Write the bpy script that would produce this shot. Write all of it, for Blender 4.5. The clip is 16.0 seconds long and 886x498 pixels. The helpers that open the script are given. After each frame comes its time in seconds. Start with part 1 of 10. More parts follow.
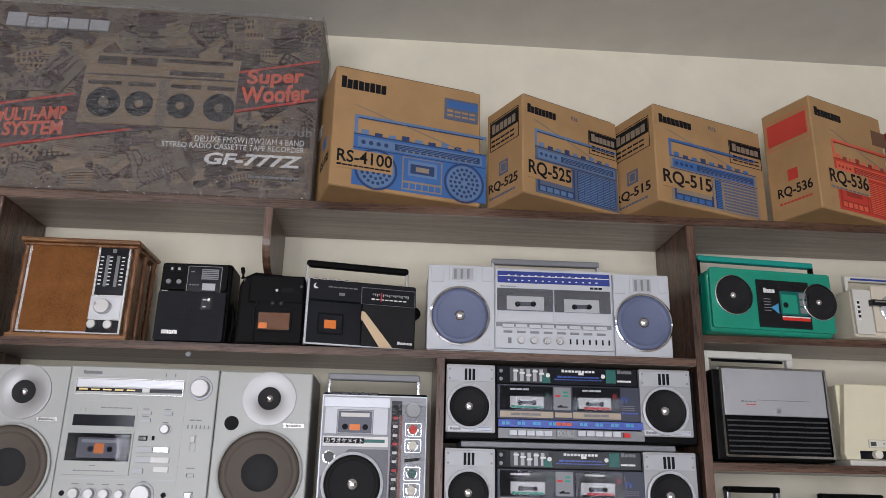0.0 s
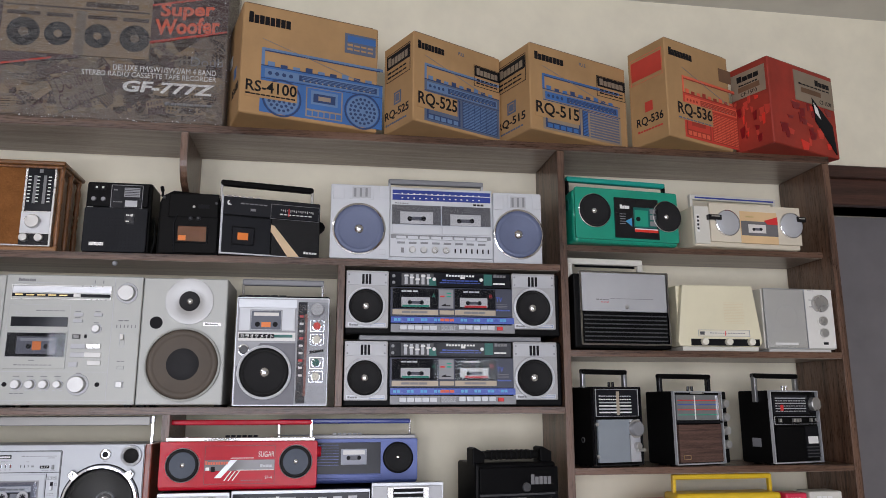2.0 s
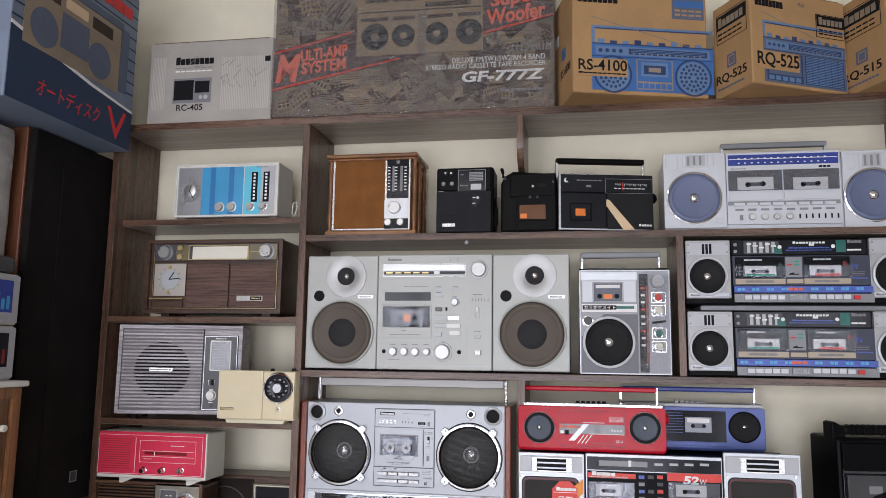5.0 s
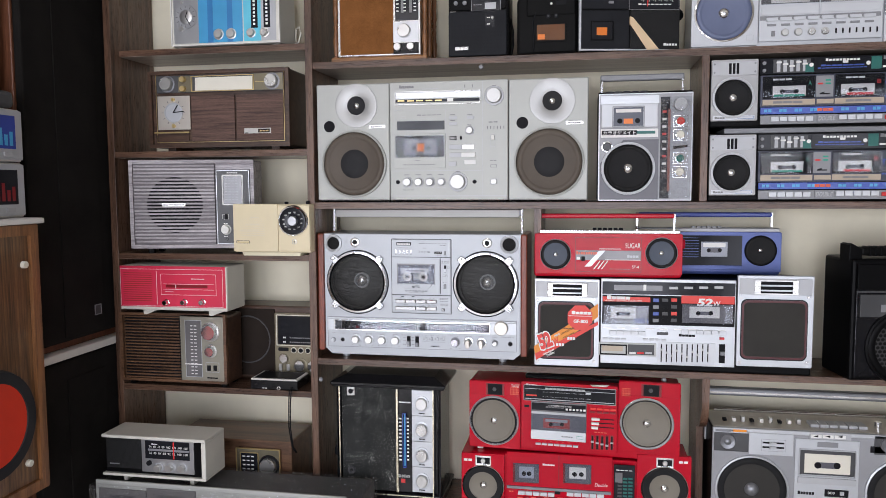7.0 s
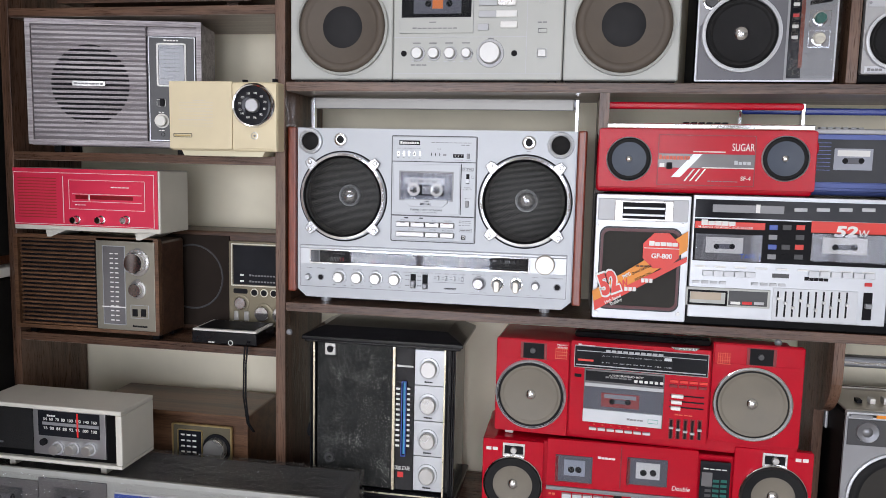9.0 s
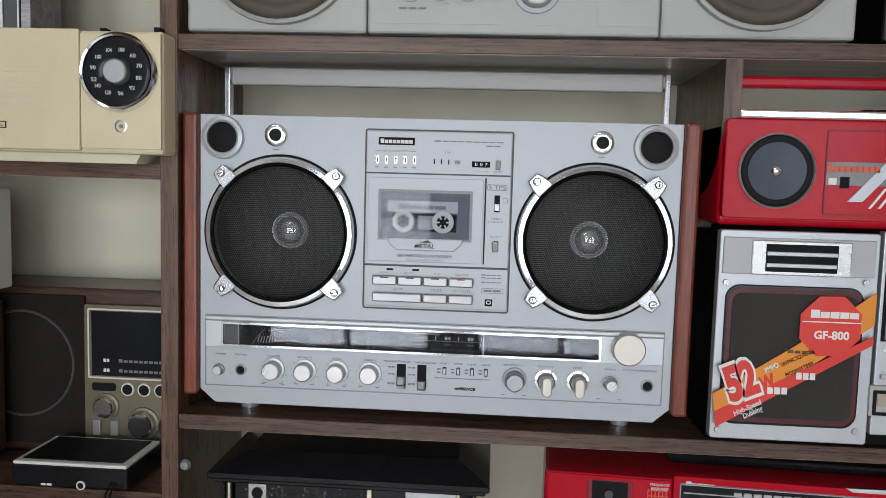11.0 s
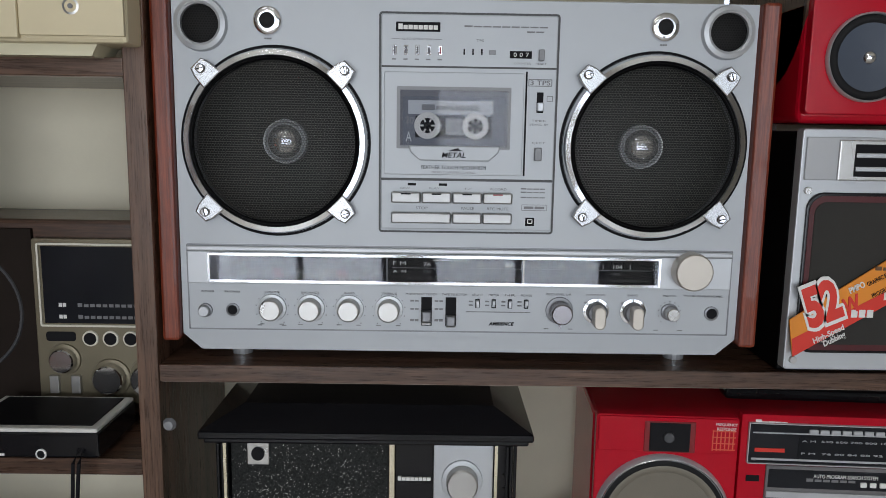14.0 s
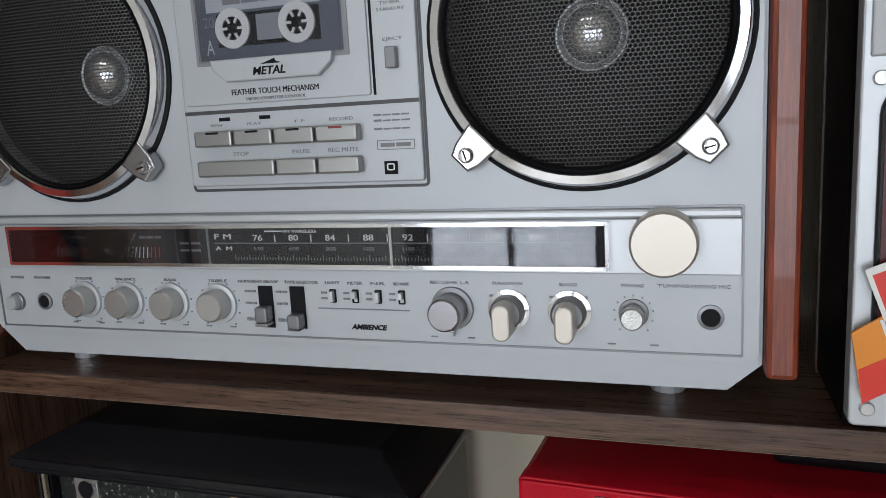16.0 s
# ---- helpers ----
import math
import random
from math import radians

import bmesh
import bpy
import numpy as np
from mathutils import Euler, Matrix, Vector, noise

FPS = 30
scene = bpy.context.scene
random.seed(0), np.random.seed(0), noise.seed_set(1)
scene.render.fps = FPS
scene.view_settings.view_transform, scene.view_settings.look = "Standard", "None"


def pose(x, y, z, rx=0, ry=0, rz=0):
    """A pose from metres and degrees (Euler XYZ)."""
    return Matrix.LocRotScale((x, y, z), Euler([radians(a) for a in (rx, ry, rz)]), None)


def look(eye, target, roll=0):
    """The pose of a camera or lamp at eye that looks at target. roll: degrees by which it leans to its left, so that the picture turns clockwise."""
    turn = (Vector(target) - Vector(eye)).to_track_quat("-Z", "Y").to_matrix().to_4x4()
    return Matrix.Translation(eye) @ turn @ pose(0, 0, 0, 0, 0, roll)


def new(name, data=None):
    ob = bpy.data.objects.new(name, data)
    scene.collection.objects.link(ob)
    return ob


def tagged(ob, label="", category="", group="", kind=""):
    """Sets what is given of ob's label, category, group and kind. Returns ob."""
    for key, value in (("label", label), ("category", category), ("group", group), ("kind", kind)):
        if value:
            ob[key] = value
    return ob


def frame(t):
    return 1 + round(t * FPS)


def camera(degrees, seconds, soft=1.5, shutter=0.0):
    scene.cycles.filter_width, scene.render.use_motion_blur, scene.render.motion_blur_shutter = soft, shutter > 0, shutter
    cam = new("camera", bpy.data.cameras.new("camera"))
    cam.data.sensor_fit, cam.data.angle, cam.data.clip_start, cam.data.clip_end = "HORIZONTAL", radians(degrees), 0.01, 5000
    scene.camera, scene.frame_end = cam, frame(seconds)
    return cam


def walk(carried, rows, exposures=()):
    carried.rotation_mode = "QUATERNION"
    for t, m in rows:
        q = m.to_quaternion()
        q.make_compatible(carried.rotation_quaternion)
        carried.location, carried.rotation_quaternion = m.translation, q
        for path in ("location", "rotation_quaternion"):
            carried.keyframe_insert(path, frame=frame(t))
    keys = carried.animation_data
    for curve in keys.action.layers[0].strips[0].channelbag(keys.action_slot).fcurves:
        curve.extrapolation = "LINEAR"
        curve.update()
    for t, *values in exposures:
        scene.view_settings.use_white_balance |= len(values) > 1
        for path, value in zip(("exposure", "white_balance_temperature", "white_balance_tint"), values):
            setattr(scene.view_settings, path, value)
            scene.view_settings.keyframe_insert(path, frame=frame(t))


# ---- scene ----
cam = camera(60.8, 16.0, 0.5)
PATH = [
    (0, (0.005, -1.502, 1.566), (0.119, 0.404, 2.163), 1.3),
    (0.5, (0.062, -1.552, 1.556), (0.269, 0.359, 2.109), 0.6),
    (1, (0.095, -1.603, 1.532), (0.404, 0.304, 2.05), -0.2),
    (1.5, (0.088, -1.688, 1.506), (0.47, 0.224, 1.953), -0.2),
    (2, (0.07, -1.724, 1.49), (0.364, 0.212, 1.898), -0.1),
    (2.5, (0.054, -1.743, 1.507), (0.2, 0.21, 1.913), -0.4),
    (3, (-0.012, -1.758, 1.523), (0.024, 0.2, 1.926), -0.6),
    (3.5, (-0.062, -1.773, 1.515), (-0.157, 0.179, 1.941), 0.1),
    (4, (-0.108, -1.788, 1.528), (-0.327, 0.159, 1.93), 0.5),
    (4.2, (-0.115, -1.79, 1.512), (-0.384, 0.152, 1.908), 0.8),
    (6.3, (-0.157, -1.761, 1.581), (-0.534, 0.202, 1.516), -0.1),
    (6.5, (-0.158, -1.756, 1.578), (-0.532, 0.206, 1.476), -0.2),
    (7, (-0.167, -1.754, 1.524), (-0.529, 0.206, 1.361), -0.3),
    (7.5, (-0.212, -1.72, 1.468), (-0.532, 0.243, 1.261), -0.1),
    (8, (-0.224, -1.613, 1.419), (-0.581, 0.34, 1.183), 0.2),
    (8.5, (-0.242, -1.424, 1.376), (-0.651, 0.518, 1.129), 1.0),
    (9, (-0.306, -1.254, 1.355), (-0.649, 0.704, 1.13), 1.3),
    (9.2, (-0.349, -1.178, 1.366), (-0.641, 0.788, 1.143), 1.3),
    (11.3, (-0.517, -0.697, 1.347), (-0.614, 1.294, 1.186), 1.5),
    (11.5, (-0.54, -0.671, 1.349), (-0.602, 1.322, 1.199), 1.4),
    (12, (-0.555, -0.635, 1.379), (-0.551, 1.363, 1.286), 1.4),
    (12.5, (-0.548, -0.623, 1.378), (-0.537, 1.374, 1.258), 1.3),
    (13, (-0.556, -0.624, 1.335), (-0.538, 1.367, 1.152), 1.2),
    (13.5, (-0.562, -0.631, 1.322), (-0.535, 1.354, 1.078), 1.2),
    (14, (-0.572, -0.625, 1.306), (-0.552, 1.351, 0.996), 0.9),
    (14.5, (-0.513, -0.564, 1.268), (-0.629, 1.407, 0.948), -0.4),
    (15, (-0.404, -0.451, 1.247), (-0.748, 1.506, 0.972), -1.0),
    (15.5, (-0.36, -0.391, 1.25), (-0.904, 1.505, 0.92), -2.6),
    (16, (-0.34, -0.366, 1.256), (-0.97, 1.501, 0.911), -3.2),
]
EXPOSURES = [(0.0, -0.32, 6500, 20), (4.2, -0.29, 6500, 20), (7.0, -0.14, 6500, 19), (9.0, -0.11, 6550, 18), (11.4, -0.58, 6500, 13), (13.2, -0.72, 6500, 13), (15.0, -0.81, 6500, 12), (16.0, -0.51, 6500, 12)]
walk(cam, [(t, look(eye, target, roll)) for t, eye, target, roll in PATH], EXPOSURES)

# ---- world and light ----
world = bpy.data.worlds.new("world")
scene.world = world
world.use_nodes = True
wn = world.node_tree
sky = wn.nodes.new("ShaderNodeTexSky")
sky.sky_type, sky.sun_disc, sky.sun_elevation, sky.sun_rotation = "NISHITA", False, radians(40), radians(200)
wn.links.new(sky.outputs[0], wn.nodes["Background"].inputs[0])
wn.nodes["Background"].inputs[1].default_value = 0.10


def area(name, eye, target, sx, sy, watts, color):
    data = bpy.data.lights.new(name, "AREA")
    data.shape, data.size, data.size_y, data.energy, data.color = "RECTANGLE", sx, sy, watts, color
    lamp = new(name, data)
    lamp.matrix_world = look(eye, target)
    return lamp


ROOM_W, ROOM_E, ROOM_S, WALL, CEIL = -2.2, 3.4, -4.4, 0.20, 2.660
DAY, TUBE = (0.87, 0.94, 1.0), (0.95, 0.97, 1.0)
for wx, watts in ((-1.5, 78), (0.0, 62), (1.5, 42)):
    area("window_daylight", (wx, ROOM_S - 0.15, 1.2), (wx, 0, 1.2), 1.2, 2.1, watts, DAY)
for ty in (-1.3, -2.9):
    area("tube_light_lamp", (-1.05, ty, CEIL - 0.075), (-1.05, ty, 0), 1.2, 0.06, 4.5, TUBE)

# ---- materials ----
MATS = {}


def tree(name):
    m = bpy.data.materials.new(name)
    m.use_nodes = True
    return m, m.node_tree, m.node_tree.nodes["Principled BSDF"]


def node(nt, kind, **inputs):
    n = nt.nodes.new(kind)
    for key, value in inputs.items():
        n.inputs[key.replace("_", " ")].default_value = value
    return n


def coords(nt, scale=(1, 1, 1), turn=(0, 0, 0)):
    tc = nt.nodes.new("ShaderNodeTexCoord")
    mp = nt.nodes.new("ShaderNodeMapping")
    mp.inputs["Scale"].default_value = scale
    mp.inputs["Rotation"].default_value = turn
    nt.links.new(tc.outputs["Object"], mp.inputs[0])
    return mp.outputs[0]


def ramp(nt, fac, stops):
    r = nt.nodes.new("ShaderNodeValToRGB")
    while len(r.color_ramp.elements) < len(stops):
        r.color_ramp.elements.new(0.5)
    for e, (p, c) in zip(r.color_ramp.elements, stops):
        e.position, e.color = p, (*c, 1)
    nt.links.new(fac, r.inputs[0])
    return r.outputs[0]


def bump(nt, bsdf, height, strength, distance):
    b = node(nt, "ShaderNodeBump", Strength=strength, Distance=distance)
    nt.links.new(height, b.inputs["Height"])
    nt.links.new(b.outputs[0], bsdf.inputs["Normal"])


def paint(name, color, rough=0.45, metal=0.0, vary=0.10, grain=900, fine=0.12, coat=0.0, streak=(1, 1, 1), spec=None):
    """Paint, plastic or metal: blotches some centimetres wide, fine grain, uneven gloss."""
    m, nt, b = tree(name)
    v = coords(nt, streak)
    big = node(nt, "ShaderNodeTexNoise", Scale=9.0, Detail=4.0, Roughness=0.6)
    small = node(nt, "ShaderNodeTexNoise", Scale=grain, Detail=2.0)
    nt.links.new(v, big.inputs["Vector"]), nt.links.new(v, small.inputs["Vector"])
    lo, hi = [tuple(max(0.0, min(1.0, c * k)) for c in color) for k in (1 - vary, 1 + vary)]
    nt.links.new(ramp(nt, big.outputs[0], [(0.3, lo), (0.7, hi)]), b.inputs["Base Color"])
    r = node(nt, "ShaderNodeMapRange", To_Min=max(0.02, rough - 0.07), To_Max=min(1.0, rough + 0.09))
    nt.links.new(big.outputs[0], r.inputs[0]), nt.links.new(r.outputs[0], b.inputs["Roughness"])
    b.inputs["Metallic"].default_value = metal
    b.inputs["Coat Weight"].default_value = coat
    b.inputs["Specular IOR Level"].default_value = spec if spec is not None else 0.08 if max(color) < 0.06 and rough > 0.3 else 0.45
    bump(nt, b, small.outputs[0], fine, 0.0004)
    MATS[name] = m
    return m


def wood(name, dark, light, rough=0.4, along="x", scale=1.0, coat=0.0, fine=0.25):
    """Wood or its laminate: long fibres, broad figure, pores."""
    m, nt, b = tree(name)
    s = [26 * scale] * 3
    s["xyz".index(along)] = 1.1 * scale
    v = coords(nt, s)
    n1 = node(nt, "ShaderNodeTexNoise", Scale=1.6, Detail=7.0, Roughness=0.65, Distortion=0.6)
    n2 = node(nt, "ShaderNodeTexNoise", Scale=22.0, Detail=4.0, Roughness=0.75)
    nt.links.new(v, n1.inputs["Vector"]), nt.links.new(v, n2.inputs["Vector"])
    mix = node(nt, "ShaderNodeMath")
    mix.operation = "MULTIPLY_ADD"
    mix.inputs[1].default_value = 0.8
    nt.links.new(n2.outputs[0], mix.inputs[0]), nt.links.new(n1.outputs[0], mix.inputs[2])
    mid = tuple((p + q) / 2 for p, q in zip(dark, light))
    nt.links.new(ramp(nt, mix.outputs[0], [(0.68, dark), (0.88, mid), (1.12, light)]), b.inputs["Base Color"])
    r = node(nt, "ShaderNodeMapRange", To_Min=rough - 0.1, To_Max=rough + 0.15)
    nt.links.new(n2.outputs[0], r.inputs[0]), nt.links.new(r.outputs[0], b.inputs["Roughness"])
    b.inputs["Coat Weight"].default_value = coat
    bump(nt, b, n2.outputs[0], fine, 0.0004)
    MATS[name] = m
    return m


def perforated(name, solid, hole, pitch, rough=0.4, metal=0.5, size=0.34, square=False):
    """Punched or woven sheet: rows of small holes, pitch in metres, in the plane of x and z."""
    m, nt, b = tree(name)
    v = coords(nt, (1 / pitch, 0.0, 1 / pitch))
    t = node(nt, "ShaderNodeTexVoronoi", Scale=1.0, Randomness=0.0 if square else 0.0)
    if not square:
        sep = nt.nodes.new("ShaderNodeSeparateXYZ")
        nt.links.new(v, sep.inputs[0])
        zz = node(nt, "ShaderNodeMath")
        zz.operation, zz.inputs[1].default_value = "MULTIPLY", 1.1547
        nt.links.new(sep.outputs[2], zz.inputs[0])
        fl = node(nt, "ShaderNodeMath")
        fl.operation = "FLOOR"
        nt.links.new(zz.outputs[0], fl.inputs[0])
        xx = node(nt, "ShaderNodeMath")
        xx.operation, xx.inputs[1].default_value = "MULTIPLY_ADD", 0.5
        nt.links.new(fl.outputs[0], xx.inputs[0]), nt.links.new(sep.outputs[0], xx.inputs[2])
        fx, fz = [node(nt, "ShaderNodeMath") for _ in "xz"]
        for f, src in ((fx, xx), (fz, zz)):
            f.operation = "FRACT"
            nt.links.new(src.outputs[0], f.inputs[0])
        com = nt.nodes.new("ShaderNodeCombineXYZ")
        nt.links.new(fx.outputs[0], com.inputs[0]), nt.links.new(fz.outputs[0], com.inputs[2])
        d = node(nt, "ShaderNodeVectorMath")
        d.operation = "DISTANCE"
        d.inputs[1].default_value = (0.5, 0, 0.5)
        nt.links.new(com.outputs[0], d.inputs[0])
        dist = d.outputs["Value"]
    else:
        nt.links.new(v, t.inputs["Vector"])
        dist = t.outputs["Distance"]
    nt.links.new(ramp(nt, dist, [(size, hole), (size + 0.07, solid)]), b.inputs["Base Color"])
    b.inputs["Roughness"].default_value, b.inputs["Metallic"].default_value = rough, metal
    bump(nt, b, dist, 0.5, 0.0006)
    b.inputs["Specular IOR Level"].default_value = 0.12 if max(solid) < 0.06 else 0.4
    MATS[name] = m
    return m


def cloth(name, dark, light, pitch=0.0016, rough=0.85, speck=0.0, speck_color=(0.7, 0.7, 0.65), stretch=(1, 1, 1)):
    """Woven cloth or cork with darker and lighter flecks."""
    m, nt, b = tree(name)
    v = coords(nt, stretch)
    n1 = node(nt, "ShaderNodeTexNoise", Scale=1 / pitch, Detail=2.0, Roughness=0.7)
    n2 = node(nt, "ShaderNodeTexNoise", Scale=25.0, Detail=3.0)
    nt.links.new(v, n1.inputs["Vector"]), nt.links.new(v, n2.inputs["Vector"])
    mix = node(nt, "ShaderNodeMath")
    mix.operation, mix.inputs[1].default_value = "MULTIPLY_ADD", 0.3
    nt.links.new(n2.outputs[0], mix.inputs[0]), nt.links.new(n1.outputs[0], mix.inputs[2])
    stops = [(0.45, dark), (0.85, light)]
    if speck:
        stops = [(0.45, dark), (speck, light), (speck + 0.03, speck_color)]
    nt.links.new(ramp(nt, mix.outputs[0], stops), b.inputs["Base Color"])
    b.inputs["Roughness"].default_value, b.inputs["Specular IOR Level"].default_value = rough, 0.15
    bump(nt, b, n1.outputs[0], 0.5, 0.0008)
    MATS[name] = m
    return m


def glass(name, tint=(0.9, 0.9, 0.9), clear=0.85, rough=0.03, gain=0.9):
    """A thin clear pane: mostly see-through, with a mirror's share by Fresnel."""
    m = bpy.data.materials.new(name)
    m.use_nodes = True
    nt = m.node_tree
    nt.nodes.clear()
    out = nt.nodes.new("ShaderNodeOutputMaterial")
    tr = nt.nodes.new("ShaderNodeBsdfTransparent")
    tr.inputs[0].default_value = (*tint, 1)
    gl = node(nt, "ShaderNodeBsdfGlossy", Roughness=rough)
    fr = node(nt, "ShaderNodeFresnel", IOR=1.5)
    k = node(nt, "ShaderNodeMath")
    k.operation, k.inputs[1].default_value = "MULTIPLY_ADD", gain
    k.inputs[2].default_value = 0.9 - clear
    nt.links.new(fr.outputs[0], k.inputs[0])
    mx = nt.nodes.new("ShaderNodeMixShader")
    nt.links.new(k.outputs[0], mx.inputs[0]), nt.links.new(tr.outputs[0], mx.inputs[1])
    nt.links.new(gl.outputs[0], mx.inputs[2]), nt.links.new(mx.outputs[0], out.inputs[0])
    MATS[name] = m
    return m


def film(name, share=0.16, scale=(14, 14, 14), milky=0.2):
    """Crumpled cling film: clear, with creases that glint."""
    m = bpy.data.materials.new(name)
    m.use_nodes = True
    nt = m.node_tree
    nt.nodes.clear()
    out = nt.nodes.new("ShaderNodeOutputMaterial")
    v = coords(nt, scale, (0, 0.35, 0))
    n = node(nt, "ShaderNodeTexNoise", Scale=2.2, Detail=9.0, Roughness=0.72, Distortion=1.6)
    nt.links.new(v, n.inputs["Vector"])
    b = node(nt, "ShaderNodeBump", Strength=1.0, Distance=0.03)
    nt.links.new(n.outputs[0], b.inputs["Height"])
    tr = nt.nodes.new("ShaderNodeBsdfTransparent")
    tr.inputs[0].default_value = (0.93, 0.93, 0.93, 1)
    gl = node(nt, "ShaderNodeBsdfGlossy", Roughness=0.12)
    nt.links.new(b.outputs[0], gl.inputs["Normal"])
    df = node(nt, "ShaderNodeBsdfDiffuse", Color=(0.8, 0.8, 0.8, 1))
    mg = node(nt, "ShaderNodeMixShader", Fac=0.22)
    mg.inputs[0].default_value = milky
    nt.links.new(gl.outputs[0], mg.inputs[1]), nt.links.new(df.outputs[0], mg.inputs[2])
    fac = ramp(nt, n.outputs[0], [(0.468, (share * 0.04,) * 3), (0.49, (share * 4.5,) * 3), (0.512, (share * 0.04,) * 3), (0.60, (share * 2.5,) * 3), (0.615, (share * 0.04,) * 3)])
    mx = nt.nodes.new("ShaderNodeMixShader")
    nt.links.new(fac, mx.inputs[0]), nt.links.new(tr.outputs[0], mx.inputs[1])
    nt.links.new(mg.outputs[0], mx.inputs[2]), nt.links.new(mx.outputs[0], out.inputs[0])
    MATS[name] = m
    return m


def emit(name, color, strength):
    m, nt, b = tree(name)
    b.inputs["Emission Color"].default_value, b.inputs["Emission Strength"].default_value = (*color, 1), strength
    MATS[name] = m
    return m


wood("laminate_x", (0.028, 0.013, 0.008), (0.158, 0.086, 0.055), 0.27, "x", 1.0)
wood("laminate_z", (0.028, 0.013, 0.008), (0.158, 0.086, 0.055), 0.27, "z", 1.0)
# board undersides: same laminate, with light bounced from wall and floor put into its colour
wood("laminate_under_lit", (0.16, 0.12, 0.098), (0.34, 0.28, 0.235), 0.30, "x", 1.0)
wood("rosewood", (0.10, 0.014, 0.006), (0.29, 0.058, 0.024), 0.3, "z", 1.2, 0.3)
wood("oak_veneer", (0.09, 0.034, 0.010), (0.33, 0.15, 0.05), 0.35, "x", 1.0, 0.2)
wood("turned_oak", (0.10, 0.038, 0.012), (0.28, 0.12, 0.045), 0.35, "z", 1.0, 0.2)
wood("walnut_veneer", (0.022, 0.010, 0.006), (0.085, 0.042, 0.024), 0.35, "x", 1.2, 0.15)
wood("walnut_light", (0.06, 0.027, 0.013), (0.17, 0.085, 0.045), 0.38, "x", 1.0, 0.1)
wood("burl", (0.05, 0.022, 0.009), (0.24, 0.115, 0.045), 0.3, "z", 0.35, 0.4)
wood("door_brown", (0.028, 0.012, 0.008), (0.075, 0.032, 0.022), 0.35, "x", 0.8)
wood("side_mahogany", (0.07, 0.024, 0.011), (0.17, 0.06, 0.028), 0.4, "z", 0.7)
wood("woven_veneer", (0.030, 0.012, 0.009), (0.14, 0.075, 0.055), 0.6, "x", 4.0, 0, 0.8)
paint("slat_gap", (0.17, 0.155, 0.163), 0.6, 0, 0.1)
wood("grey_slats", (0.17, 0.148, 0.158), (0.50, 0.465, 0.49), 0.45, "x", 1.5)
paint("wall_cream", (0.83, 0.775, 0.615), 0.75, 0, 0.05, 220, 0.25)
paint("ceiling_white", (0.64, 0.62, 0.56), 0.8, 0, 0.05, 160, 0.2)
paint("floor_tile", (0.52, 0.48, 0.42), 0.35, 0, 0.2)
# walls out of view: darker than the cream wall so less light bounces back
paint("wall_unseen_dim", (0.42, 0.40, 0.36), 0.75, 0, 0.08)
paint("door_grey", (0.16, 0.15, 0.155), 0.6, 0, 0.1)
paint("silver", (0.46, 0.485, 0.515), 0.40, 0.18, 0.04, 1500, 0.10)
paint("silver_bright", (0.52, 0.54, 0.565), 0.34, 0.45, 0.05, 1200, 0.1)
paint("silver_warm", (0.60, 0.59, 0.55), 0.36, 0.35, 0.05, 1500, 0.1)
paint("brushed", (0.48, 0.49, 0.505), 0.34, 0.9, 0.08, 1200, 0.25, 0, (0.06, 1, 1))
paint("knob_silver", (0.54, 0.535, 0.52), 0.27, 0.8, 0.05, 800, 0.08)
paint("handle_grey", (0.34, 0.335, 0.32), 0.4, 0.3, 0.06, 900, 0.2, 0, (0.06, 1, 1))
paint("lug_metal", (0.40, 0.405, 0.415), 0.24, 1.0, 0.06, 900, 0.05)
paint("knob_champagne", (0.55, 0.51, 0.455), 0.36, 0.65, 0.04, 800, 0.06)
paint("chrome", (0.80, 0.80, 0.82), 0.09, 1.0, 0.03, 400, 0.02)
paint("aluminium_dark", (0.22, 0.225, 0.24), 0.35, 0.6, 0.08)
paint("technic_silver", (0.425, 0.435, 0.412), 0.42, 0.15, 0.03, 1400, 0.1)
paint("cone_silver", (0.36, 0.36, 0.355), 0.36, 0.55, 0.05, 900, 0.1)
paint("white_plastic", (0.72, 0.71, 0.67), 0.4, 0, 0.05, 800, 0.1)
paint("off_white", (0.66, 0.645, 0.58), 0.42, 0, 0.06, 700, 0.12)
paint("cream_plastic", (0.72, 0.625, 0.42), 0.38, 0, 0.05, 700, 0.1)
paint("cream_pale", (0.74, 0.69, 0.50), 0.38, 0, 0.05, 700, 0.1)
paint("beige_plastic", (0.68, 0.615, 0.49), 0.4, 0, 0.06, 700, 0.12)
paint("peach", (0.72, 0.50, 0.27), 0.4, 0, 0.06)
paint("deck_black", (0.016, 0.017, 0.020), 0.36, 0, 0.25, 700, 0.15)
paint("black_plastic", (0.0035, 0.0035, 0.004), 0.38, 0, 0.25, 900, 0.25)
paint("black_gloss", (0.010, 0.010, 0.012), 0.14, 0, 0.2, 600, 0.05, 0.1, spec=0.3)
paint("black_leather", (0.0045, 0.0044, 0.0044), 0.42, 0, 0.3, 260, 0.7)
paint("dial_black", (0.014, 0.015, 0.019), 0.10, 0, 0.2, 600, 0.02, 0.0, spec=0.22)
paint("dial_grey", (0.085, 0.088, 0.095), 0.12, 0, 0.2, 600, 0.02, 0.5)
paint("deck_grey", (0.15, 0.145, 0.15), 0.16, 0, 0.2, 600, 0.03, 0.4)
paint("dark_grey", (0.055, 0.056, 0.06), 0.4, 0, 0.15)
paint("mid_grey", (0.24, 0.245, 0.26), 0.4, 0.1, 0.08)
paint("light_grey", (0.45, 0.46, 0.48), 0.4, 0.1, 0.06)
paint("gf_grey", (0.30, 0.305, 0.32), 0.42, 0.15, 0.06)
paint("blue_cone", (0.125, 0.152, 0.25), 0.45, 0.1, 0.12)
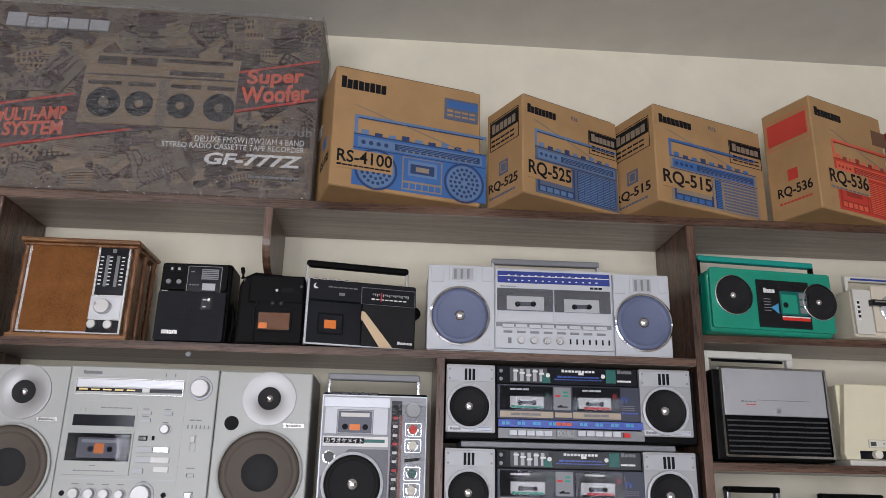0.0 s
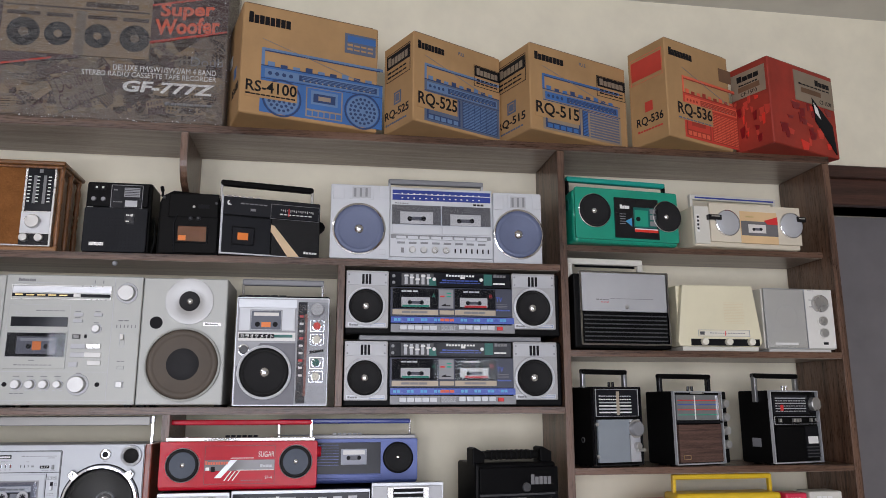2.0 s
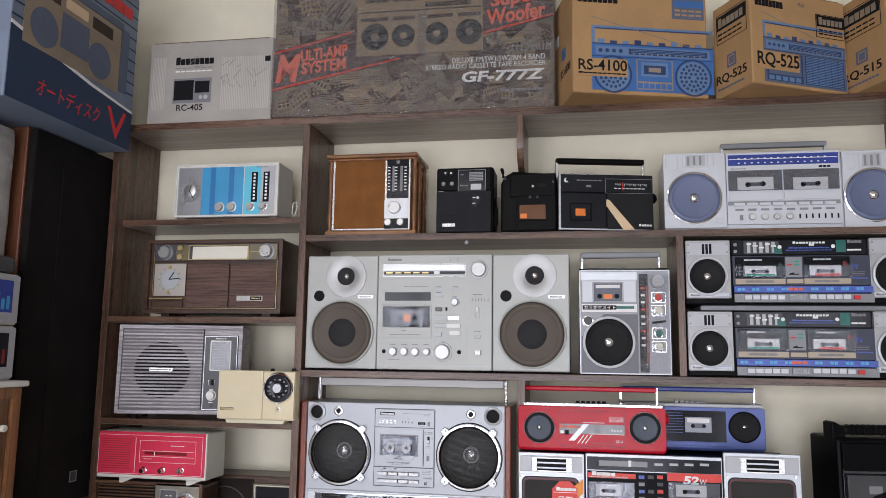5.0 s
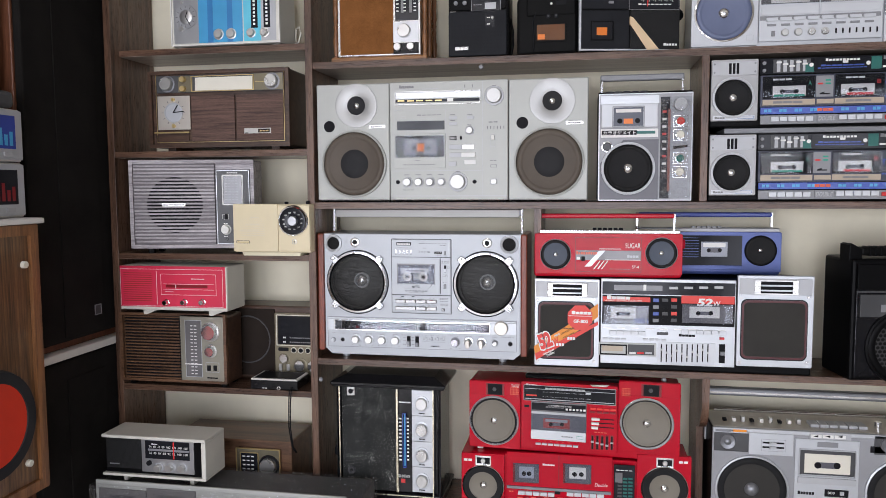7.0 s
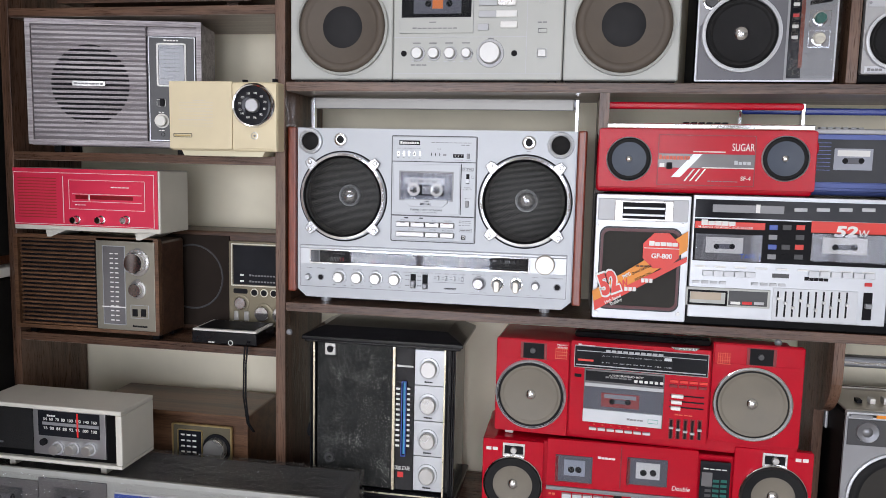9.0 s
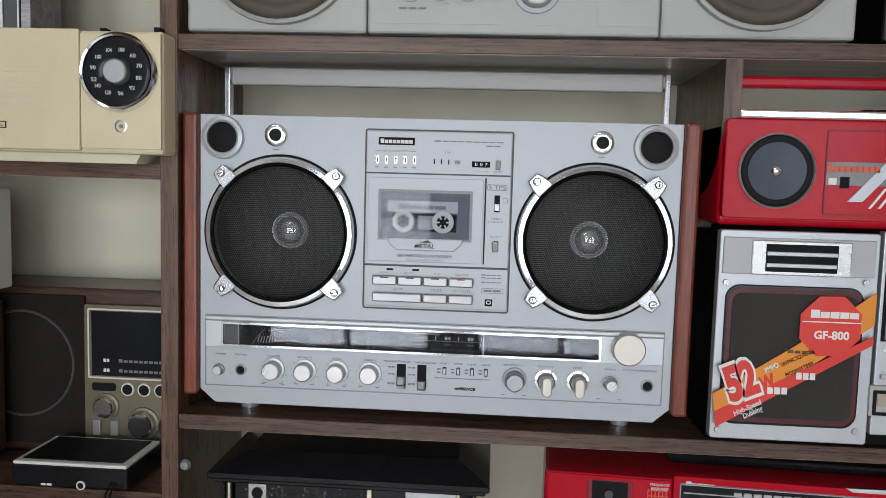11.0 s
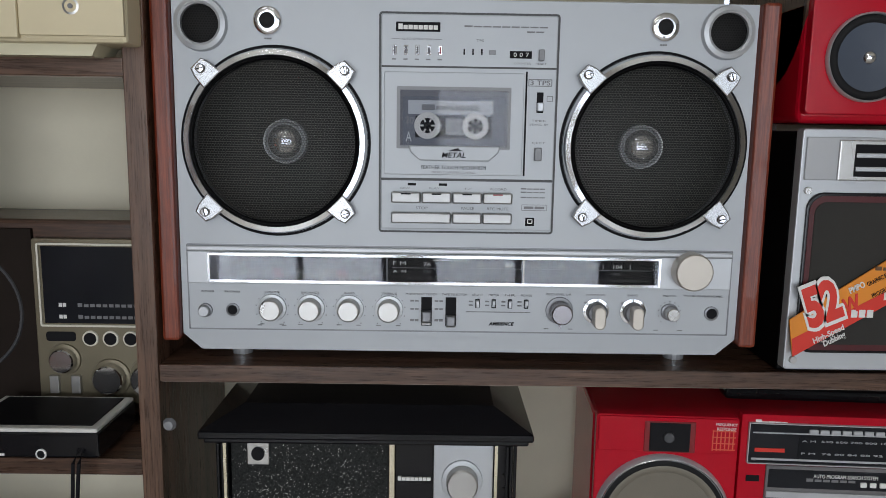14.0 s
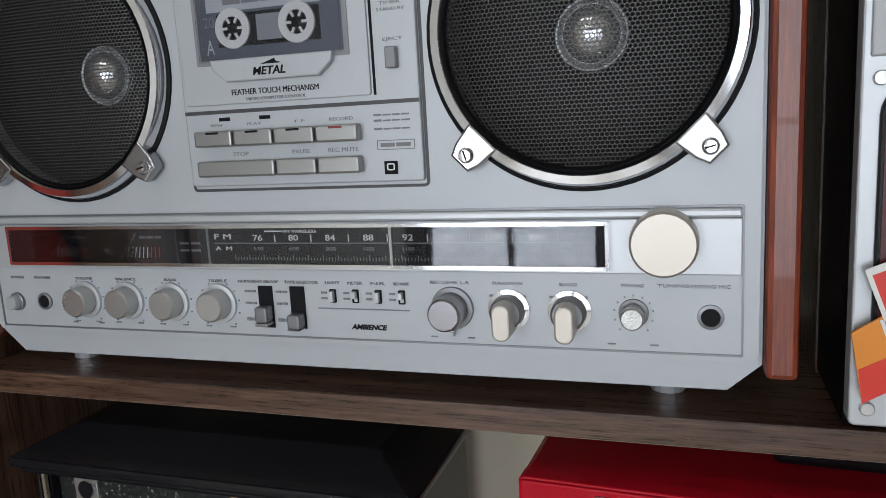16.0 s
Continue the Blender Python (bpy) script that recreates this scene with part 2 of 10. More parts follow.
paint("blue_dial", (0.035, 0.062, 0.30), 0.16, 0, 0.12)
paint("blue_band", (0.05, 0.10, 0.42), 0.25, 0, 0.12)
paint("blue_body", (0.085, 0.125, 0.36), 0.33, 0.1, 0.08)
paint("sky_blue", (0.055, 0.33, 0.60), 0.3, 0, 0.08)
paint("deep_sky", (0.035, 0.20, 0.47), 0.3, 0, 0.08)
paint("aqua", (0.12, 0.55, 0.72), 0.3, 0, 0.08)
paint("red_body", (0.50, 0.005, 0.020), 0.16, 0, 0.06, 900, 0.03, spec=0.22)
paint("red_dark", (0.20, 0.006, 0.010), 0.3, 0, 0.1)
paint("pink_red", (0.66, 0.030, 0.075), 0.36, 0, 0.06)
paint("orange", (0.80, 0.20, 0.02), 0.35, 0, 0.06)
paint("sticker_orange", (0.80, 0.27, 0.02), 0.4, 0, 0.1)
paint("sticker_red", (0.72, 0.035, 0.02), 0.35, 0, 0.06)
paint("print_red", (0.55, 0.05, 0.03), 0.6, 0, 0.12)
paint("teal", (0.0, 0.29, 0.19), 0.32, 0, 0.07, 800, 0.1, 0.2)
paint("teal_handle", (0.0, 0.33, 0.27), 0.35, 0, 0.06)
paint("teal_dark", (0.0, 0.12, 0.10), 0.3, 0, 0.1)
paint("yellow_body", (0.75, 0.50, 0.02), 0.32, 0, 0.06)
paint("cone_black", (0.020, 0.020, 0.021), 0.55, 0, 0.25, 700, 0.4)
paint("cone_brown", (0.095, 0.075, 0.058), 0.6, 0, 0.14, 500, 0.3)
paint("cone_olive", (0.19, 0.17, 0.135), 0.5, 0, 0.1, 700, 0.3)
paint("dome_silver", (0.82, 0.82, 0.83), 0.10, 0.85, 0.06)
paint("dust_cap", (0.03, 0.03, 0.032), 0.5, 0, 0.2)
paint("bluegrey_cone", (0.06, 0.075, 0.105), 0.5, 0, 0.15)
paint("tan_label", (0.42, 0.35, 0.27), 0.45, 0.2, 0.08)
paint("olive_panel", (0.20, 0.175, 0.12), 0.35, 0.6, 0.08)
paint("gold", (0.62, 0.47, 0.22), 0.3, 0.8, 0.1)
paint("amber_window", (0.14, 0.05, 0.015), 0.2, 0, 0.2)
paint("ink_black", (0.012, 0.012, 0.014), 0.5, 0, 0.2)
paint("ink_white", (0.80, 0.80, 0.78), 0.5, 0, 0.05)
paint("ink_grey", (0.20, 0.20, 0.21), 0.5, 0, 0.1)
paint("ink_red", (0.65, 0.03, 0.03), 0.5, 0, 0.1)
paint("ink_blue", (0.040, 0.135, 0.36), 0.55, 0, 0.12)
paint("ink_lightblue", (0.115, 0.20, 0.35), 0.6, 0, 0.12)
paint("ink_greyblue", (0.095, 0.12, 0.18), 0.6, 0, 0.12)
paint("ink_coral", (0.70, 0.12, 0.06), 0.5, 0, 0.1)
paint("needle_red", (0.75, 0.02, 0.02), 0.4, 0, 0.05)
paint("ink_navy", (0.018, 0.045, 0.13), 0.6, 0, 0.12)
paint("cardboard", (0.41, 0.242, 0.105), 0.75, 0, 0.12, 240, 0.35)
paint("card_edge", (0.16, 0.085, 0.045), 0.8, 0, 0.2, 200, 0.5)
paint("card_grey", (0.385, 0.36, 0.325), 0.7, 0, 0.1, 240, 0.3)
paint("card_red", (0.33, 0.034, 0.019), 0.65, 0, 0.25, 240, 0.3)
paint("card_tan", (0.145, 0.105, 0.075), 0.6, 0, 0.2, 240, 0.3)
paint("print_tan", (0.27, 0.21, 0.15), 0.55, 0, 0.15)
paint("print_pale", (0.50, 0.475, 0.43), 0.6, 0, 0.08)
paint("red_line", (0.075, 0.006, 0.009), 0.35, 0, 0.15)
paint("print_dim", (0.15, 0.118, 0.087), 0.55, 0, 0.15)
paint("print_brown", (0.055, 0.04, 0.034), 0.55, 0, 0.2)
paint("card_blue", (0.16, 0.20, 0.27), 0.55, 0, 0.15)
paint("card_navy", (0.013, 0.035, 0.085), 0.5, 0, 0.15)
paint("tape_cream", (0.70, 0.52, 0.33), 0.6, 0, 0.08)
paint("cassette", (0.68, 0.66, 0.63), 0.4, 0, 0.06)
paint("cassette_dark", (0.10, 0.10, 0.12), 0.3, 0, 0.1)
paint("speaker_cloth", (0.014, 0.0125, 0.0115), 0.9, 0, 0.3, 500, 0.8)
paint("cone_red", (0.62, 0.035, 0.012), 0.45, 0, 0.08)
paint("bone", (0.75, 0.72, 0.62), 0.4, 0, 0.05)
perforated("mesh_black", (0.016, 0.0155, 0.0155), (0.003, 0.003, 0.003), 0.0022, 0.5, 0.0, 0.30)
perforated("mesh_fine", (0.03, 0.03, 0.031), (0.006, 0.006, 0.006), 0.0016, 0.5, 0.3, 0.30)
perforated("mesh_square", (0.022, 0.022, 0.024), (0.003, 0.003, 0.003), 0.0068, 0.45, 0.0, 0.30, True)
perforated("mesh_silver", (0.60, 0.60, 0.57), (0.22, 0.22, 0.21), 0.0019, 0.35, 0.5, 0.24)
perforated("mesh_bump", (0.045, 0.045, 0.047), (0.006, 0.006, 0.006), 0.010, 0.35, 0.0, 0.36)
cloth("cork_cloth", (0.115, 0.040, 0.010), (0.30, 0.125, 0.038), 0.0017)
cloth("speckled_cloth", (0.006, 0.0065, 0.0065), (0.032, 0.034, 0.033), 0.0016, 0.5, 0.80, (0.55, 0.55, 0.52))
cloth("white_weave", (0.55, 0.54, 0.50), (0.74, 0.73, 0.69), 0.0014, 0.8)
glass("pane", (0.92, 0.93, 0.95), 0.89)
glass("deck_pane", (0.92, 0.93, 0.95), 0.9, 0.03, 0.5)
glass("smoked_pane", (0.42, 0.42, 0.44), 0.84)
film("cling_film", 0.19, (10, 20, 50), 0.3)
film("clear_wrap", 0.11, (9, 20, 24), 0.15)
emit("tube_glow", (1.0, 0.98, 0.94), 5.0)


# ---- building blocks ----
def mesh_of(bm, name, smooth=False):
    me = bpy.data.meshes.new(name)
    bm.to_mesh(me)
    bm.free()
    if smooth:
        for p in me.polygons:
            p.use_smooth = True
        me.set_sharp_from_angle(angle=radians(40))
    return me


def part(name, bm, material, parent, label="", smooth=False):
    me = bm if isinstance(bm, bpy.types.Mesh) else mesh_of(bm, name, smooth)
    if not me.materials:
        me.materials.append(MATS[material])
    ob = new(name, me)
    ob.parent = parent
    return tagged(ob, label) if label else ob


def cuboid(x0, y0, z0, x1, y1, z1, bev=0.0, seg=2):
    bm = bmesh.new()
    v = [bm.verts.new((x, y, z)) for z in (z0, z1) for y in (y0, y1) for x in (x0, x1)]
    for f in ((0, 2, 3, 1), (4, 5, 7, 6), (0, 1, 5, 4), (2, 6, 7, 3), (0, 4, 6, 2), (1, 3, 7, 5)):
        bm.faces.new([v[i] for i in f])
    if bev > 0:
        bev = min(bev, 0.45 * min(abs(x1 - x0), abs(y1 - y0), abs(z1 - z0)))
        bmesh.ops.bevel(bm, geom=bm.edges[:], offset=bev, segments=seg, profile=0.5, affect="EDGES")
    return bm


def add_cuboid(bm, x0, y0, z0, x1, y1, z1):
    v = [bm.verts.new((x, y, z)) for z in (z0, z1) for y in (y0, y1) for x in (x0, x1)]
    for f in ((0, 2, 3, 1), (4, 5, 7, 6), (0, 1, 5, 4), (2, 6, 7, 3), (0, 4, 6, 2), (1, 3, 7, 5)):
        bm.faces.new([v[i] for i in f])


def lathe(cx, cz, profile, seg=40):
    """Turned about the y axis through (cx, cz): profile of (radius, y), from the front's middle outwards and back."""
    bm = bmesh.new()
    rings = []
    for r, y in profile:
        if r < 1e-6:
            rings.append([bm.verts.new((cx, y, cz))])
        else:
            rings.append([bm.verts.new((cx + r * math.cos(a), y, cz + r * math.sin(a)))
                          for a in (2 * math.pi * i / seg for i in range(seg))])
    for p, q in zip(rings, rings[1:]):
        for i in range(seg):
            j = (i + 1) % seg
            if len(p) == 1:
                bm.faces.new((p[0], q[i], q[j]))
            elif len(q) == 1:
                bm.faces.new((p[i], q[0], p[j]))
            else:
                bm.faces.new((p[i], q[i], q[j], p[j]))
    bmesh.ops.recalc_face_normals(bm, faces=bm.faces[:])
    return bm


def slab(points, y0, y1, bev=0.0):
    """A plate with the outline points (x, z), from y0 back to y1."""
    bm = bmesh.new()
    front = [bm.verts.new((x, y0, z)) for x, z in points]
    back = [bm.verts.new((x, y1, z)) for x, z in points]
    bm.faces.new(front), bm.faces.new(back[::-1])
    for i in range(len(points)):
        j = (i + 1) % len(points)
        bm.faces.new((front[j], front[i], back[i], back[j]))
    bmesh.ops.recalc_face_normals(bm, faces=bm.faces[:])
    if bev:
        edges = [e for e in bm.edges if abs(e.verts[0].co.y - y0) < 1e-6 and abs(e.verts[1].co.y - y0) < 1e-6]
        bmesh.ops.bevel(bm, geom=edges, offset=bev, segments=2, profile=0.5, affect="EDGES")
    return bm


def rounded(x0, z0, x1, z1, r, seg=6):
    pts = []
    for cx, cz, a0 in ((x1 - r, z1 - r, 0), (x0 + r, z1 - r, 90), (x0 + r, z0 + r, 180), (x1 - r, z0 + r, 270)):
        pts += [(cx + r * math.cos(radians(a0 + 90 * i / seg)), cz + r * math.sin(radians(a0 + 90 * i / seg))) for i in range(seg + 1)]
    return pts


def hollow(outer, inner, y0, y1):
    """A frame between two outlines with as many points each."""
    bm = bmesh.new()
    loops = [[bm.verts.new((x, y, z)) for x, z in pts] for pts, y in ((outer, y0), (inner, y0), (inner, y1), (outer, y1))]
    n = len(outer)
    for a, b in zip(loops, loops[1:] + loops[:1]):
        for i in range(n):
            j = (i + 1) % n
            bm.faces.new((a[i], a[j], b[j], b[i]))
    bmesh.ops.recalc_face_normals(bm, faces=bm.faces[:])
    return bm


def tube(points, r, seg=10):
    """A round bar along points in space."""
    bm = bmesh.new()
    pts = [Vector(p) for p in points]
    rings = []
    for i, p in enumerate(pts):
        d = (pts[min(i + 1, len(pts) - 1)] - pts[max(i - 1, 0)]).normalized()
        side = d.cross(Vector((0, 0, 1)) if abs(d.z) < 0.9 else Vector((0, 1, 0))).normalized()
        up = side.cross(d)
        rings.append([bm.verts.new(p + r * (math.cos(a) * side + math.sin(a) * up)) for a in (2 * math.pi * k / seg for k in range(seg))])
    for p, q in zip(rings, rings[1:]):
        for k in range(seg):
            bm.faces.new((p[k], p[(k + 1) % seg], q[(k + 1) % seg], q[k]))
    bm.faces.new(rings[0]), bm.faces.new(rings[-1][::-1])
    bmesh.ops.recalc_face_normals(bm, faces=bm.faces[:])
    return bm


def thing(name, label, category, place, rz=0.0, group="", rx=0.0):
    ob = tagged(new(name), label, category, group)
    ob.matrix_world = pose(*place, rx, 0, rz)
    ob.empty_display_size = 0.05
    return ob


class Face:
    """A thing drawn by its front. Its drawing sheet runs from (u0, v0) at the upper left to (u1, v1) at the lower right and covers
    w by h metres; lean_v is the sheet's drop per unit across, lean_u its shift per unit down. y is 0 on the front and grows backwards.
    rows: for a sheet drawn unevenly, pairs of drawn and true heights."""

    rows = ()

    def __init__(self, ob, sheet, w, h, lean_v=0.0, lean_u=0.0):
        self.ob, self.w, self.h = ob, w, h
        self.u0, self.v0, self.u1, self.v1 = sheet
        self.lv, self.lu = lean_v, lean_u

    def at(self, u, v):
        if self.rows:
            v = float(np.interp(v, [r[0] for r in self.rows], [r[1] for r in self.rows]))
        uu = u - self.lu * (v - self.v0)
        vv = v - self.lv * (u - self.u0)
        return (uu - self.u0) / (self.u1 - self.u0) * self.w, (self.v1 - vv) / (self.v1 - self.v0) * self.h

    def size(self, du):
        return du / (self.u1 - self.u0) * self.w

    def rect(self, u0, v0, u1, v1):
        um, vm = (u0 + u1) / 2, (v0 + v1) / 2
        return self.at(u0, vm)[0], self.at(um, v1)[1], self.at(u1, vm)[0], self.at(um, v0)[1]

    def box(self, name, material, u0, v0, u1, v1, out=0.001, back=0.001, bev=0.0005, parent=None, label=""):
        x0, z0, x1, z1 = self.rect(u0, v0, u1, v1)
        return part(name, cuboid(x0, -out, z0, x1, back, z1, bev), material, parent or self.ob, label)

    def round_box(self, name, material, u0, v0, u1, v1, r, out=0.001, back=0.001, bev=0.0, parent=None, label=""):
        x0, z0, x1, z1 = self.rect(u0, v0, u1, v1)
        return part(name, slab(rounded(x0, z0, x1, z1, min(r, 0.49 * (x1 - x0), 0.49 * (z1 - z0))), -out, back, bev), material, parent or self.ob, label)

    def rim(self, name, material, u0, v0, u1, v1, width, out=0.002, back=0.001, r=0.001, parent=None, label=""):
        x0, z0, x1, z1 = self.rect(u0, v0, u1, v1)
        return part(name, hollow(rounded(x0, z0, x1, z1, r), rounded(x0 + width, z0 + width, x1 - width, z1 - width, max(r - width, r * 0.5)), -out, back),
                    material, parent or self.ob, label)

    def plate(self, name, material, pts, out=0.001, back=0.001, bev=0.0, parent=None, label=""):
        return part(name, slab([self.at(*p) for p in pts], -out, back, bev), material, parent or self.ob, label)

    def knob(self, u, v, du, out=0.010, material="knob_silver", name="knob", back=0.002, skirt="", parent=None, label="", base=0.0):
        x, z = self.at(u, v)
        r = self.size(du)
        b = min(0.12 * r, 0.0012)
        k = part(name, lathe(x, z, [(0, -out), (r - b, -out), (r, -out + b), (r * 1.03, -base), (r * 1.03, back)], 28), material, parent or self.ob, label, True)
        if skirt:
            part("skirt", lathe(x, z, [(r * 1.04, -0.0022 - base), (r * 1.3, -0.0018 - base), (r * 1.34, -base), (r * 1.34, back)], 28), skirt, k, "", True)
        return k

    def hole(self, u, v, du, ring="chrome", name="jack"):
        x, z = self.at(u, v)
        r = self.size(du)
        j = part(name, lathe(x, z, [(r, 0.0005), (r, -0.0015), (r * 1.35, -0.0012), (r * 1.4, 0.001)], 24), ring, self.ob, "", True)
        part("socket", lathe(x, z, [(0, -0.0006), (r * 1.02, -0.0006)], 20), "ink_black", j)
        return j

    def row(self, name, material, u0, v, n, du, w, h, out=0.003, back=0.001, bev=0.0004):
        x0, z0, x1, z1 = self.rect(u0 - w / 2, v - h / 2, u0 + w / 2, v + h / 2)
        bev = min(bev, 0.3 * (x1 - x0), 0.3 * (z1 - z0))
        me = mesh_of(cuboid(-(x1 - x0) / 2, -out, -(z1 - z0) / 2, (x1 - x0) / 2, back, (z1 - z0) / 2, bev, 1), name)
        for i in range(n):
            p = part(name, me, material, self.ob)
            x, z = self.at(u0 + i * du, v + self.lv * i * du)
            p.location = (x, 0, z)

    def bars(self, material, u0, v0, u1, v1, n=6, out=0.0008, gap=0.3, name="lettering", parent=None):
        """Writing as plain bars, one to a letter or word."""
        x0, z0, x1, z1 = self.rect(u0, v0, u1, v1)
        step = (x1 - x0) / n
        bm = bmesh.new()
        for i in range(n):
            tall = 1.0 if n < 4 or i == 0 else (0.78, 0.76, 0.80)[i % 3]
            add_cuboid(bm, x0 + i * step, -out, z0, x0 + (i + 1 - gap * 0.7) * step, 0.0005, z0 + (z1 - z0) * tall)
        return part(name, bm, material, parent or self.ob)

    def text(self, s, material, u0, v0, u1, v1, out=0.0007, shear=0.0, parent=None, turn=0.0, bold=0.0):
        """Words in the built-in font, fitted into a rectangle."""
        data = bpy.data.curves.new("words", "FONT")
        data.body, data.extrude, data.offset, data.shear = s, 0.04, bold, shear
        data.resolution_u = 3
        tmp = bpy.data.objects.new("words", data)
        me = bpy.data.meshes.new_from_object(tmp)
        bpy.data.objects.remove(tmp)
        x0, z0, x1, z1 = self.rect(u0, v0, u1, v1)
        co = [v.co.copy() for v in me.vertices]
        if not co:
            return None
        ax, bx = min(c.x for c in co), max(c.x for c in co)
        ay, by = min(c.y for c in co), max(c.y for c in co)
        ca, sa, cx, cz = math.cos(radians(turn)), math.sin(radians(turn)), (x0 + x1) / 2, (z0 + z1) / 2
        for v, c in zip(me.vertices, co):
            x = (c.x - ax) / max(1e-6, bx - ax) * (x1 - x0) - (x1 - x0) / 2
            z = (c.y - ay) / max(1e-6, by - ay) * (z1 - z0) - (z1 - z0) / 2
            v.co = (cx + x * ca - z * sa, -out + (0.0 if c.z > 0 else 0.0006), cz + x * sa + z * ca)
        return part("lettering", me, material, parent or self.ob)

    def disc(self, name, material, u, v, du, y, parent=None, label=""):
        x, z = self.at(u, v)
        return part(name, lathe(x, z, [(0, -y), (self.size(du), -y), (self.size(du), 0.001)], 40), material, parent or self.ob, label, True)

    def speaker(self, u, v, du, rim="chrome", rim_w=0.10, cone="cone_black", cap="chrome", cap_r=0.15, surround="cone_black", depth=0.25, proud=0.004, label="", base=0.0045):
        """A loudspeaker: rim, rolled edge, cone that dips to a domed cap; base: how far its board stands out."""
        x, z = self.at(u, v)
        r = self.size(du)
        i = r * (1 - rim_w)
        low, top = -base - 0.0007, -base - proud
        sp = part("speaker", lathe(x, z, [(i, 0.001), (i, top), (i + 0.3 * (r - i), top - 0.0012), (r - 0.1 * (r - i), top), (r, -base + 0.001)], 48), rim, self.ob, label, True)
        prof = [(cap_r * r * 0.9, low)]
        for k in range(1, 5):
            f = cap_r * 0.9 + (0.80 - cap_r * 0.9) * k / 4
            prof.append((f * i, low + (top * 0.8 - base * 0.2 - low) * (k / 4) ** 1.4))
        part("cone", lathe(x, z, prof, 48), cone, sp, "", True)
        part("surround", lathe(x, z, [(0.79 * i, top + 0.3 * proud), (0.84 * i, top - 0.05 * proud), (0.90 * i, top - 0.15 * proud), (0.96 * i, top + 0.1 * proud), (i * 1.01, low)], 48), surround, sp, "", True)
        if cap:
            c = cap_r * r
            part("dust_cap", lathe(x, z, [(0, low - 0.62 * c), (0.5 * c, low - 0.52 * c), (0.85 * c, low - 0.28 * c), (c, low + 0.0005)], 28), cap, sp, "", True)
        return sp

    def cassette(self, u0, v0, u1, v1, shell="cassette", label_mat="ink_white", out=0.0012, hub="ink_black"):
        """A tape behind its window: shell, paper label, two hubs, small window."""
        c = self.box("cassette", shell, u0, v0, u1, v1, out, 0.001, 0.0004)
        du, dv = u1 - u0, v1 - v0
        self.box("tape_window", "cassette_dark", u0 + 0.26 * du, v0 + 0.42 * dv, u1 - 0.26 * du, v0 + 0.72 * dv, out + 0.0003, 0, 0, c)
        if label_mat:
            self.box("tape_label", label_mat, u0 + 0.08 * du, v0 + 0.08 * dv, u1 - 0.08 * du, v0 + 0.36 * dv, out + 0.0003, 0, 0, c)
        for f in (0.29, 0.71):
            self.disc("reel_hub", hub, u0 + f * du, v0 + 0.57 * dv, 0.075 * du, out + 0.0008, c)
        return c

    def handle(self, material, u0, v0, u1, v1, y=0.06, thick=0.012, deep=0.014, arm="chrome", arm_w=0.006, label="", base=0.0):
        """A carrying handle: a bar between two arms that stand on the top."""
        xa, z1 = self.at(u0, v0)
        xb, _ = self.at(u1, v0)
        _, z0 = self.at(u0, v1)
        h = part("handle", cuboid(xa, y - deep / 2, z1 - thick, xb, y + deep / 2, z1, 0.003), material, self.ob, label)
        for x in (xa, xb - arm_w):
            part("handle_arm", cuboid(x, y - deep * 0.4, z0 - base, x + arm_w, y + deep * 0.4, z1 - thick * 0.5, 0.001), arm, h)
        return h

    def feet(self, material="black_plastic", n=2, h=0.004, inset=0.06, depth=0.1, r=0.007):
        me = None
        for x in (inset * self.w, self.w * (1 - inset)):
            for y in (0.02, depth):
                if me is None:
                    me = mesh_of(cuboid(-r, -r, -h, r, r, 0.001, 0.001, 1), "foot")
                    me.materials.append(MATS[material])
                f = part("foot", me, material, self.ob)
                f.location = (x, y, 0)

    def body(self, material, depth, bev=0.004, name="body", back_from=0.0, label=""):
        return part(name, cuboid(0, back_from, 0, self.w, depth, self.h, bev), material, self.ob, label)


def device(name, label, place, sheet, w, h, rz=0.0, lean_v=0.0, lean_u=0.0, category="radio", group="", rx=0.0):
    return Face(thing(name, label, category, place, rz, group, rx), sheet, w, h, lean_v, lean_u)


# ---- room ----
def structure(name, bm, material, label, category):
    return tagged(part(name, bm, material, None), label, category, kind="structure")


structure("floor", cuboid(ROOM_W - 0.2, ROOM_S - 0.2, -0.1, ROOM_E + 0.2, WALL + 0.2, 0), "floor_tile", "plain pale beige floor of the room", "floor")
structure("ceiling", cuboid(ROOM_W - 0.2, ROOM_S - 0.2, CEIL, ROOM_E + 0.2, WALL + 0.2, CEIL + 0.15), "ceiling_white", "plain painted off-white flat ceiling", "ceiling")
DOOR_X0, DOOR_X1, DOOR_H = 1.43, 2.40, 2.055
wall_n = bmesh.new()
add_cuboid(wall_n, ROOM_W, WALL, 0, DOOR_X0, WALL + 0.18, CEIL)
add_cuboid(wall_n, DOOR_X0, WALL, DOOR_H, DOOR_X1, WALL + 0.18, CEIL)
add_cuboid(wall_n, DOOR_X1, WALL, 0, ROOM_E, WALL + 0.18, CEIL)
structure("wall_north", wall_n, "wall_cream", "cream painted plaster wall behind the shelves", "wall")
# side walls are unseen; their dark tone only keeps fill light low
structure("wall_west", cuboid(ROOM_W - 0.18, ROOM_S, 0, ROOM_W, WALL + 0.18, CEIL), "wall_unseen_dim", "unseen side wall closing the room, darkened to cut bounced light", "wall")
structure("wall_east", cuboid(ROOM_E, ROOM_S, 0, ROOM_E + 0.18, WALL + 0.18, CEIL), "wall_unseen_dim", "unseen side wall closing the room, darkened to cut bounced light", "wall")
wall_s = bmesh.new()
edges = [ROOM_W, -2.1, -0.9, -0.6, 0.6, 0.9, 2.1, ROOM_E]
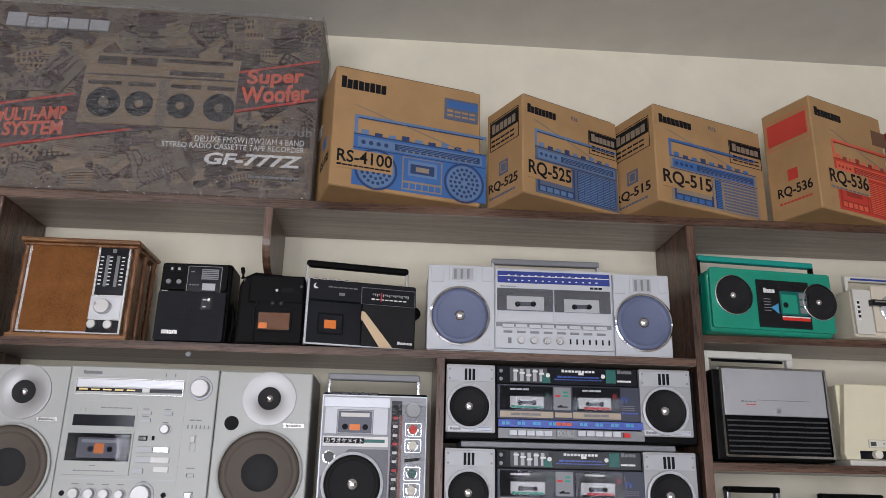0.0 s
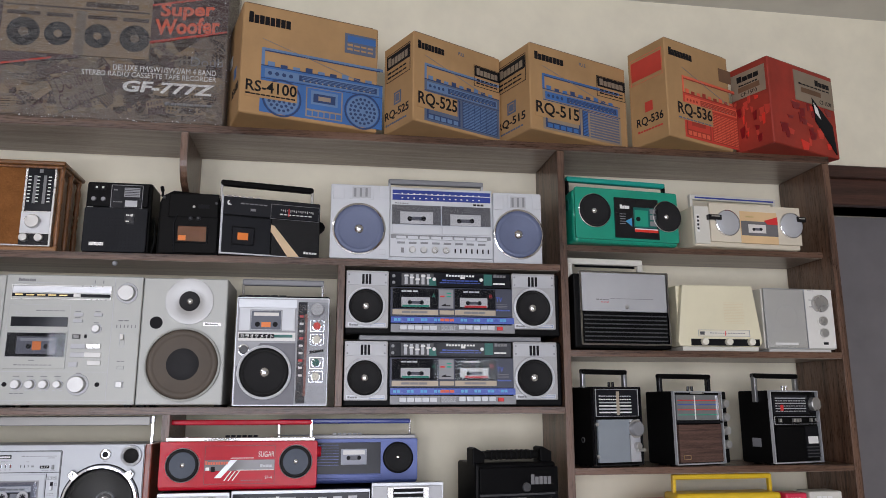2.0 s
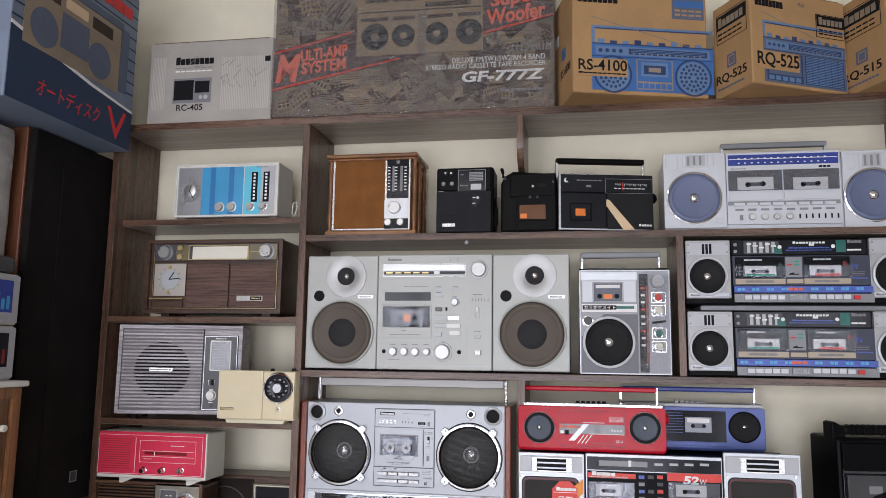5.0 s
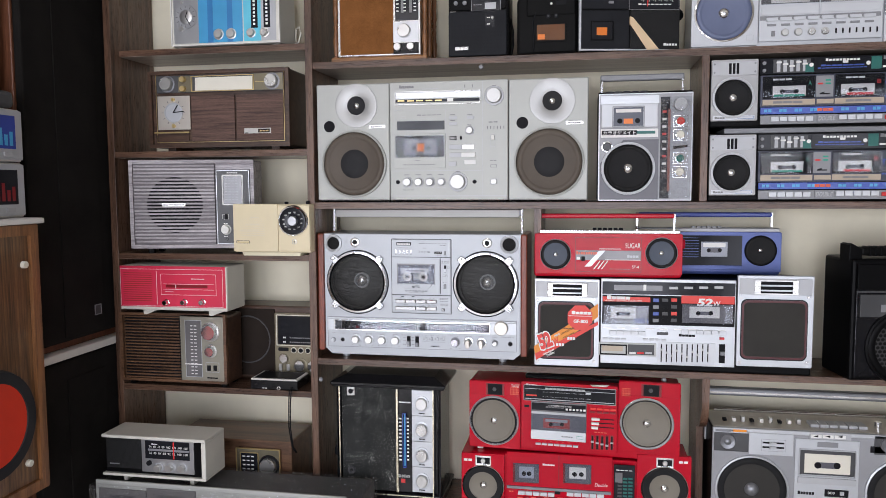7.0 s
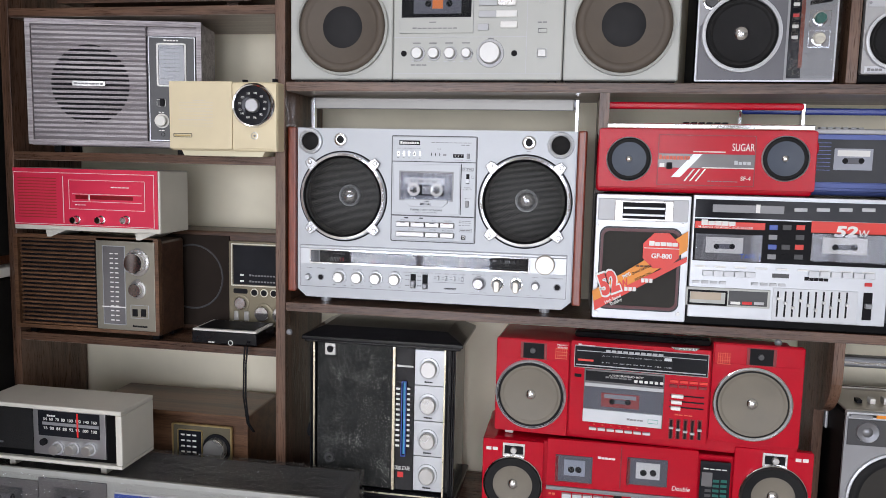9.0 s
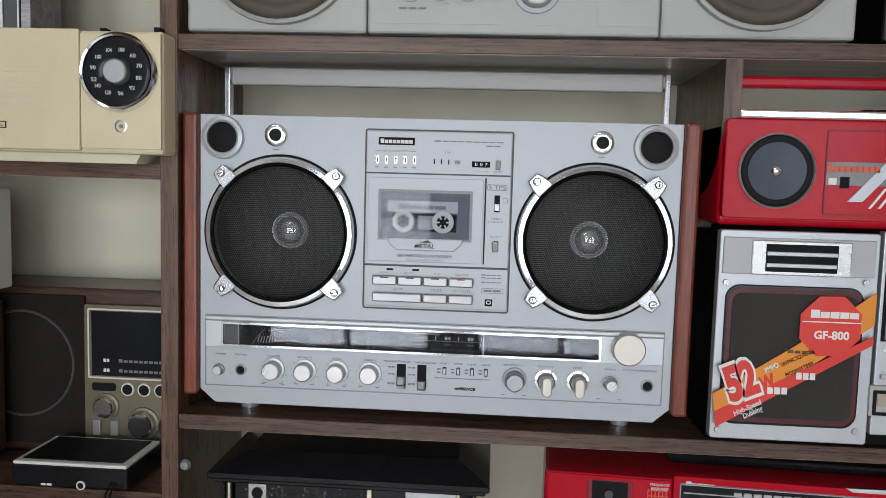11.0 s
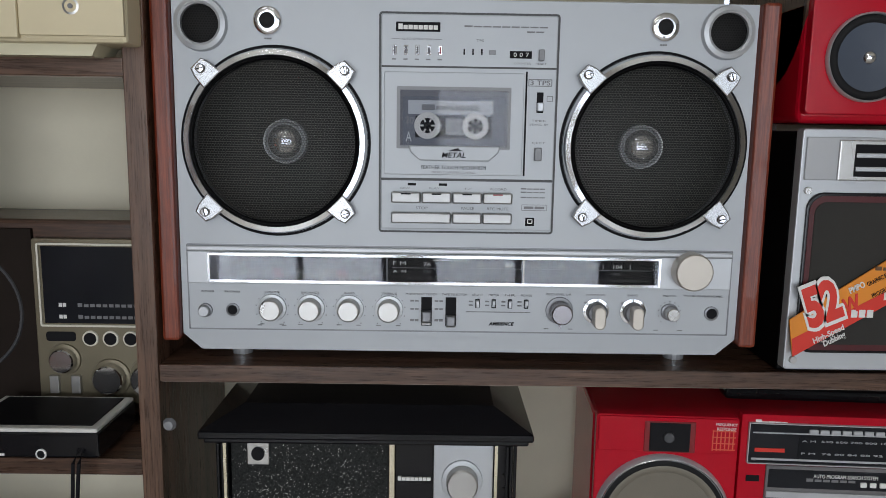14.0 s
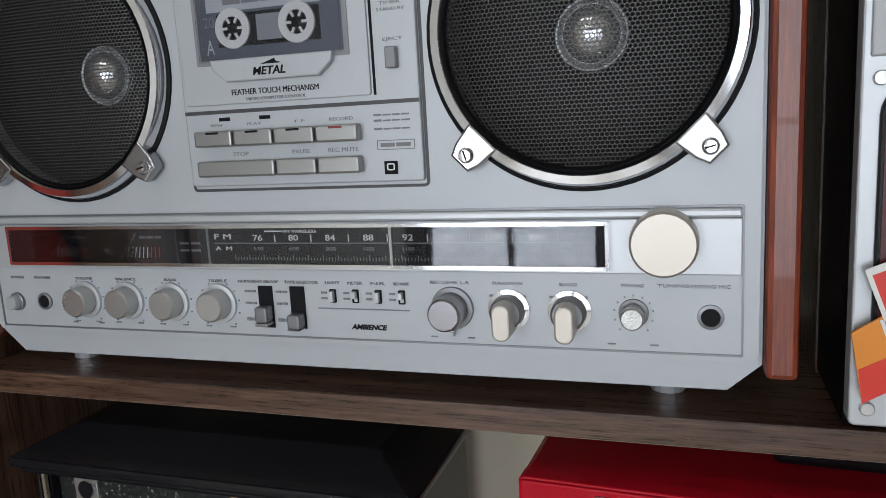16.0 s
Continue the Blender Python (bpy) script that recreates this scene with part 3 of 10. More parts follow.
for i in range(0, 8, 2):
    add_cuboid(wall_s, edges[i], ROOM_S - 0.18, 0, edges[i + 1], ROOM_S, CEIL)
for i in range(1, 7, 2):
    add_cuboid(wall_s, edges[i], ROOM_S - 0.18, 0, edges[i + 1], ROOM_S, 0.15)
    add_cuboid(wall_s, edges[i], ROOM_S - 0.18, 2.3, edges[i + 1], ROOM_S, CEIL)
structure("wall_south", wall_s, "wall_unseen_dim", "unseen wall with three window openings, darkened to cut bounced light", "wall")
for k in range(3):
    x0, x1 = edges[1 + 2 * k], edges[2 + 2 * k]
    win = tagged(new("window_%d" % (k + 1)), "tall shopfront window with dark frame and clear panes", "window", kind="structure")
    win.matrix_world = pose(x0, ROOM_S - 0.10, 0.15)
    for x in (0, 0.58, 1.16):
        part("window_frame", cuboid(x, 0, 0, x + 0.04, 0.05, 2.15, 0.003), "door_brown", win)
    for z in (0, 0.95, 2.11):
        part("window_frame", cuboid(0.04, 0.004, z, 1.16, 0.046, z + 0.04, 0.003), "door_brown", win)
    for x in (0.04, 0.62):
        pn = part("pane", cuboid(x, 0.022, 0.04, x + 0.54, 0.028, 2.11), "pane", win)
        pn.visible_shadow = False
for ty in (-1.3, -2.9):
    fx = tagged(new("tube_light"), "white fluorescent tube light on the ceiling", "ceiling light")
    fx.matrix_world = pose(-1.05, ty, CEIL)
    part("fitting", cuboid(-0.63, -0.03, -0.035, 0.63, 0.03, 0, 0.004), "white_plastic", fx)
    part("tube", tube([(-0.6, 0, -0.052), (0.6, 0, -0.052)], 0.013), "tube_glow", fx)

# doorway beside the shelves: dark wooden frame, grey leaf
door = tagged(new("door_1"), "closed grey door in a dark brown wooden frame", "door", kind="structure")
door.matrix_world = pose(DOOR_X0, WALL, 0)
dw = DOOR_X1 - DOOR_X0
part("leaf", cuboid(0.0, 0.10, 0, dw, 0.14, DOOR_H, 0.003), "door_grey", door)
part("frame_head", cuboid(-0.07, -0.025, DOOR_H, dw + 0.07, 0.1, DOOR_H + 0.095, 0.004), "door_brown", door, "dark stained wooden lintel")
part("frame_moulding", cuboid(-0.10, -0.045, DOOR_H + 0.075, dw + 0.10, -0.0255, DOOR_H + 0.112, 0.004), "door_brown", door)
for x in (-0.07, dw):
    part("frame_post", cuboid(x, -0.025, 0, x + 0.07, 0.1, DOOR_H - 0.001, 0.004), "door_brown", door)

# ---- shelving of walnut laminate boards ----
shelf = tagged(new("shelf_unit"), "tall open shelf unit of walnut-brown laminate boards, full of old radios", "shelf")
shelf.matrix_world = pose(0, 0, 0)
DEPTH = WALL - 0.004
X_L, X_M, X_N, X_R = (-1.359, -1.341), (-0.826, -0.808), (0.618, 0.636), (1.338, 1.356)
for xa, xb in (X_L, X_M, X_N, X_R):
    part("upright", cuboid(xa, 0, 0.0, xb, DEPTH, 2.112, 0.0008), "laminate_z", shelf)
part("top_board", cuboid(-1.359, -0.001, 2.113, 1.358, DEPTH, 2.131, 0.0008), "laminate_x", shelf)
for xa, xb in ((X_L[1], X_M[0]), (X_M[1], X_N[0]), (X_N[1], X_R[0])):
    # thin added sheet, coloured paler than the board to stand for bounced light
    part("underside", cuboid(xa + 0.002, 0.002, 2.1122, xb - 0.002, DEPTH - 0.001, 2.1135), "laminate_under_lit", shelf, "streaked laminate underside, its colour brightened for bounced light")
LEFT, MID, RIGHT = (1.877, 1.618, 1.360, 1.018, 0.742, 0.40), (1.824, 1.489, 1.104, 0.742, 0.40), (1.881, 1.620, 1.351, 1.08, 0.742, 0.40)
for (xa, xb), tops in (((X_L[1], X_M[0]), LEFT), ((X_M[1], X_N[0]), MID), ((X_N[1], X_R[0]), RIGHT)):
    for top in tops:
        set_back = 0.035 if top in (1.877, 1.881) else 0.001
        part("shelf_board", cuboid(xa + 0.0003, set_back, top - 0.015, xb - 0.0003, DEPTH, top, 0.0008), "laminate_x", shelf)
        # added sheet below each board, bounced light painted into its paler wood
        part("underside", cuboid(xa + 0.002, set_back + 0.002, top - 0.0158, xb - 0.002, DEPTH - 0.001, top - 0.0145), "laminate_under_lit", shelf, "streaked laminate underside, its colour brightened for bounced light")
part("plinth", cuboid(-1.3405, 0.02, 0.0, 1.3375, 0.038, 0.10, 0.001), "laminate_x", shelf)


def bracket(x, top, bottom):
    """A divider whose front edge curves back below the board it carries."""
    pts = [(0.002, top), (0.002, top - 0.055)]
    pts += [(0.002 + 0.075 * (1 - math.cos(radians(a))), top - 0.055 - 0.075 * math.sin(radians(a))) for a in range(10, 91, 10)]
    pts += [(0.077, bottom), (DEPTH, bottom), (DEPTH, top)]
    bm = slab([(y, z) for y, z in pts], 0, 0.016)
    bmesh.ops.transform(bm, matrix=Matrix(((0, 1, 0, x), (1, 0, 0, 0), (0, 0, 1, 0), (0, 0, 0, 1))), verts=bm.verts)
    bmesh.ops.recalc_face_normals(bm, faces=bm.faces[:])
    part("divider", bm, "laminate_z", shelf)


bracket(-0.279, 2.1125, 1.8245)
bracket(-0.276, 1.4735, 1.1045)
bracket(0.104, 1.0885, 0.7425)
part("divider", cuboid(0.088, 0.002, 1.4895, 0.104, DEPTH, 1.8085, 0.0008), "laminate_z", shelf)
for x, z in ((-0.40, 1.800), (0.02, 1.083), (-0.801, 1.05)):
    part("screw_cap", lathe(x, z, [(0, -0.003), (0.004, -0.002), (0.006, 0.002)], 14), "mid_grey", shelf, "", True)


# ---- the large silver stereo recorder ----
def big_silver():
    """Drawn in millimetres: 483 wide, 305 high, v measured downwards from the top."""
    d = device("boombox", "large silver stereo cassette boombox with rosewood side panels", (-0.791, 0.012, 1.1170), (0, 0, 483, 301), 0.483, 0.2925, category="boombox")
    d.rows = [(0, -2), (9.5, 8.7), (40, 39.7), (54.8, 53.5), (57.5, 58), (70, 70.5), (103.5, 102.5), (117, 118.5), (132, 132), (141, 144.3),
                    (143.4, 148.7), (155, 159), (165.6, 168.3), (171.8, 176.5), (182.2, 185.7), (187.5, 195), (202, 207.5), (208, 213.8),
                    (235.2, 240.3), (241.6, 247.8), (258.5, 264.3), (267.7, 277), (272, 279), (281.8, 284.5), (301, 304)]
    o = d.ob
    # shell with its lower edge cut back
    wells = [(0.085, 0.1773, 0.0700), (0.400, 0.1773, 0.0700)]
    part("body", slab([(0.016, -0.003), (0.467, -0.003), (0.483, 0.011), (0.483, 0.295), (0, 0.295), (0, 0.011)], 0.075, 0.150, 0.0), "silver", o)
    part("shell", pierced([(0.016, -0.003), (0.467, -0.003), (0.483, 0.011), (0.483, 0.295), (0, 0.295), (0, 0.011)], wells, 0.005, 0.0749), "silver", o)
    part("front_panel", pierced([(0.004, 0.0135), (0.479, 0.0135), (0.481, 0.017), (0.481, 0.291), (0.478, 0.294), (0.005, 0.294), (0.002, 0.291), (0.002, 0.017)], wells, 0.0, 0.0049), "silver", o)
    for x0, x1 in ((-0.0155, -0.0005), (0.4835, 0.4985)):
        part("side_panel", cuboid(x0, -0.004, 0.006, x1, 0.150, 0.296, 0.003), "rosewood", o, "glossy reddish rosewood side panel")
    for x in (0.045, 0.438):
        for y in (0.03, 0.12):
            part("foot", lathe(0, 0, [(0, -0.0129), (0.009, -0.0129), (0.010, 0.0005)], 16), "silver_bright", o).matrix_local = pose(x, y, 0) @ pose(0, 0, 0, 90)
    # woofers: chrome ring with four screwed lugs, mesh grille over the cone
    for u in (85, 400):
        v = 117
        x, z = d.at(u, v)
        r = 0.0765
        sp = part("woofer", lathe(x, z, [(0.0685, -0.001), (0.0690, -0.0065), (0.0705, -0.0085), (0.0745, -0.0080), (r, -0.004), (r + 0.0006, 0.001)], 72), "chrome", o, "polished chrome speaker ring", True)
        part("gasket", lathe(x, z, [(r + 0.0004, -0.0016), (r + 0.0022, -0.0012), (r + 0.0026, 0.001)], 64), "ink_black", sp, "", True)
        g = [(0.0, -0.0105)] + [(0.0690 * k / 8, -0.0105 + 0.0068 * (k / 8) ** 3) for k in range(1, 9)]
        part("grille", lathe(x, z, g, 64), "open_mesh", sp, "black perforated steel grille", True)
        part("edge_beading", lathe(x, z, [(0.0665, -0.0062), (0.0680, -0.0072), (0.0692, -0.0060)], 64), "black_plastic", sp, "", True)
        part("cone", lathe(x, z, [(0.012, 0.046), (0.03, 0.032), (0.05, 0.016), (0.058, 0.010), (0.062, 0.004), (0.067, 0.006), (0.0700, 0.012)], 56), "cone_black", sp, "", True)
        part("dust_cap", lathe(x, z, [(0, 0.026), (0.007, 0.0270), (0.0125, 0.0300), (0.0162, 0.035), (0.0180, 0.043)], 40), "dome_silver", sp, "shiny domed cap", True)
        part("cap_ring", lathe(x, z, [(0.0172, 0.040), (0.0180, 0.0355), (0.0190, 0.0352), (0.0196, 0.041)], 40), "silver_bright", sp, "", True)
        for a in (45, 135, 225, 315):
            lug = slab([(-0.0100, -0.0105), (0.0100, -0.0105), (0.0085, 0.0020), (0.0060, 0.0085), (-0.0060, 0.0085), (-0.0085, 0.0020)], -0.0092, -0.002, 0.0012)
            q = part("lug", lug, "lug_metal", sp)
            q.matrix_local = pose(x + 0.0800 * math.cos(radians(a)), 0, z + 0.0800 * math.sin(radians(a)), 0, 90 - a, 0)
            s = part("screw", lathe(0, 0, [(0, -0.0122), (0.0028, -0.0120), (0.0040, -0.0100), (0.0040, -0.006)], 18), "chrome", sp, "", True)
            s.matrix_local = pose(x + 0.0825 * math.cos(radians(a)), 0, z + 0.0825 * math.sin(radians(a)))
            w = part("screw_slot", cuboid(-0.0026, -0.0126, -0.0004, 0.0026, -0.0119, 0.0004), "ink_black", sp)
            w.matrix_local = pose(x + 0.0825 * math.cos(radians(a)), 0, z + 0.0825 * math.sin(radians(a)), 0, 30 + a, 0)
    # tweeters and small ports
    for u in (25.5, 456):
        x, z = d.at(u, 22)
        t = part("tweeter", lathe(x, z, [(0.0152, 0.0), (0.0155, -0.0050), (0.0175, -0.0062), (0.0210, -0.0050), (0.0222, 0.001)], 48), "silver_bright", o, "", True)
        part("tweeter_mesh", lathe(x, z, [(0, -0.0035), (0.010, -0.003), (0.0156, -0.0014)], 40), "mesh_black", t, "", True)
    for u in (80, 404):
        x, z = d.at(u, 18.5)
        t = part("microphone", lathe(x, z, [(0.0062, 0.0), (0.0064, -0.0040), (0.0095, -0.0042), (0.0112, -0.0030), (0.0122, 0.001)], 40), "chrome", o, "", True)
        part("microphone_mesh", lathe(x, z, [(0, -0.002), (0.0066, -0.0012)], 24), "mesh_fine", t, "", True)
        d.bars("ink_grey", u - 3, 32.2, u + 3, 33.4, 3)
    # cassette panel
    d.rim("panel_groove", "dark_grey", 170.5, 9.5, 318.5, 187.5, 0.0016, 0.0004, 0.0004, 0.003)
    d.round_box("cassette_panel", "silver", 172.5, 11.5, 316.5, 185.5, 0.002, 0.0035, 0.001, 0.0008)
    d.box("panel_line", "dark_grey", 172.8, 54.2, 316.2, 55.4, 0.0038, 0, 0)
    d.box("panel_line", "dark_grey", 172.8, 142.6, 316.2, 144.2, 0.0038, 0, 0)
    d.box("panel_line", "ink_black", 291.2, 56.5, 292.6, 141, 0.0039, 0, 0)
    lg = d.box("brand_plate", "ink_black", 184.5, 18, 220.5, 25.6, 0.0041, 0.001, 0.0002)
    d.bars("ink_white", 186.5, 19.6, 219, 24, 8, 0.0046, 0.22, parent=lg)
    d.bars("ink_grey", 240, 20, 309, 21.4, 9, 0.0037, 0.2)
    d.bars("ink_grey", 291, 24, 306, 25.2, 2, 0.0037, 0.2)
    d.text("AUTO OPERATION", "ink_grey", 189, 30.6, 214, 32.4, 0.0038)
    d.box("print_line", "ink_grey", 181, 31.4, 187.5, 31.8, 0.0038, 0, 0)
    d.box("print_line", "ink_grey", 215.5, 31.4, 222, 31.8, 0.0038, 0, 0)
    for k in range(5):
        u = 183.5 + 9.3 * k
        b = d.box("indicator", "chrome", u - 1.6, 36.6, u + 1.6, 44.8, 0.0046, 0.001, 0.0003)
        d.box("lens", "cassette_dark" if k < 4 else "red_dark", u - 0.8, 37.6, u + 0.8, 43.8, 0.0049, 0, 0, b)
        d.bars("ink_grey", u - 2.2, 48.0, u + 2.2, 49.2, 1, 0.0038)
    d.text("TPS", "ink_grey", 250, 31, 256, 33, 0.0038)
    for k in range(3):
        d.box("slot", "ink_black", 239.6 + 7.2 * k, 38.8, 240.8 + 7.2 * k, 44, 0.0039, 0, 0)
    d.box("slot", "mid_grey", 260.5, 39.6, 266, 43.6, 0.0042, 0, 0.0002)
    c = d.box("tape_counter", "ink_black", 277.5, 40, 295.5, 46.4, 0.0043, 0.001, 0.0003)
    for k in range(3):
        d.text(str((0, 0, 7)[k]), "ink_white", 280.5 + 5 * k, 41.4, 283 + 5 * k, 45, 0.0046, parent=c)
    d.box("reset_button", "mid_grey", 301, 38.6, 305.6, 48.4, 0.0075, 0.001, 0.0006)
    d.text("COUNTER", "ink_grey", 281, 50, 295, 51.6, 0.0038)
    d.text("RESET", "ink_grey", 299, 50, 308, 51.6, 0.0038)
    # cassette door with the tape behind its window
    dr = d.round_box("cassette_door", "silver", 175, 57.5, 290, 141, 0.0015, 0.0048, 0.001, 0.0006)
    d.rim("window_recess", "mid_grey", 185.5, 69.5, 279.5, 121, 0.0028, 0.0054, 0.001, 0.001, dr)
    d.box("window_well", "cassette_dark", 188, 72, 277.5, 120, 0.0049, 0, 0, dr)
    tp = d.box("cassette", "smoked_shell", 190.5, 78, 275, 119.5, 0.0052, 0.0002, 0.0003)
    d.box("paper_label", "light_grey", 195, 81.5, 265, 93.5, 0.0055, 0, 0, tp)
    d.bars("ink_grey", 206, 85, 254, 90, 4, 0.0057, 0.12, parent=tp)
    d.box("tape_pack", "ink_black", 201, 95, 264, 112, 0.0054, 0, 0, tp)
    for u in (211, 250.5):
        x, z = d.at(u, 103.5)
        part("reel_hub", lathe(x, z, [(0.0062, -0.0057), (0.0064, -0.0064), (0.0108, -0.0064), (0.0110, -0.0054)], 36), "cassette", tp, "", True)
        for a in range(0, 360, 60):
            tt = part("hub_tooth", cuboid(0.0032, -0.0063, -0.0007, 0.0066, -0.0056, 0.0007), "cassette", tp)
            tt.matrix_local = pose(x, 0, z, 0, a, 0)
    d.text("20", "ink_grey", 192.5, 96, 199.5, 102, 0.0056, parent=tp), d.text("A", "light_grey", 193, 108, 198, 115, 0.0056, parent=tp)
    d.box("tape_gate", "mid_grey", 226, 97, 241, 110, 0.0058, 0, 0, tp)
    part("door_window", cuboid(*[a for a in (d.at(188.5, 0)[0], -0.0072, d.at(0, 119)[1], d.at(277, 0)[0], -0.0066, d.at(0, 73)[1])]), "deck_pane", dr, "clear reflective window")
    d.plate("door_lip", "silver", [(196, 118), (271, 118), (270, 124), (262, 132), (205, 132), (197, 124)], 0.0088, 0.001, 0.001, dr)
    d.text("METAL", "ink_black", 223, 124, 243, 129, 0.0092, 0.2, dr, bold=0.02)
    d.plate("print_mark", "ink_black", [(228, 122.6), (237, 119.5), (237, 121), (241, 122.6)], 0.0092, 0, 0, dr)
    d.text("FEATHER TOUCH MECHANISM", "ink_black", 206, 135, 260, 137.4, 0.0052, parent=dr)
    d.text("MICRO COMPUTER CONTROL", "ink_grey", 215, 138.6, 252, 139.9, 0.0052, parent=dr)
    # switches beside the door
    d.rim("print_frame", "ink_grey", 293.5, 62, 313, 68, 0.0006, 0.0039, 0, 0.0006)
    d.text("3 TPS", "ink_grey", 295, 63, 311.5, 67, 0.004, bold=0.01)
    d.box("slide_well", "ink_black", 300.8, 73, 306.2, 91, 0.0039, 0, 0)
    d.box("slide_switch", "silver_bright", 301, 82, 306, 89.5, 0.0085, 0.001, 0.0006)
    d.rim("clock_mark", "ink_grey", 309, 76, 314, 81, 0.0005, 0.0039, 0, 0.0006)
    d.bars("ink_grey", 293.5, 73, 298, 74.2, 1), d.bars("ink_grey", 294, 77, 298, 78.2, 1), d.bars("ink_grey", 294, 81.5, 298, 82.7, 1)
    d.text("TIMER", "ink_grey", 297, 97, 309, 98.8, 0.0038), d.text("STAND BY", "ink_grey", 295.5, 100.4, 311, 102.2, 0.0038)
    d.text("EJECT", "ink_grey", 298, 114, 309, 115.8, 0.0038)
    d.box("eject_button", "mid_grey", 300, 118.5, 306, 131, 0.008, 0.001, 0.0008)
    # piano keys
    for k, (a, b) in enumerate(((181.5, 206), (207, 231.5), (232.5, 257), (258, 282.5))):
        q = d.box("tape_key", "key_metal", a, 155, b, 165.6, 0.0105, 0.001, 0.0012)
        d.box("key_lamp", "ink_black" if k < 3 else "red_dark", (a + b) / 2 - 4, 155.8, (a + b) / 2 + 4, 157.2, 0.0107, 0, 0, q)
    for a, b in ((181.5, 231.5), (232.5, 257), (258, 282.5)):
        d.box("tape_key", "key_metal", a, 171.8, b, 182.2, 0.0105, 0.001, 0.0012)
    for s, a, b in (("REW", 189, 197), ("PLAY", 213, 222), ("F.F", 243, 249)):
        d.text(s, "ink_grey", a, 150.6, b, 152.4, 0.0038)
    d.text("RECORD", "ink_grey", 264, 150.4, 278, 152.6, 0.0038), d.text("STOP", "ink_grey", 202, 168.2, 212, 170, 0.0038)
    d.text("PAUSE", "ink_grey", 240, 168.2, 251, 170, 0.0038), d.text("REC MUTE", "ink_grey", 262, 168.2, 280, 170, 0.0038)
    for a in (195, 221):
        d.box("mode_mark", "ink_black", a, 146.6, a + 7, 149, 0.0038, 0, 0)
    for v in (150, 153.4, 158.5):
        d.bars("ink_grey", 290, v, 311, v + 1.3, 4, 0.0038, 0.2)
    d.rim("print_frame", "ink_grey", 291, 166, 312.5, 170, 0.0004, 0.0038, 0, 0.0004), d.bars("ink_grey", 293, 167.2, 311, 168.8, 2, 0.0038, 0.15)
    d.box("maker_mark", "ink_black", 294.5, 176, 302, 183.2, 0.0039, 0, 0), d.rim("maker_mark", "ink_white", 296, 177.4, 300.5, 181.8, 0.0007, 0.0042, 0, 0.001)
    # tuning band
    d.rim("band_frame", "aluminium_dark", 7, 202, 474, 281.8, 0.0010, 0.0007, 0.0005, 0.001)
    d.box("band_ledge", "silver_bright", 8, 203.2, 473, 207.6, 0.0042, 0.001, 0.0012)
    d.box("band_panel", "silver_bright", 8, 208, 473, 237, 0.0022, 0.001, 0.0006)
    d.rim("dial_bezel", "chrome", 25.8, 208.8, 411.5, 235.2, 0.0020, 0.0056, 0.001, 0.0008)
    dl = d.box("dial", "dial_grey", 28, 211, 409.5, 233.2, 0.0026, 0, 0)
    d.box("meter_strip", "ink_black", 44, 211, 177, 233.2, 0.0028, 0, 0, dl), d.box("scale_strip", "ink_black", 178.8, 211, 409, 233.2, 0.0029, 0, 0, dl)
    d.box("dial_divider", "ink_grey", 42.4, 211, 43.4, 233.2, 0.0032, 0, 0, dl), d.box("dial_divider", "ink_grey", 177.3, 211, 178.5, 233.2, 0.0032, 0, 0, dl), d.box("dial_divider", "dark_grey", 155, 211, 155.6, 233.2, 0.0032, 0, 0, dl)
    for q in (220, 224.5):
        d.bars("ink_grey", 158, q, 174, q + 1.3, 2, 0.0032, parent=dl)
    for base in (57, 112):
        d.plate("meter_print", "ink_grey", [(base, 231), (base + 14, 214), (base + 14.8, 214), (base + 1, 231)], 0.0031, 0, 0, dl)
        for k in range(9):
            d.plate("meter_print", "ink_white" if k < 6 else "ink_red", [(base + 6 + 3.0 * k, 230), (base + 8 + 2.8 * k, 223), (base + 8.4 + 2.8 * k, 223), (base + 6.5 + 3.0 * k, 230)], 0.0031, 0, 0, dl)
        d.bars("ink_grey", base + 17, 216, base + 34, 217.4, 3, 0.0032, parent=dl)
    d.text("VU", "ink_white", 101, 224, 106.5, 228, 0.0032, parent=dl)
    d.text("F M", "ink_white", 183, 214.6, 194, 218, 0.0033, parent=dl), d.text("A  M", "ink_white", 183, 222.6, 194, 225, 0.0033, parent=dl)
    d.text("FM WIRELESS", "ink_white", 229, 212.4, 250, 214.2, 0.0033, parent=dl), d.box("print_line", "ink_white", 217, 212.8, 228, 213.6, 0.0033, 0, 0, dl)
    d.box("scale_line", "ink_grey", 182, 220.2, 403, 220.8, 0.0033, 0, 0, dl)
    for k, (fm, am) in enumerate((("76", "530"), ("80", "600"), ("84", "800"), ("88", "1000"), ("92", "1100"), ("96", "1200"), ("100", "1400"), ("104", "1600"))):
        u = 212 + 23.2 * k
        d.text(fm, "ink_white", u - 3, 215.4, u + (3 if k < 6 else 4.5), 219, 0.0033, parent=dl)
        d.text(am, "ink_grey", u - 3.2, 222.8, u + 3.2, 225, 0.0033, parent=dl)
        d.box("scale_tick", "ink_white", u + 11, 215.4, u + 11.5, 219.6, 0.0033, 0, 0, dl)
    tick = bmesh.new()
    for k in range(110):
        x, z = d.at(196 + 1.9 * k, 231)
        add_cuboid(tick, x, -0.0033, z, x + 0.0004, -0.0028, z + (0.003 if k % 5 == 0 else 0.0016))
    part("scale_tick", tick, "ink_grey", dl)
    d.box("pointer", "bone", 294, 211.2, 295.3, 233, 0.0038, 0, 0, dl)
    part("dial_glass", cuboid(d.at(28, 0)[0], -0.0052, d.at(0, 233.2)[1], d.at(409.5, 0)[0], -0.0047, d.at(0, 211)[1]), "pane", dl, "clear reflective dial glass")
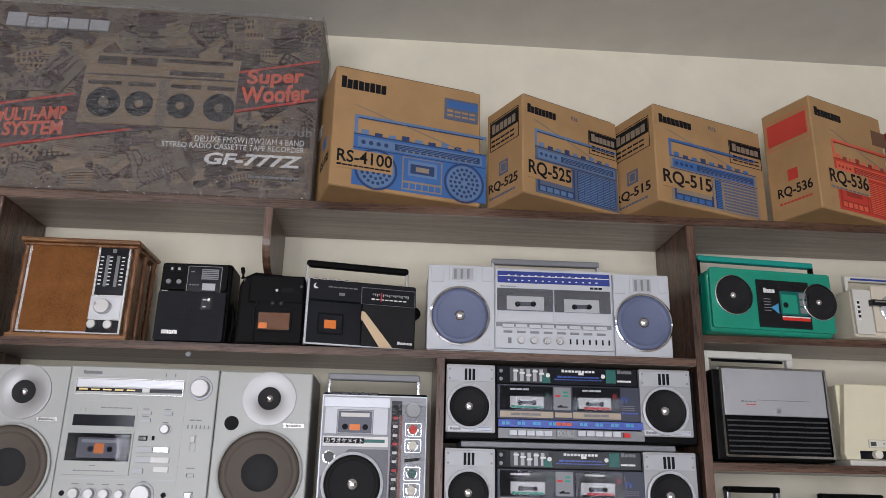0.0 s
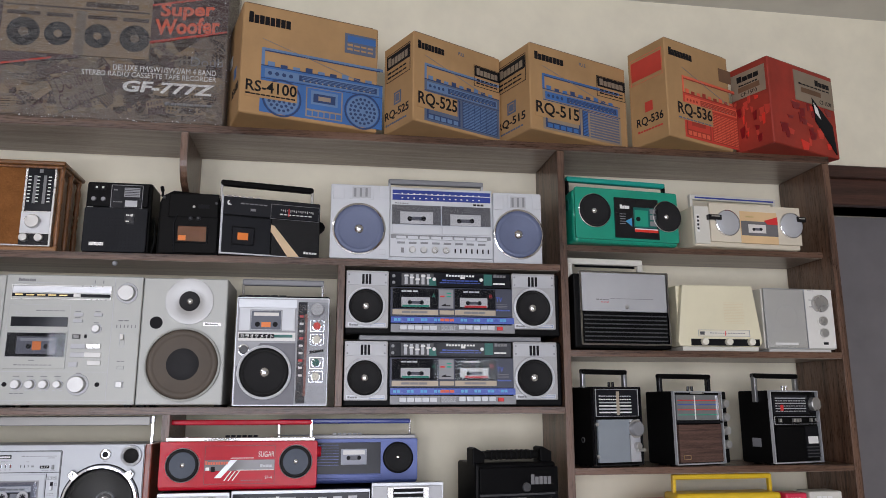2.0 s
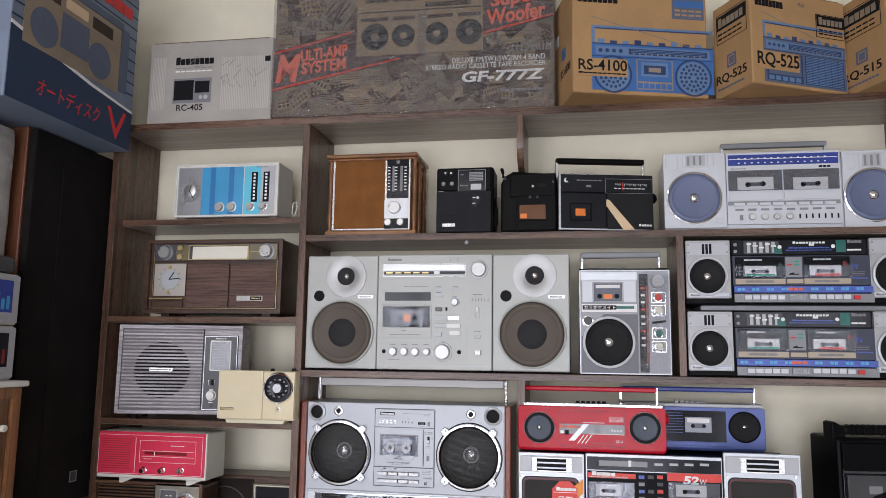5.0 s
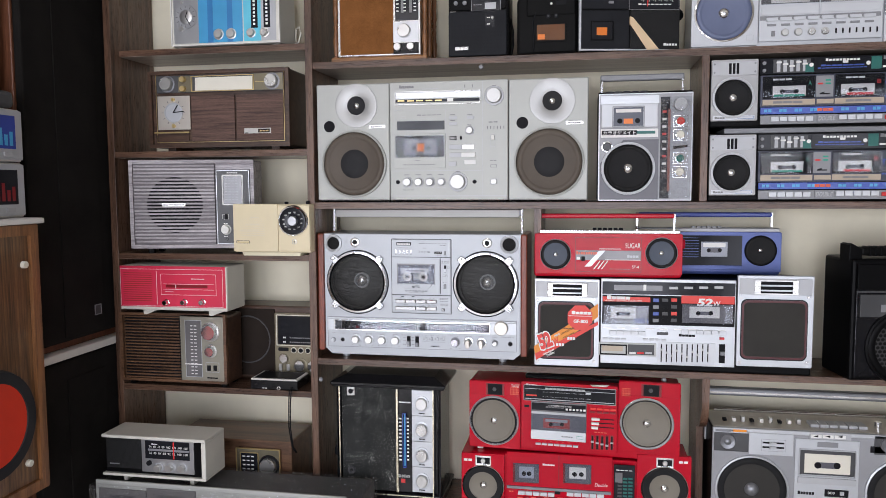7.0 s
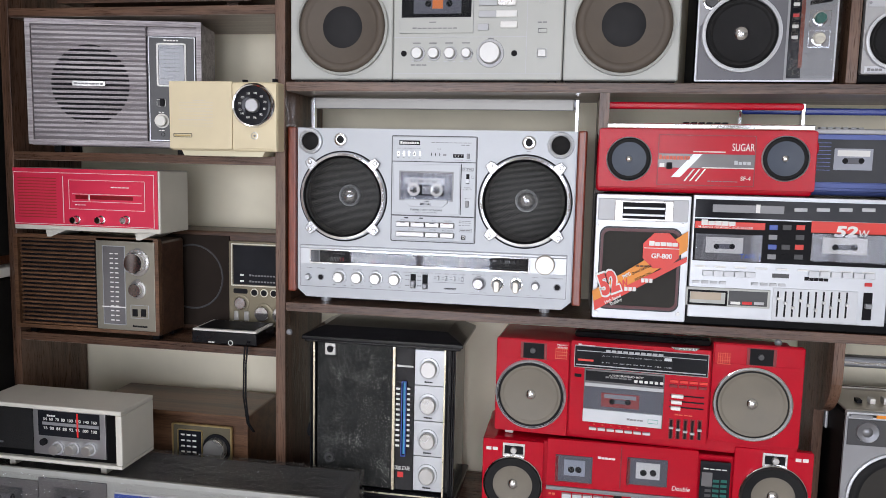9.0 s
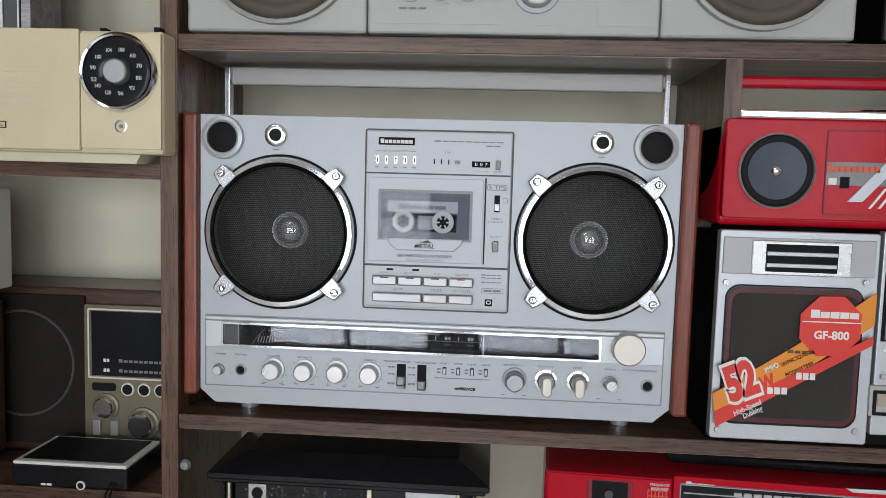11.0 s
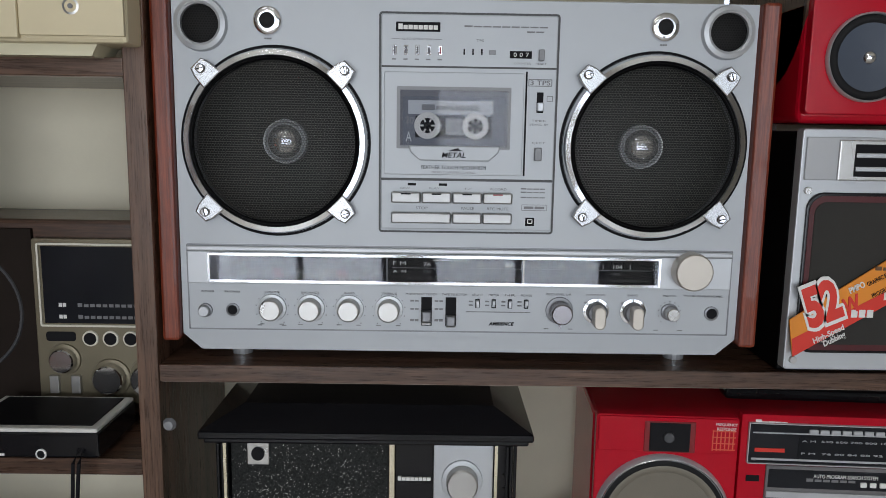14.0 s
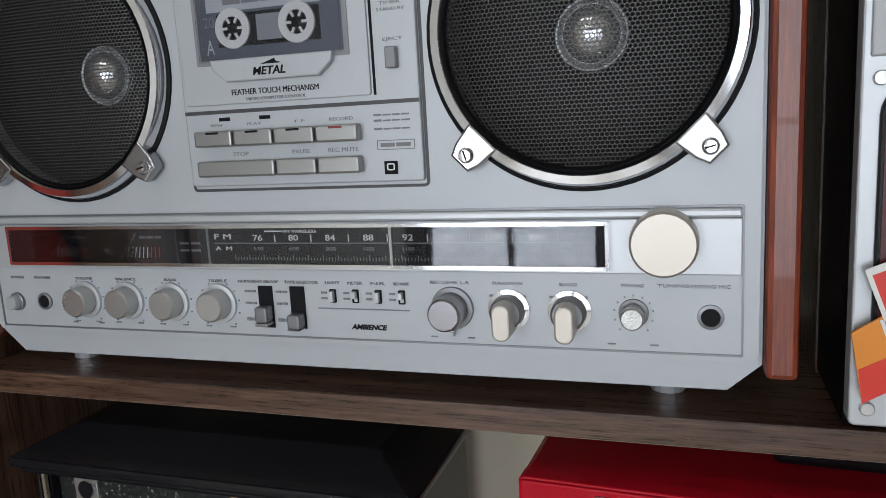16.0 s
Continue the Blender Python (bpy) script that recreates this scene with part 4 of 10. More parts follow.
    d.knob(437.5, 219.5, 16.0, 0.015, "knob_champagne", "tuning_knob")
    d.text("TUNING", "ink_grey", 434, 241.5, 449, 243.2, 0.0006)
    # control row
    v = 258.5
    d.knob(21.5, v + 2, 4.6, 0.007, "silver_bright", "power_button", skirt="aluminium_dark")
    d.hole(45, v + 1.5, 4.2, "aluminium_dark"), d.hole(459, v, 4.6, "aluminium_dark")
    for s, a in (("POWER", 24), ("PHONES", 45), ("VOLUME", 79), ("BALANCE", 112), ("BASS", 145.5), ("TREBLE", 179.5)):
        d.text(s, "ink_grey", a - 1.1 * len(s), 243, a + 1.1 * len(s), 244.8, 0.0006)
    for u in (79, 112, 145.5, 179.5):
        d.knob(u, v, 9.2, 0.012, "knob_silver", "knob", skirt="silver_bright")
        dots(d, u, v, 14.0)
        d.bars("ink_grey", u - 11, 271.6, u - 6, 272.8, 1), d.bars("ink_grey", u + 6, 271.6, u + 11, 272.8, 1)
    d.text("MODE/BEAT PROOF", "ink_grey", 194, 243, 221, 244.8, 0.0006), d.text("TAPE SELECTOR", "ink_grey", 225, 243, 247, 244.8, 0.0006)
    for u, kz in ((212, 262), (233, 265)):
        w = d.box("switch_well", "ink_black", u - 4.6, 246.6, u + 4.6, 271, 0.0010, 0.0005, 0)
        d.box("switch_lever", "aluminium_dark", u - 4, kz - 3.5, u + 4, kz + 3.5, 0.0085, 0, 0.0012, w)
        d.box("lever_cap", "key_metal", u - 4, kz + 3.6, u + 4, kz + 5, 0.0085, 0, 0.0004, w)
        for q in range(3):
            d.bars("ink_grey", u - 14, 249.5 + 7.6 * q, u - 6, 250.8 + 7.6 * q, 2)
    for k, s in enumerate(("LIGHT", "METER", "NR", "REC MODE")):
        u = 256 + 14 * k
        d.text(s, "ink_grey", u - 4.6, 243, u + 4.6, 244.8, 0.0006)
        w = d.rim("switch_frame", "ink_black", u - 1.9, 247.8, u + 1.9, 256, 0.0006, 0.0010, 0, 0.0004)
        d.box("slide_switch", "silver_bright", u - 1.2, 248.6, u + 1.2, 252.6 if k % 2 else 255, 0.004, 0, 0.0003, w)
        d.bars("ink_grey", u - 7.5, 249.5, u - 3, 250.6, 1), d.bars("ink_grey", u - 7.5, 253, u - 3, 254.1, 1)
    d.box("print_line", "ink_grey", 246, 259.2, 302, 259.6, 0.0006, 0, 0)
    d.text("AMBIENCE", "ink_black", 266, 266, 288, 269.4, 0.0006, 0.25, bold=0.03)
    for s, u, ww in (("REC LEVEL L-R", 326, 11), ("FUNCTION", 358, 8), ("BAND", 390, 4.5), ("MIXING", 422, 5.5), ("MIXING MIC", 459, 9)):
        d.text(s, "ink_grey", u - ww, 241.6, u + ww, 243.4, 0.0006)
    k1 = d.knob(327, v - 1, 9.0, 0.017, "knob_dark", "rec_level_knob", skirt="aluminium_dark")
    d.plate("pointer_tip", "knob_dark", [(325.5, v + 8), (328.8, v + 8), (328.2, v + 13)], 0.004, 0, 0, k1)
    for u in (358.5, 390.5):
        k2 = d.knob(u, v - 1, 8.6, 0.010, "aluminium_dark", "selector_knob", skirt="chrome")
        d.round_box("selector_grip", "knob_champagne", u - 4.8, v - 9, u + 4.8, v + 8, 0.0045, 0.021, 0, 0.001, k2)
        for q in (-8, 0, 8):
            d.bars("ink_grey", u + q - 2.4, 246.6 + abs(q) * 0.3, u + q + 2.4, 247.7 + abs(q) * 0.3, 1)
    d.knob(422.5, v - 1, 5.6, 0.013, "knob_silver", "mixing_knob", skirt="aluminium_dark"), dots(d, 422.5, v - 1, 9.6)
    for u in (79, 327, 422.5):
        d.bars("ink_grey", u - 13, 273.5, u - 8, 274.6, 1), d.bars("ink_grey", u + 8, 273.5, u + 13, 274.6, 1)
    # handle folded up behind: wide flat bar on two flat arms
    h = part("handle", cuboid(0.001, 0.072, 0.3365, 0.482, 0.094, 0.353, 0.003), "aluminium_dark", o, "satin grey aluminium carrying handle")
    part("handle_grip", cuboid(0.009, 0.068, 0.3325, 0.474, 0.0719, 0.3525, 0.002), "handle_grey", h)
    for x in (0.001, 0.4775):
        part("handle_arm", cuboid(x - 0.001, 0.071, 0.290, x + 0.0055, 0.084, 0.353, 0.001), "chrome", h)


def pierced(points, holes, y0, y1):
    """A plate with round holes: outline (x, z), holes (x, z, radius), from y0 back to y1."""
    bm = bmesh.new()
    loops = [points] + [[(x + r * math.cos(2 * math.pi * k / 72), z + r * math.sin(2 * math.pi * k / 72)) for k in range(72)] for x, z, r in holes]
    edges = []
    for loop in loops:
        vs = [bm.verts.new((x, y0, z)) for x, z in loop]
        edges += [bm.edges.new((vs[i], vs[(i + 1) % len(vs)])) for i in range(len(vs))]
    bmesh.ops.triangle_fill(bm, use_beauty=True, use_dissolve=False, edges=edges)
    new_geom = bmesh.ops.extrude_face_region(bm, geom=bm.faces[:])["geom"]
    for v in new_geom:
        if isinstance(v, bmesh.types.BMVert):
            v.co.y = y1
    bmesh.ops.recalc_face_normals(bm, faces=bm.faces[:])
    return bm


def dots(d, u, v, r):
    """A ring of printed marks round a knob."""
    me = mesh_of(cuboid(-0.0004, -0.0006, -0.0004, 0.0004, 0.0003, 0.0004), "scale_mark")
    for k in range(11):
        a = radians(225 - 27 * k)
        x, z = d.at(u + r * math.cos(a), v - r * math.sin(a))
        part("scale_mark", me, "ink_grey", d.ob).location = (x, 0, z)


def open_mesh(name, pitch, size):
    """Steel sheet with real see-through holes."""
    m = perforated(name, (0.06, 0.06, 0.058), (0.06, 0.06, 0.058), pitch, 0.36, 0.55, size)
    nt = m.node_tree
    b = nt.nodes["Principled BSDF"]
    src = b.inputs["Base Color"].links[0].from_node.inputs[0].links[0].from_socket
    nt.links.new(ramp(nt, src, [(size, (0.02, 0.02, 0.02)), (size + 0.06, (1, 1, 1))]), b.inputs["Alpha"])


open_mesh("open_mesh", 0.0023, 0.40)
perforated("mesh_chrome", (0.50, 0.50, 0.50), (0.03, 0.03, 0.03), 0.0022, 0.25, 0.9, 0.26)
paint("smoked_shell", (0.085, 0.095, 0.125), 0.3, 0, 0.1)
paint("key_metal", (0.33, 0.33, 0.325), 0.30, 0.75, 0.06, 900, 0.15, 0, (0.06, 1, 1))
paint("knob_dark", (0.33, 0.32, 0.34), 0.2, 0.85, 0.05)
big_silver()


# ---- boxes on the top board ----
TOP = 2.131


def carton(name, label, corner, rz, w, depth, h, material, side_sheet=None, front_sheet=(0, 0, 100, 100)):
    """A cardboard box with worn edges; returns its front face and its side face, which looks to the left of the front."""
    d = device(name, label, (corner[0], corner[1], TOP), front_sheet, w, h, rz, category="box")
    part("body", cuboid(0, 0, 0, w, depth, h, 0.0025, 1), material, d.ob)
    part("flap", cuboid(0.006, 0.004, h, w * 0.96, depth - 0.004, h + 0.003, 0.001, 1), "card_edge", d.ob)
    side = None
    if side_sheet:
        e = new("side_print")
        e.parent = d.ob
        e.matrix_local = pose(0, depth, 0, 0, 0, -90)
        side = Face(e, side_sheet, depth, h)
    return d, side


def radio_art(d, u0, v0, u1, v1, fill, line, twin=True, dark="ink_navy"):
    """A printed picture of a recorder: body, top keys, raised handle, aerial, speakers, cassette."""
    du, dv = u1 - u0, v1 - v0
    art = d.box("print", fill, u0, v0 + 0.36 * dv, u1, v1, 0.0006, 0, 0)
    f = lambda a, b: (u0 + a * du, v0 + b * dv)

    def patch(m, a0, b0, a1, b1, out=0.0009):
        d.plate("print", m, [f(a0, b0), f(a1, b0), f(a1, b1), f(a0, b1)], out, 0, 0, art)

    def dotted(m, spots, r, out):
        bm = bmesh.new()
        for a, b in spots:
            x, z = d.at(*f(a, b))
            bm.faces.new([bm.verts.new((x + r * math.cos(w), -out, z + r * math.sin(w))) for w in (0, 1.05, 2.09, 3.14, 4.19, 5.24)])
        part("print", bm, m, art)

    d.plate("print", line, [f(0.0, 0.12), f(1.0, 0.12), f(1.0, 0.16), f(0.975, 0.16), f(0.975, 0.15), f(0.025, 0.15), f(0.025, 0.36), f(0.0, 0.36)], 0.0008, 0, 0, art)
    patch(dark, 0.025, 0.150, 0.975, 0.165, 0.0008)
    d.plate("print", "ink_grey", [f(0.0, 0.0), f(0.012, 0.0), f(0.83, 0.36), f(0.81, 0.36)], 0.0009, 0, 0, art)
    for k in range(9):
        a = 0.05 + 0.1 * k
        patch(dark if k % 2 else line, a, 0.32 if k % 3 else 0.30, a + 0.055, 0.36, 0.0008)
    patch(dark, 0.0, 0.36, 1.0, 0.375, 0.0008)
    patch(line, 0.03, 0.40, 0.97, 0.52), patch(dark, 0.30, 0.42, 0.95, 0.50, 0.0010)
    for b in (0.435, 0.455, 0.475):
        patch(line, 0.32, b, 0.93, b + 0.006, 0.0012)
    dotted("print_tan", [(0.34 + 0.05 * k, 0.488) for k in range(12)], d.size(0.008 * du), 0.0012)
    dotted(dark, [(0.07 + 0.055 * k, 0.46) for k in range(4)], d.size(0.018 * du), 0.0011)
    patch(dark, 0.0, 0.535, 1.0, 0.545)
    if twin:
        for a in (0.17, 0.83):
            x, z = d.at(*f(a, 0.78))
            r = d.size(0.155 * du)
            part("print", lathe(x, z, [(0, -0.0011), (r * 0.86, -0.0011)], 32), line, art)
            part("print", lathe(x, z, [(r * 0.9, -0.0011), (r, -0.0011)], 32), dark, art)
            k = 0.155 * 0.8
            ratio = du / dv * (d.w / d.h)
            dotted(dark, [(a + k * q * math.cos(6.283 * i / n), 0.78 + k * q * ratio * math.sin(6.283 * i / n)) for q, n in ((0.28, 6), (0.56, 12), (0.84, 18)) for i in range(n)], r * 0.085, 0.0014)
        patch("print_tan", 0.36, 0.56, 0.66, 0.97, 0.0010), patch(fill, 0.37, 0.57, 0.65, 0.86, 0.0012), patch(line, 0.40, 0.60, 0.62, 0.79, 0.0013), patch(dark, 0.42, 0.64, 0.60, 0.76, 0.0014), patch("print_tan", 0.46, 0.67, 0.56, 0.73, 0.0016)
        for k in range(6):
            patch(fill, 0.37 + 0.048 * k, 0.885, 0.41 + 0.048 * k, 0.955, 0.0012)
    else:
        patch(dark, 0.03, 0.56, 0.46, 0.97, 0.0010), patch(fill, 0.05, 0.58, 0.44, 0.88, 0.0011), patch(line, 0.08, 0.60, 0.40, 0.68, 0.0012), patch(dark, 0.12, 0.70, 0.36, 0.82, 0.0012)
        for k in range(5):
            patch(line, 0.05 + 0.08 * k, 0.90, 0.11 + 0.08 * k, 0.96, 0.0012)
        patch(dark, 0.49, 0.56, 0.97, 0.97, 0.0010)
        for k in range(17):
            patch(line, 0.50, 0.568 + 0.0236 * k, 0.96, 0.580 + 0.0236 * k, 0.0012)
        for k in range(5):
            patch(dark, 0.57 + 0.08 * k, 0.56, 0.574 + 0.08 * k, 0.97, 0.0013)


def tan_boxes():
    d, s = carton("radio_box", "brown cardboard radio carton printed in bright blue", (-0.142, -0.098), 16, 0.325, 0.20, 0.268, "cardboard", (0, 0, 100, 100))
    d.bars("ink_black", 4, 8, 34, 18, 8, gap=0.2)
    radio_art(d, 14, 31, 104, 97, "ink_blue", "ink_lightblue")
    d.box("print", "cardboard", 3.5, 69, 40, 85, 0.0016, 0, 0), d.text("RS-4100", "ink_black", 4, 70, 39.5, 80, 0.0022, bold=0.015)
    d.bars("ink_black", 4, 81.5, 39, 83, 10, 0.002, 0.15)
    d.box("print", "ink_greyblue", 74, 10, 98, 29, 0.0008, 0, 0), d.box("print", "ink_blue", 76, 12, 98, 18, 0.001, 0, 0)
    d.bars("cardboard", 76, 20, 97, 22, 4, 0.001), d.bars("cardboard", 76, 24, 97, 26, 4, 0.001)
    s.box("print", "ink_white", 20, 30, 38, 40, 0.0006, 0, 0), s.text("RS-4100", "ink_black", 48, 68, 88, 76), s.box("print", "ink_blue", 55, 50, 70, 60, 0.0006, 0, 0)
    for label, corner, rz, w, depth, h, number in (
            ("brown cardboard radio carton printed in grey-blue", (0.247, -0.105), 27, 0.262, 0.130, 0.222, "RQ-525"),
            ("brown cardboard radio carton printed in blue and buff", (0.528, -0.092), 22, 0.312, 0.145, 0.221, "RQ-515")):
        d, s = carton("radio_box", label, corner, rz, w, depth, h, "cardboard", (0, 0, 100, 100))
        d.bars("ink_black", 5, 9, 34, 18, 8, gap=0.2)
        d.text("PULL", "ink_greyblue", 50, 8, 57, 12)
        radio_art(d, 12, 24, 92 if number == "RQ-515" else 98, 97, "ink_greyblue" if number == "RQ-525" else "print_tan", "ink_blue" if number == "RQ-515" else "ink_lightblue", False)
        if number == "RQ-515":
            d.box("print", "print_tan", 57, 66, 92, 97, 0.0013, 0, 0)
            for k in range(9):
                d.box("print", "ink_greyblue", 59, 67.5 + 3.2 * k, 90, 69.3 + 3.2 * k, 0.0015, 0, 0)
        d.box("print", "cardboard", 4.5, 65, 48, 84, 0.0018, 0, 0), d.text(number, "ink_black", 5, 66.5, 47.5, 82.5, 0.0024, bold=0.015)
        d.rim("print", "ink_black", 68, 17, 99, 42, 0.0012, 0.0008, 0, 0.0002), d.box("print", "ink_black", 69, 18, 98.5, 30, 0.001, 0, 0)
        d.bars("print_tan", 71, 20, 97, 28, 6, 0.0013, 0.25), d.bars("ink_black", 71, 33, 97, 34.6, 5, 0.001), d.bars("ink_black", 71, 37, 97, 38.6, 5, 0.001)
        s.rim("print", "ink_black", 10, 10, 90, 42, 0.0012, 0.0008, 0, 0.0002), s.box("print", "ink_black", 12, 12, 88, 27, 0.001, 0, 0)
        s.bars("print_tan", 16, 14.5, 84, 24.5, 6, 0.0013, 0.25), s.bars("ink_black", 14, 31, 80, 33, 5, 0.001), s.bars("ink_black", 14, 36, 80, 38, 5, 0.001)
        s.box("print", "ink_greyblue", 36, 58, 60, 72, 0.0006, 0, 0), s.rim("print", "cardboard", 40, 60, 56, 70, 0.002, 0.0009, 0, 0.002)
        s.text(number, "ink_black", 6, 76, 86, 87, 0.0007, bold=0.015), s.bars("ink_greyblue", 8, 90, 80, 92.5, 10, 0.0006, 0.3)
    d, s = carton("radio_box", "brown cardboard radio carton printed in red", (0.873, -0.094), 23, 0.238, 0.125, 0.260, "cardboard", (0, 0, 100, 100))
    d.bars("ink_black", 6, 9, 42, 17, 8, gap=0.2)
    radio_art(d, 24, 26, 112, 97, "print_red", "ink_coral", False, "card_red")
    d.box("print", "cardboard", 14, 62, 68, 80, 0.0018, 0, 0), d.text("RQ-536", "ink_black", 14.5, 63, 67, 77, 0.0024, bold=0.015), d.bars("ink_greyblue", 15, 78, 66, 79.5, 9, 0.002)
    d.box("print", "card_edge", 84, 14, 104, 28, 0.0008, 0, 0)
    s.box("print", "print_red", 10, 12, 90, 32, 0.0007, 0, 0), s.rim("print", "ink_coral", 8, 9, 92, 36, 0.0008, 0.0008, 0, 0.0003)
    s.box("print", "print_red", 42, 58, 62, 68, 0.0006, 0, 0), s.text("RQ-536", "ink_black", 18, 72, 88, 82, 0.0007, bold=0.015), s.bars("print_red", 20, 85, 86, 87, 9)
    # red carton with a collage print
    d, s = carton("radio_box", "red cardboard recorder carton with a dark collage print", (1.151, -0.088), 22, 0.272, 0.115, 0.232, "card_red", (0, 0, 100, 100))
    rng = random.Random(5)
    for f in (d, s):
        for k in range(26):
            u, v = rng.uniform(2, 86), rng.uniform(34, 88)
            ww, hh = rng.uniform(4, 14), rng.uniform(3, 11)
            f.plate("print", rng.choice(("red_dark", "red_dark", "print_red", "sticker_red")), [(u, v), (u + ww, v + rng.uniform(-3, 3)), (u + ww * 0.8, v + hh), (u + ww * 0.2, v + hh * 1.1)], 0.0006 + 0.00004 * k, 0, 0)
    s.box("print", "print_tan", 3, 8, 92, 38, 0.0022, 0, 0), s.bars("ink_black", 20, 12, 78, 19, 4, 0.0026, 0.15), s.bars("ink_black", 24, 22, 74, 24, 7, 0.0026)
    s.box("print", "card_edge", 22, 25, 78, 31, 0.0025, 0, 0), s.text("CF-1500", "ink_black", 28, 32, 70, 36.5, 0.0026)
    d.box("print", "print_tan", 38, 6, 98, 42, 0.0022, 0, 0), d.bars("ink_black", 70, 11, 93, 18, 4, 0.0026, 0.15), d.bars("ink_black", 44, 20, 93, 22, 8, 0.0026)
    d.box("print", "card_edge", 47, 25, 78, 31, 0.0025, 0, 0), d.text("CF-1500", "ink_black", 75, 34, 93, 39, 0.0026)
    d.plate("print", "ink_black", [(62, 34), (92, 62), (95, 96), (66, 62)], 0.0028, 0, 0), d.plate("print", "ink_white", [(64, 40), (70, 46), (74, 58), (66, 52)], 0.003, 0, 0)


tan_boxes()


def collage(d, rng, n, u0, v0, u1, v1, mats, big=1.0):
    """A dense printed collage of machines and walls: one print for each ink."""
    sheets = {m: bmesh.new() for m in mats}

    def quad(m, pts, out):
        if all(u0 < p < u1 and v0 < q < v1 for p, q in pts):
            bm = sheets[m]
            bm.faces.new([bm.verts.new((d.at(p, q)[0], -out, d.at(p, q)[1])) for p, q in pts])

    for k in range(n):
        u, v, a = rng.uniform(u0, u1), rng.uniform(v0, v1), rng.choice((-12, -8, 0, 6, 28, -38, 45)) + rng.uniform(-4, 4)
        w, h = rng.uniform(10, 44) * big, rng.uniform(7, 24) * big
        ca, sa = math.cos(radians(a)), math.sin(radians(a))
        turn = lambda x, y: (u + x * ca - y * sa, v + x * sa + y * ca)
        ground = rng.choice(mats)
        detail = rng.choice([m for m in mats if m != ground])
        out = 0.0004 + 0.000004 * k
        quad(ground, [turn(x, y) for x, y in ((-w, -h), (w, -h), (w, h), (-w, h))], out)
        style = rng.random()
        if style < 0.5:
            for j in range(rng.randint(2, 5)):
                y = -h * 0.8 + 1.6 * h * j / 5
                quad(detail, [turn(p, q) for p, q in ((-w * 0.9, y), (w * 0.9, y), (w * 0.9, y + h * 0.12), (-w * 0.9, y + h * 0.12))], out + 0.0003)
        elif style < 0.85:
            for i in range(5):
                for j in range(2):
                    x, y = -w * 0.85 + i * w * 0.36, -h * 0.7 + j * h * 0.8
                    quad(detail, [turn(p, q) for p, q in ((x, y), (x + w * 0.22, y), (x + w * 0.22, y + h * 0.5), (x, y + h * 0.5))], out + 0.0003)
    for m, bm in sheets.items():
        part("print", bm, m, d.ob)


paint("print_maroon", (0.060, 0.028, 0.028), 0.5, 0, 0.2)
paint("print_buff", (0.23, 0.160, 0.095), 0.5, 0, 0.15)


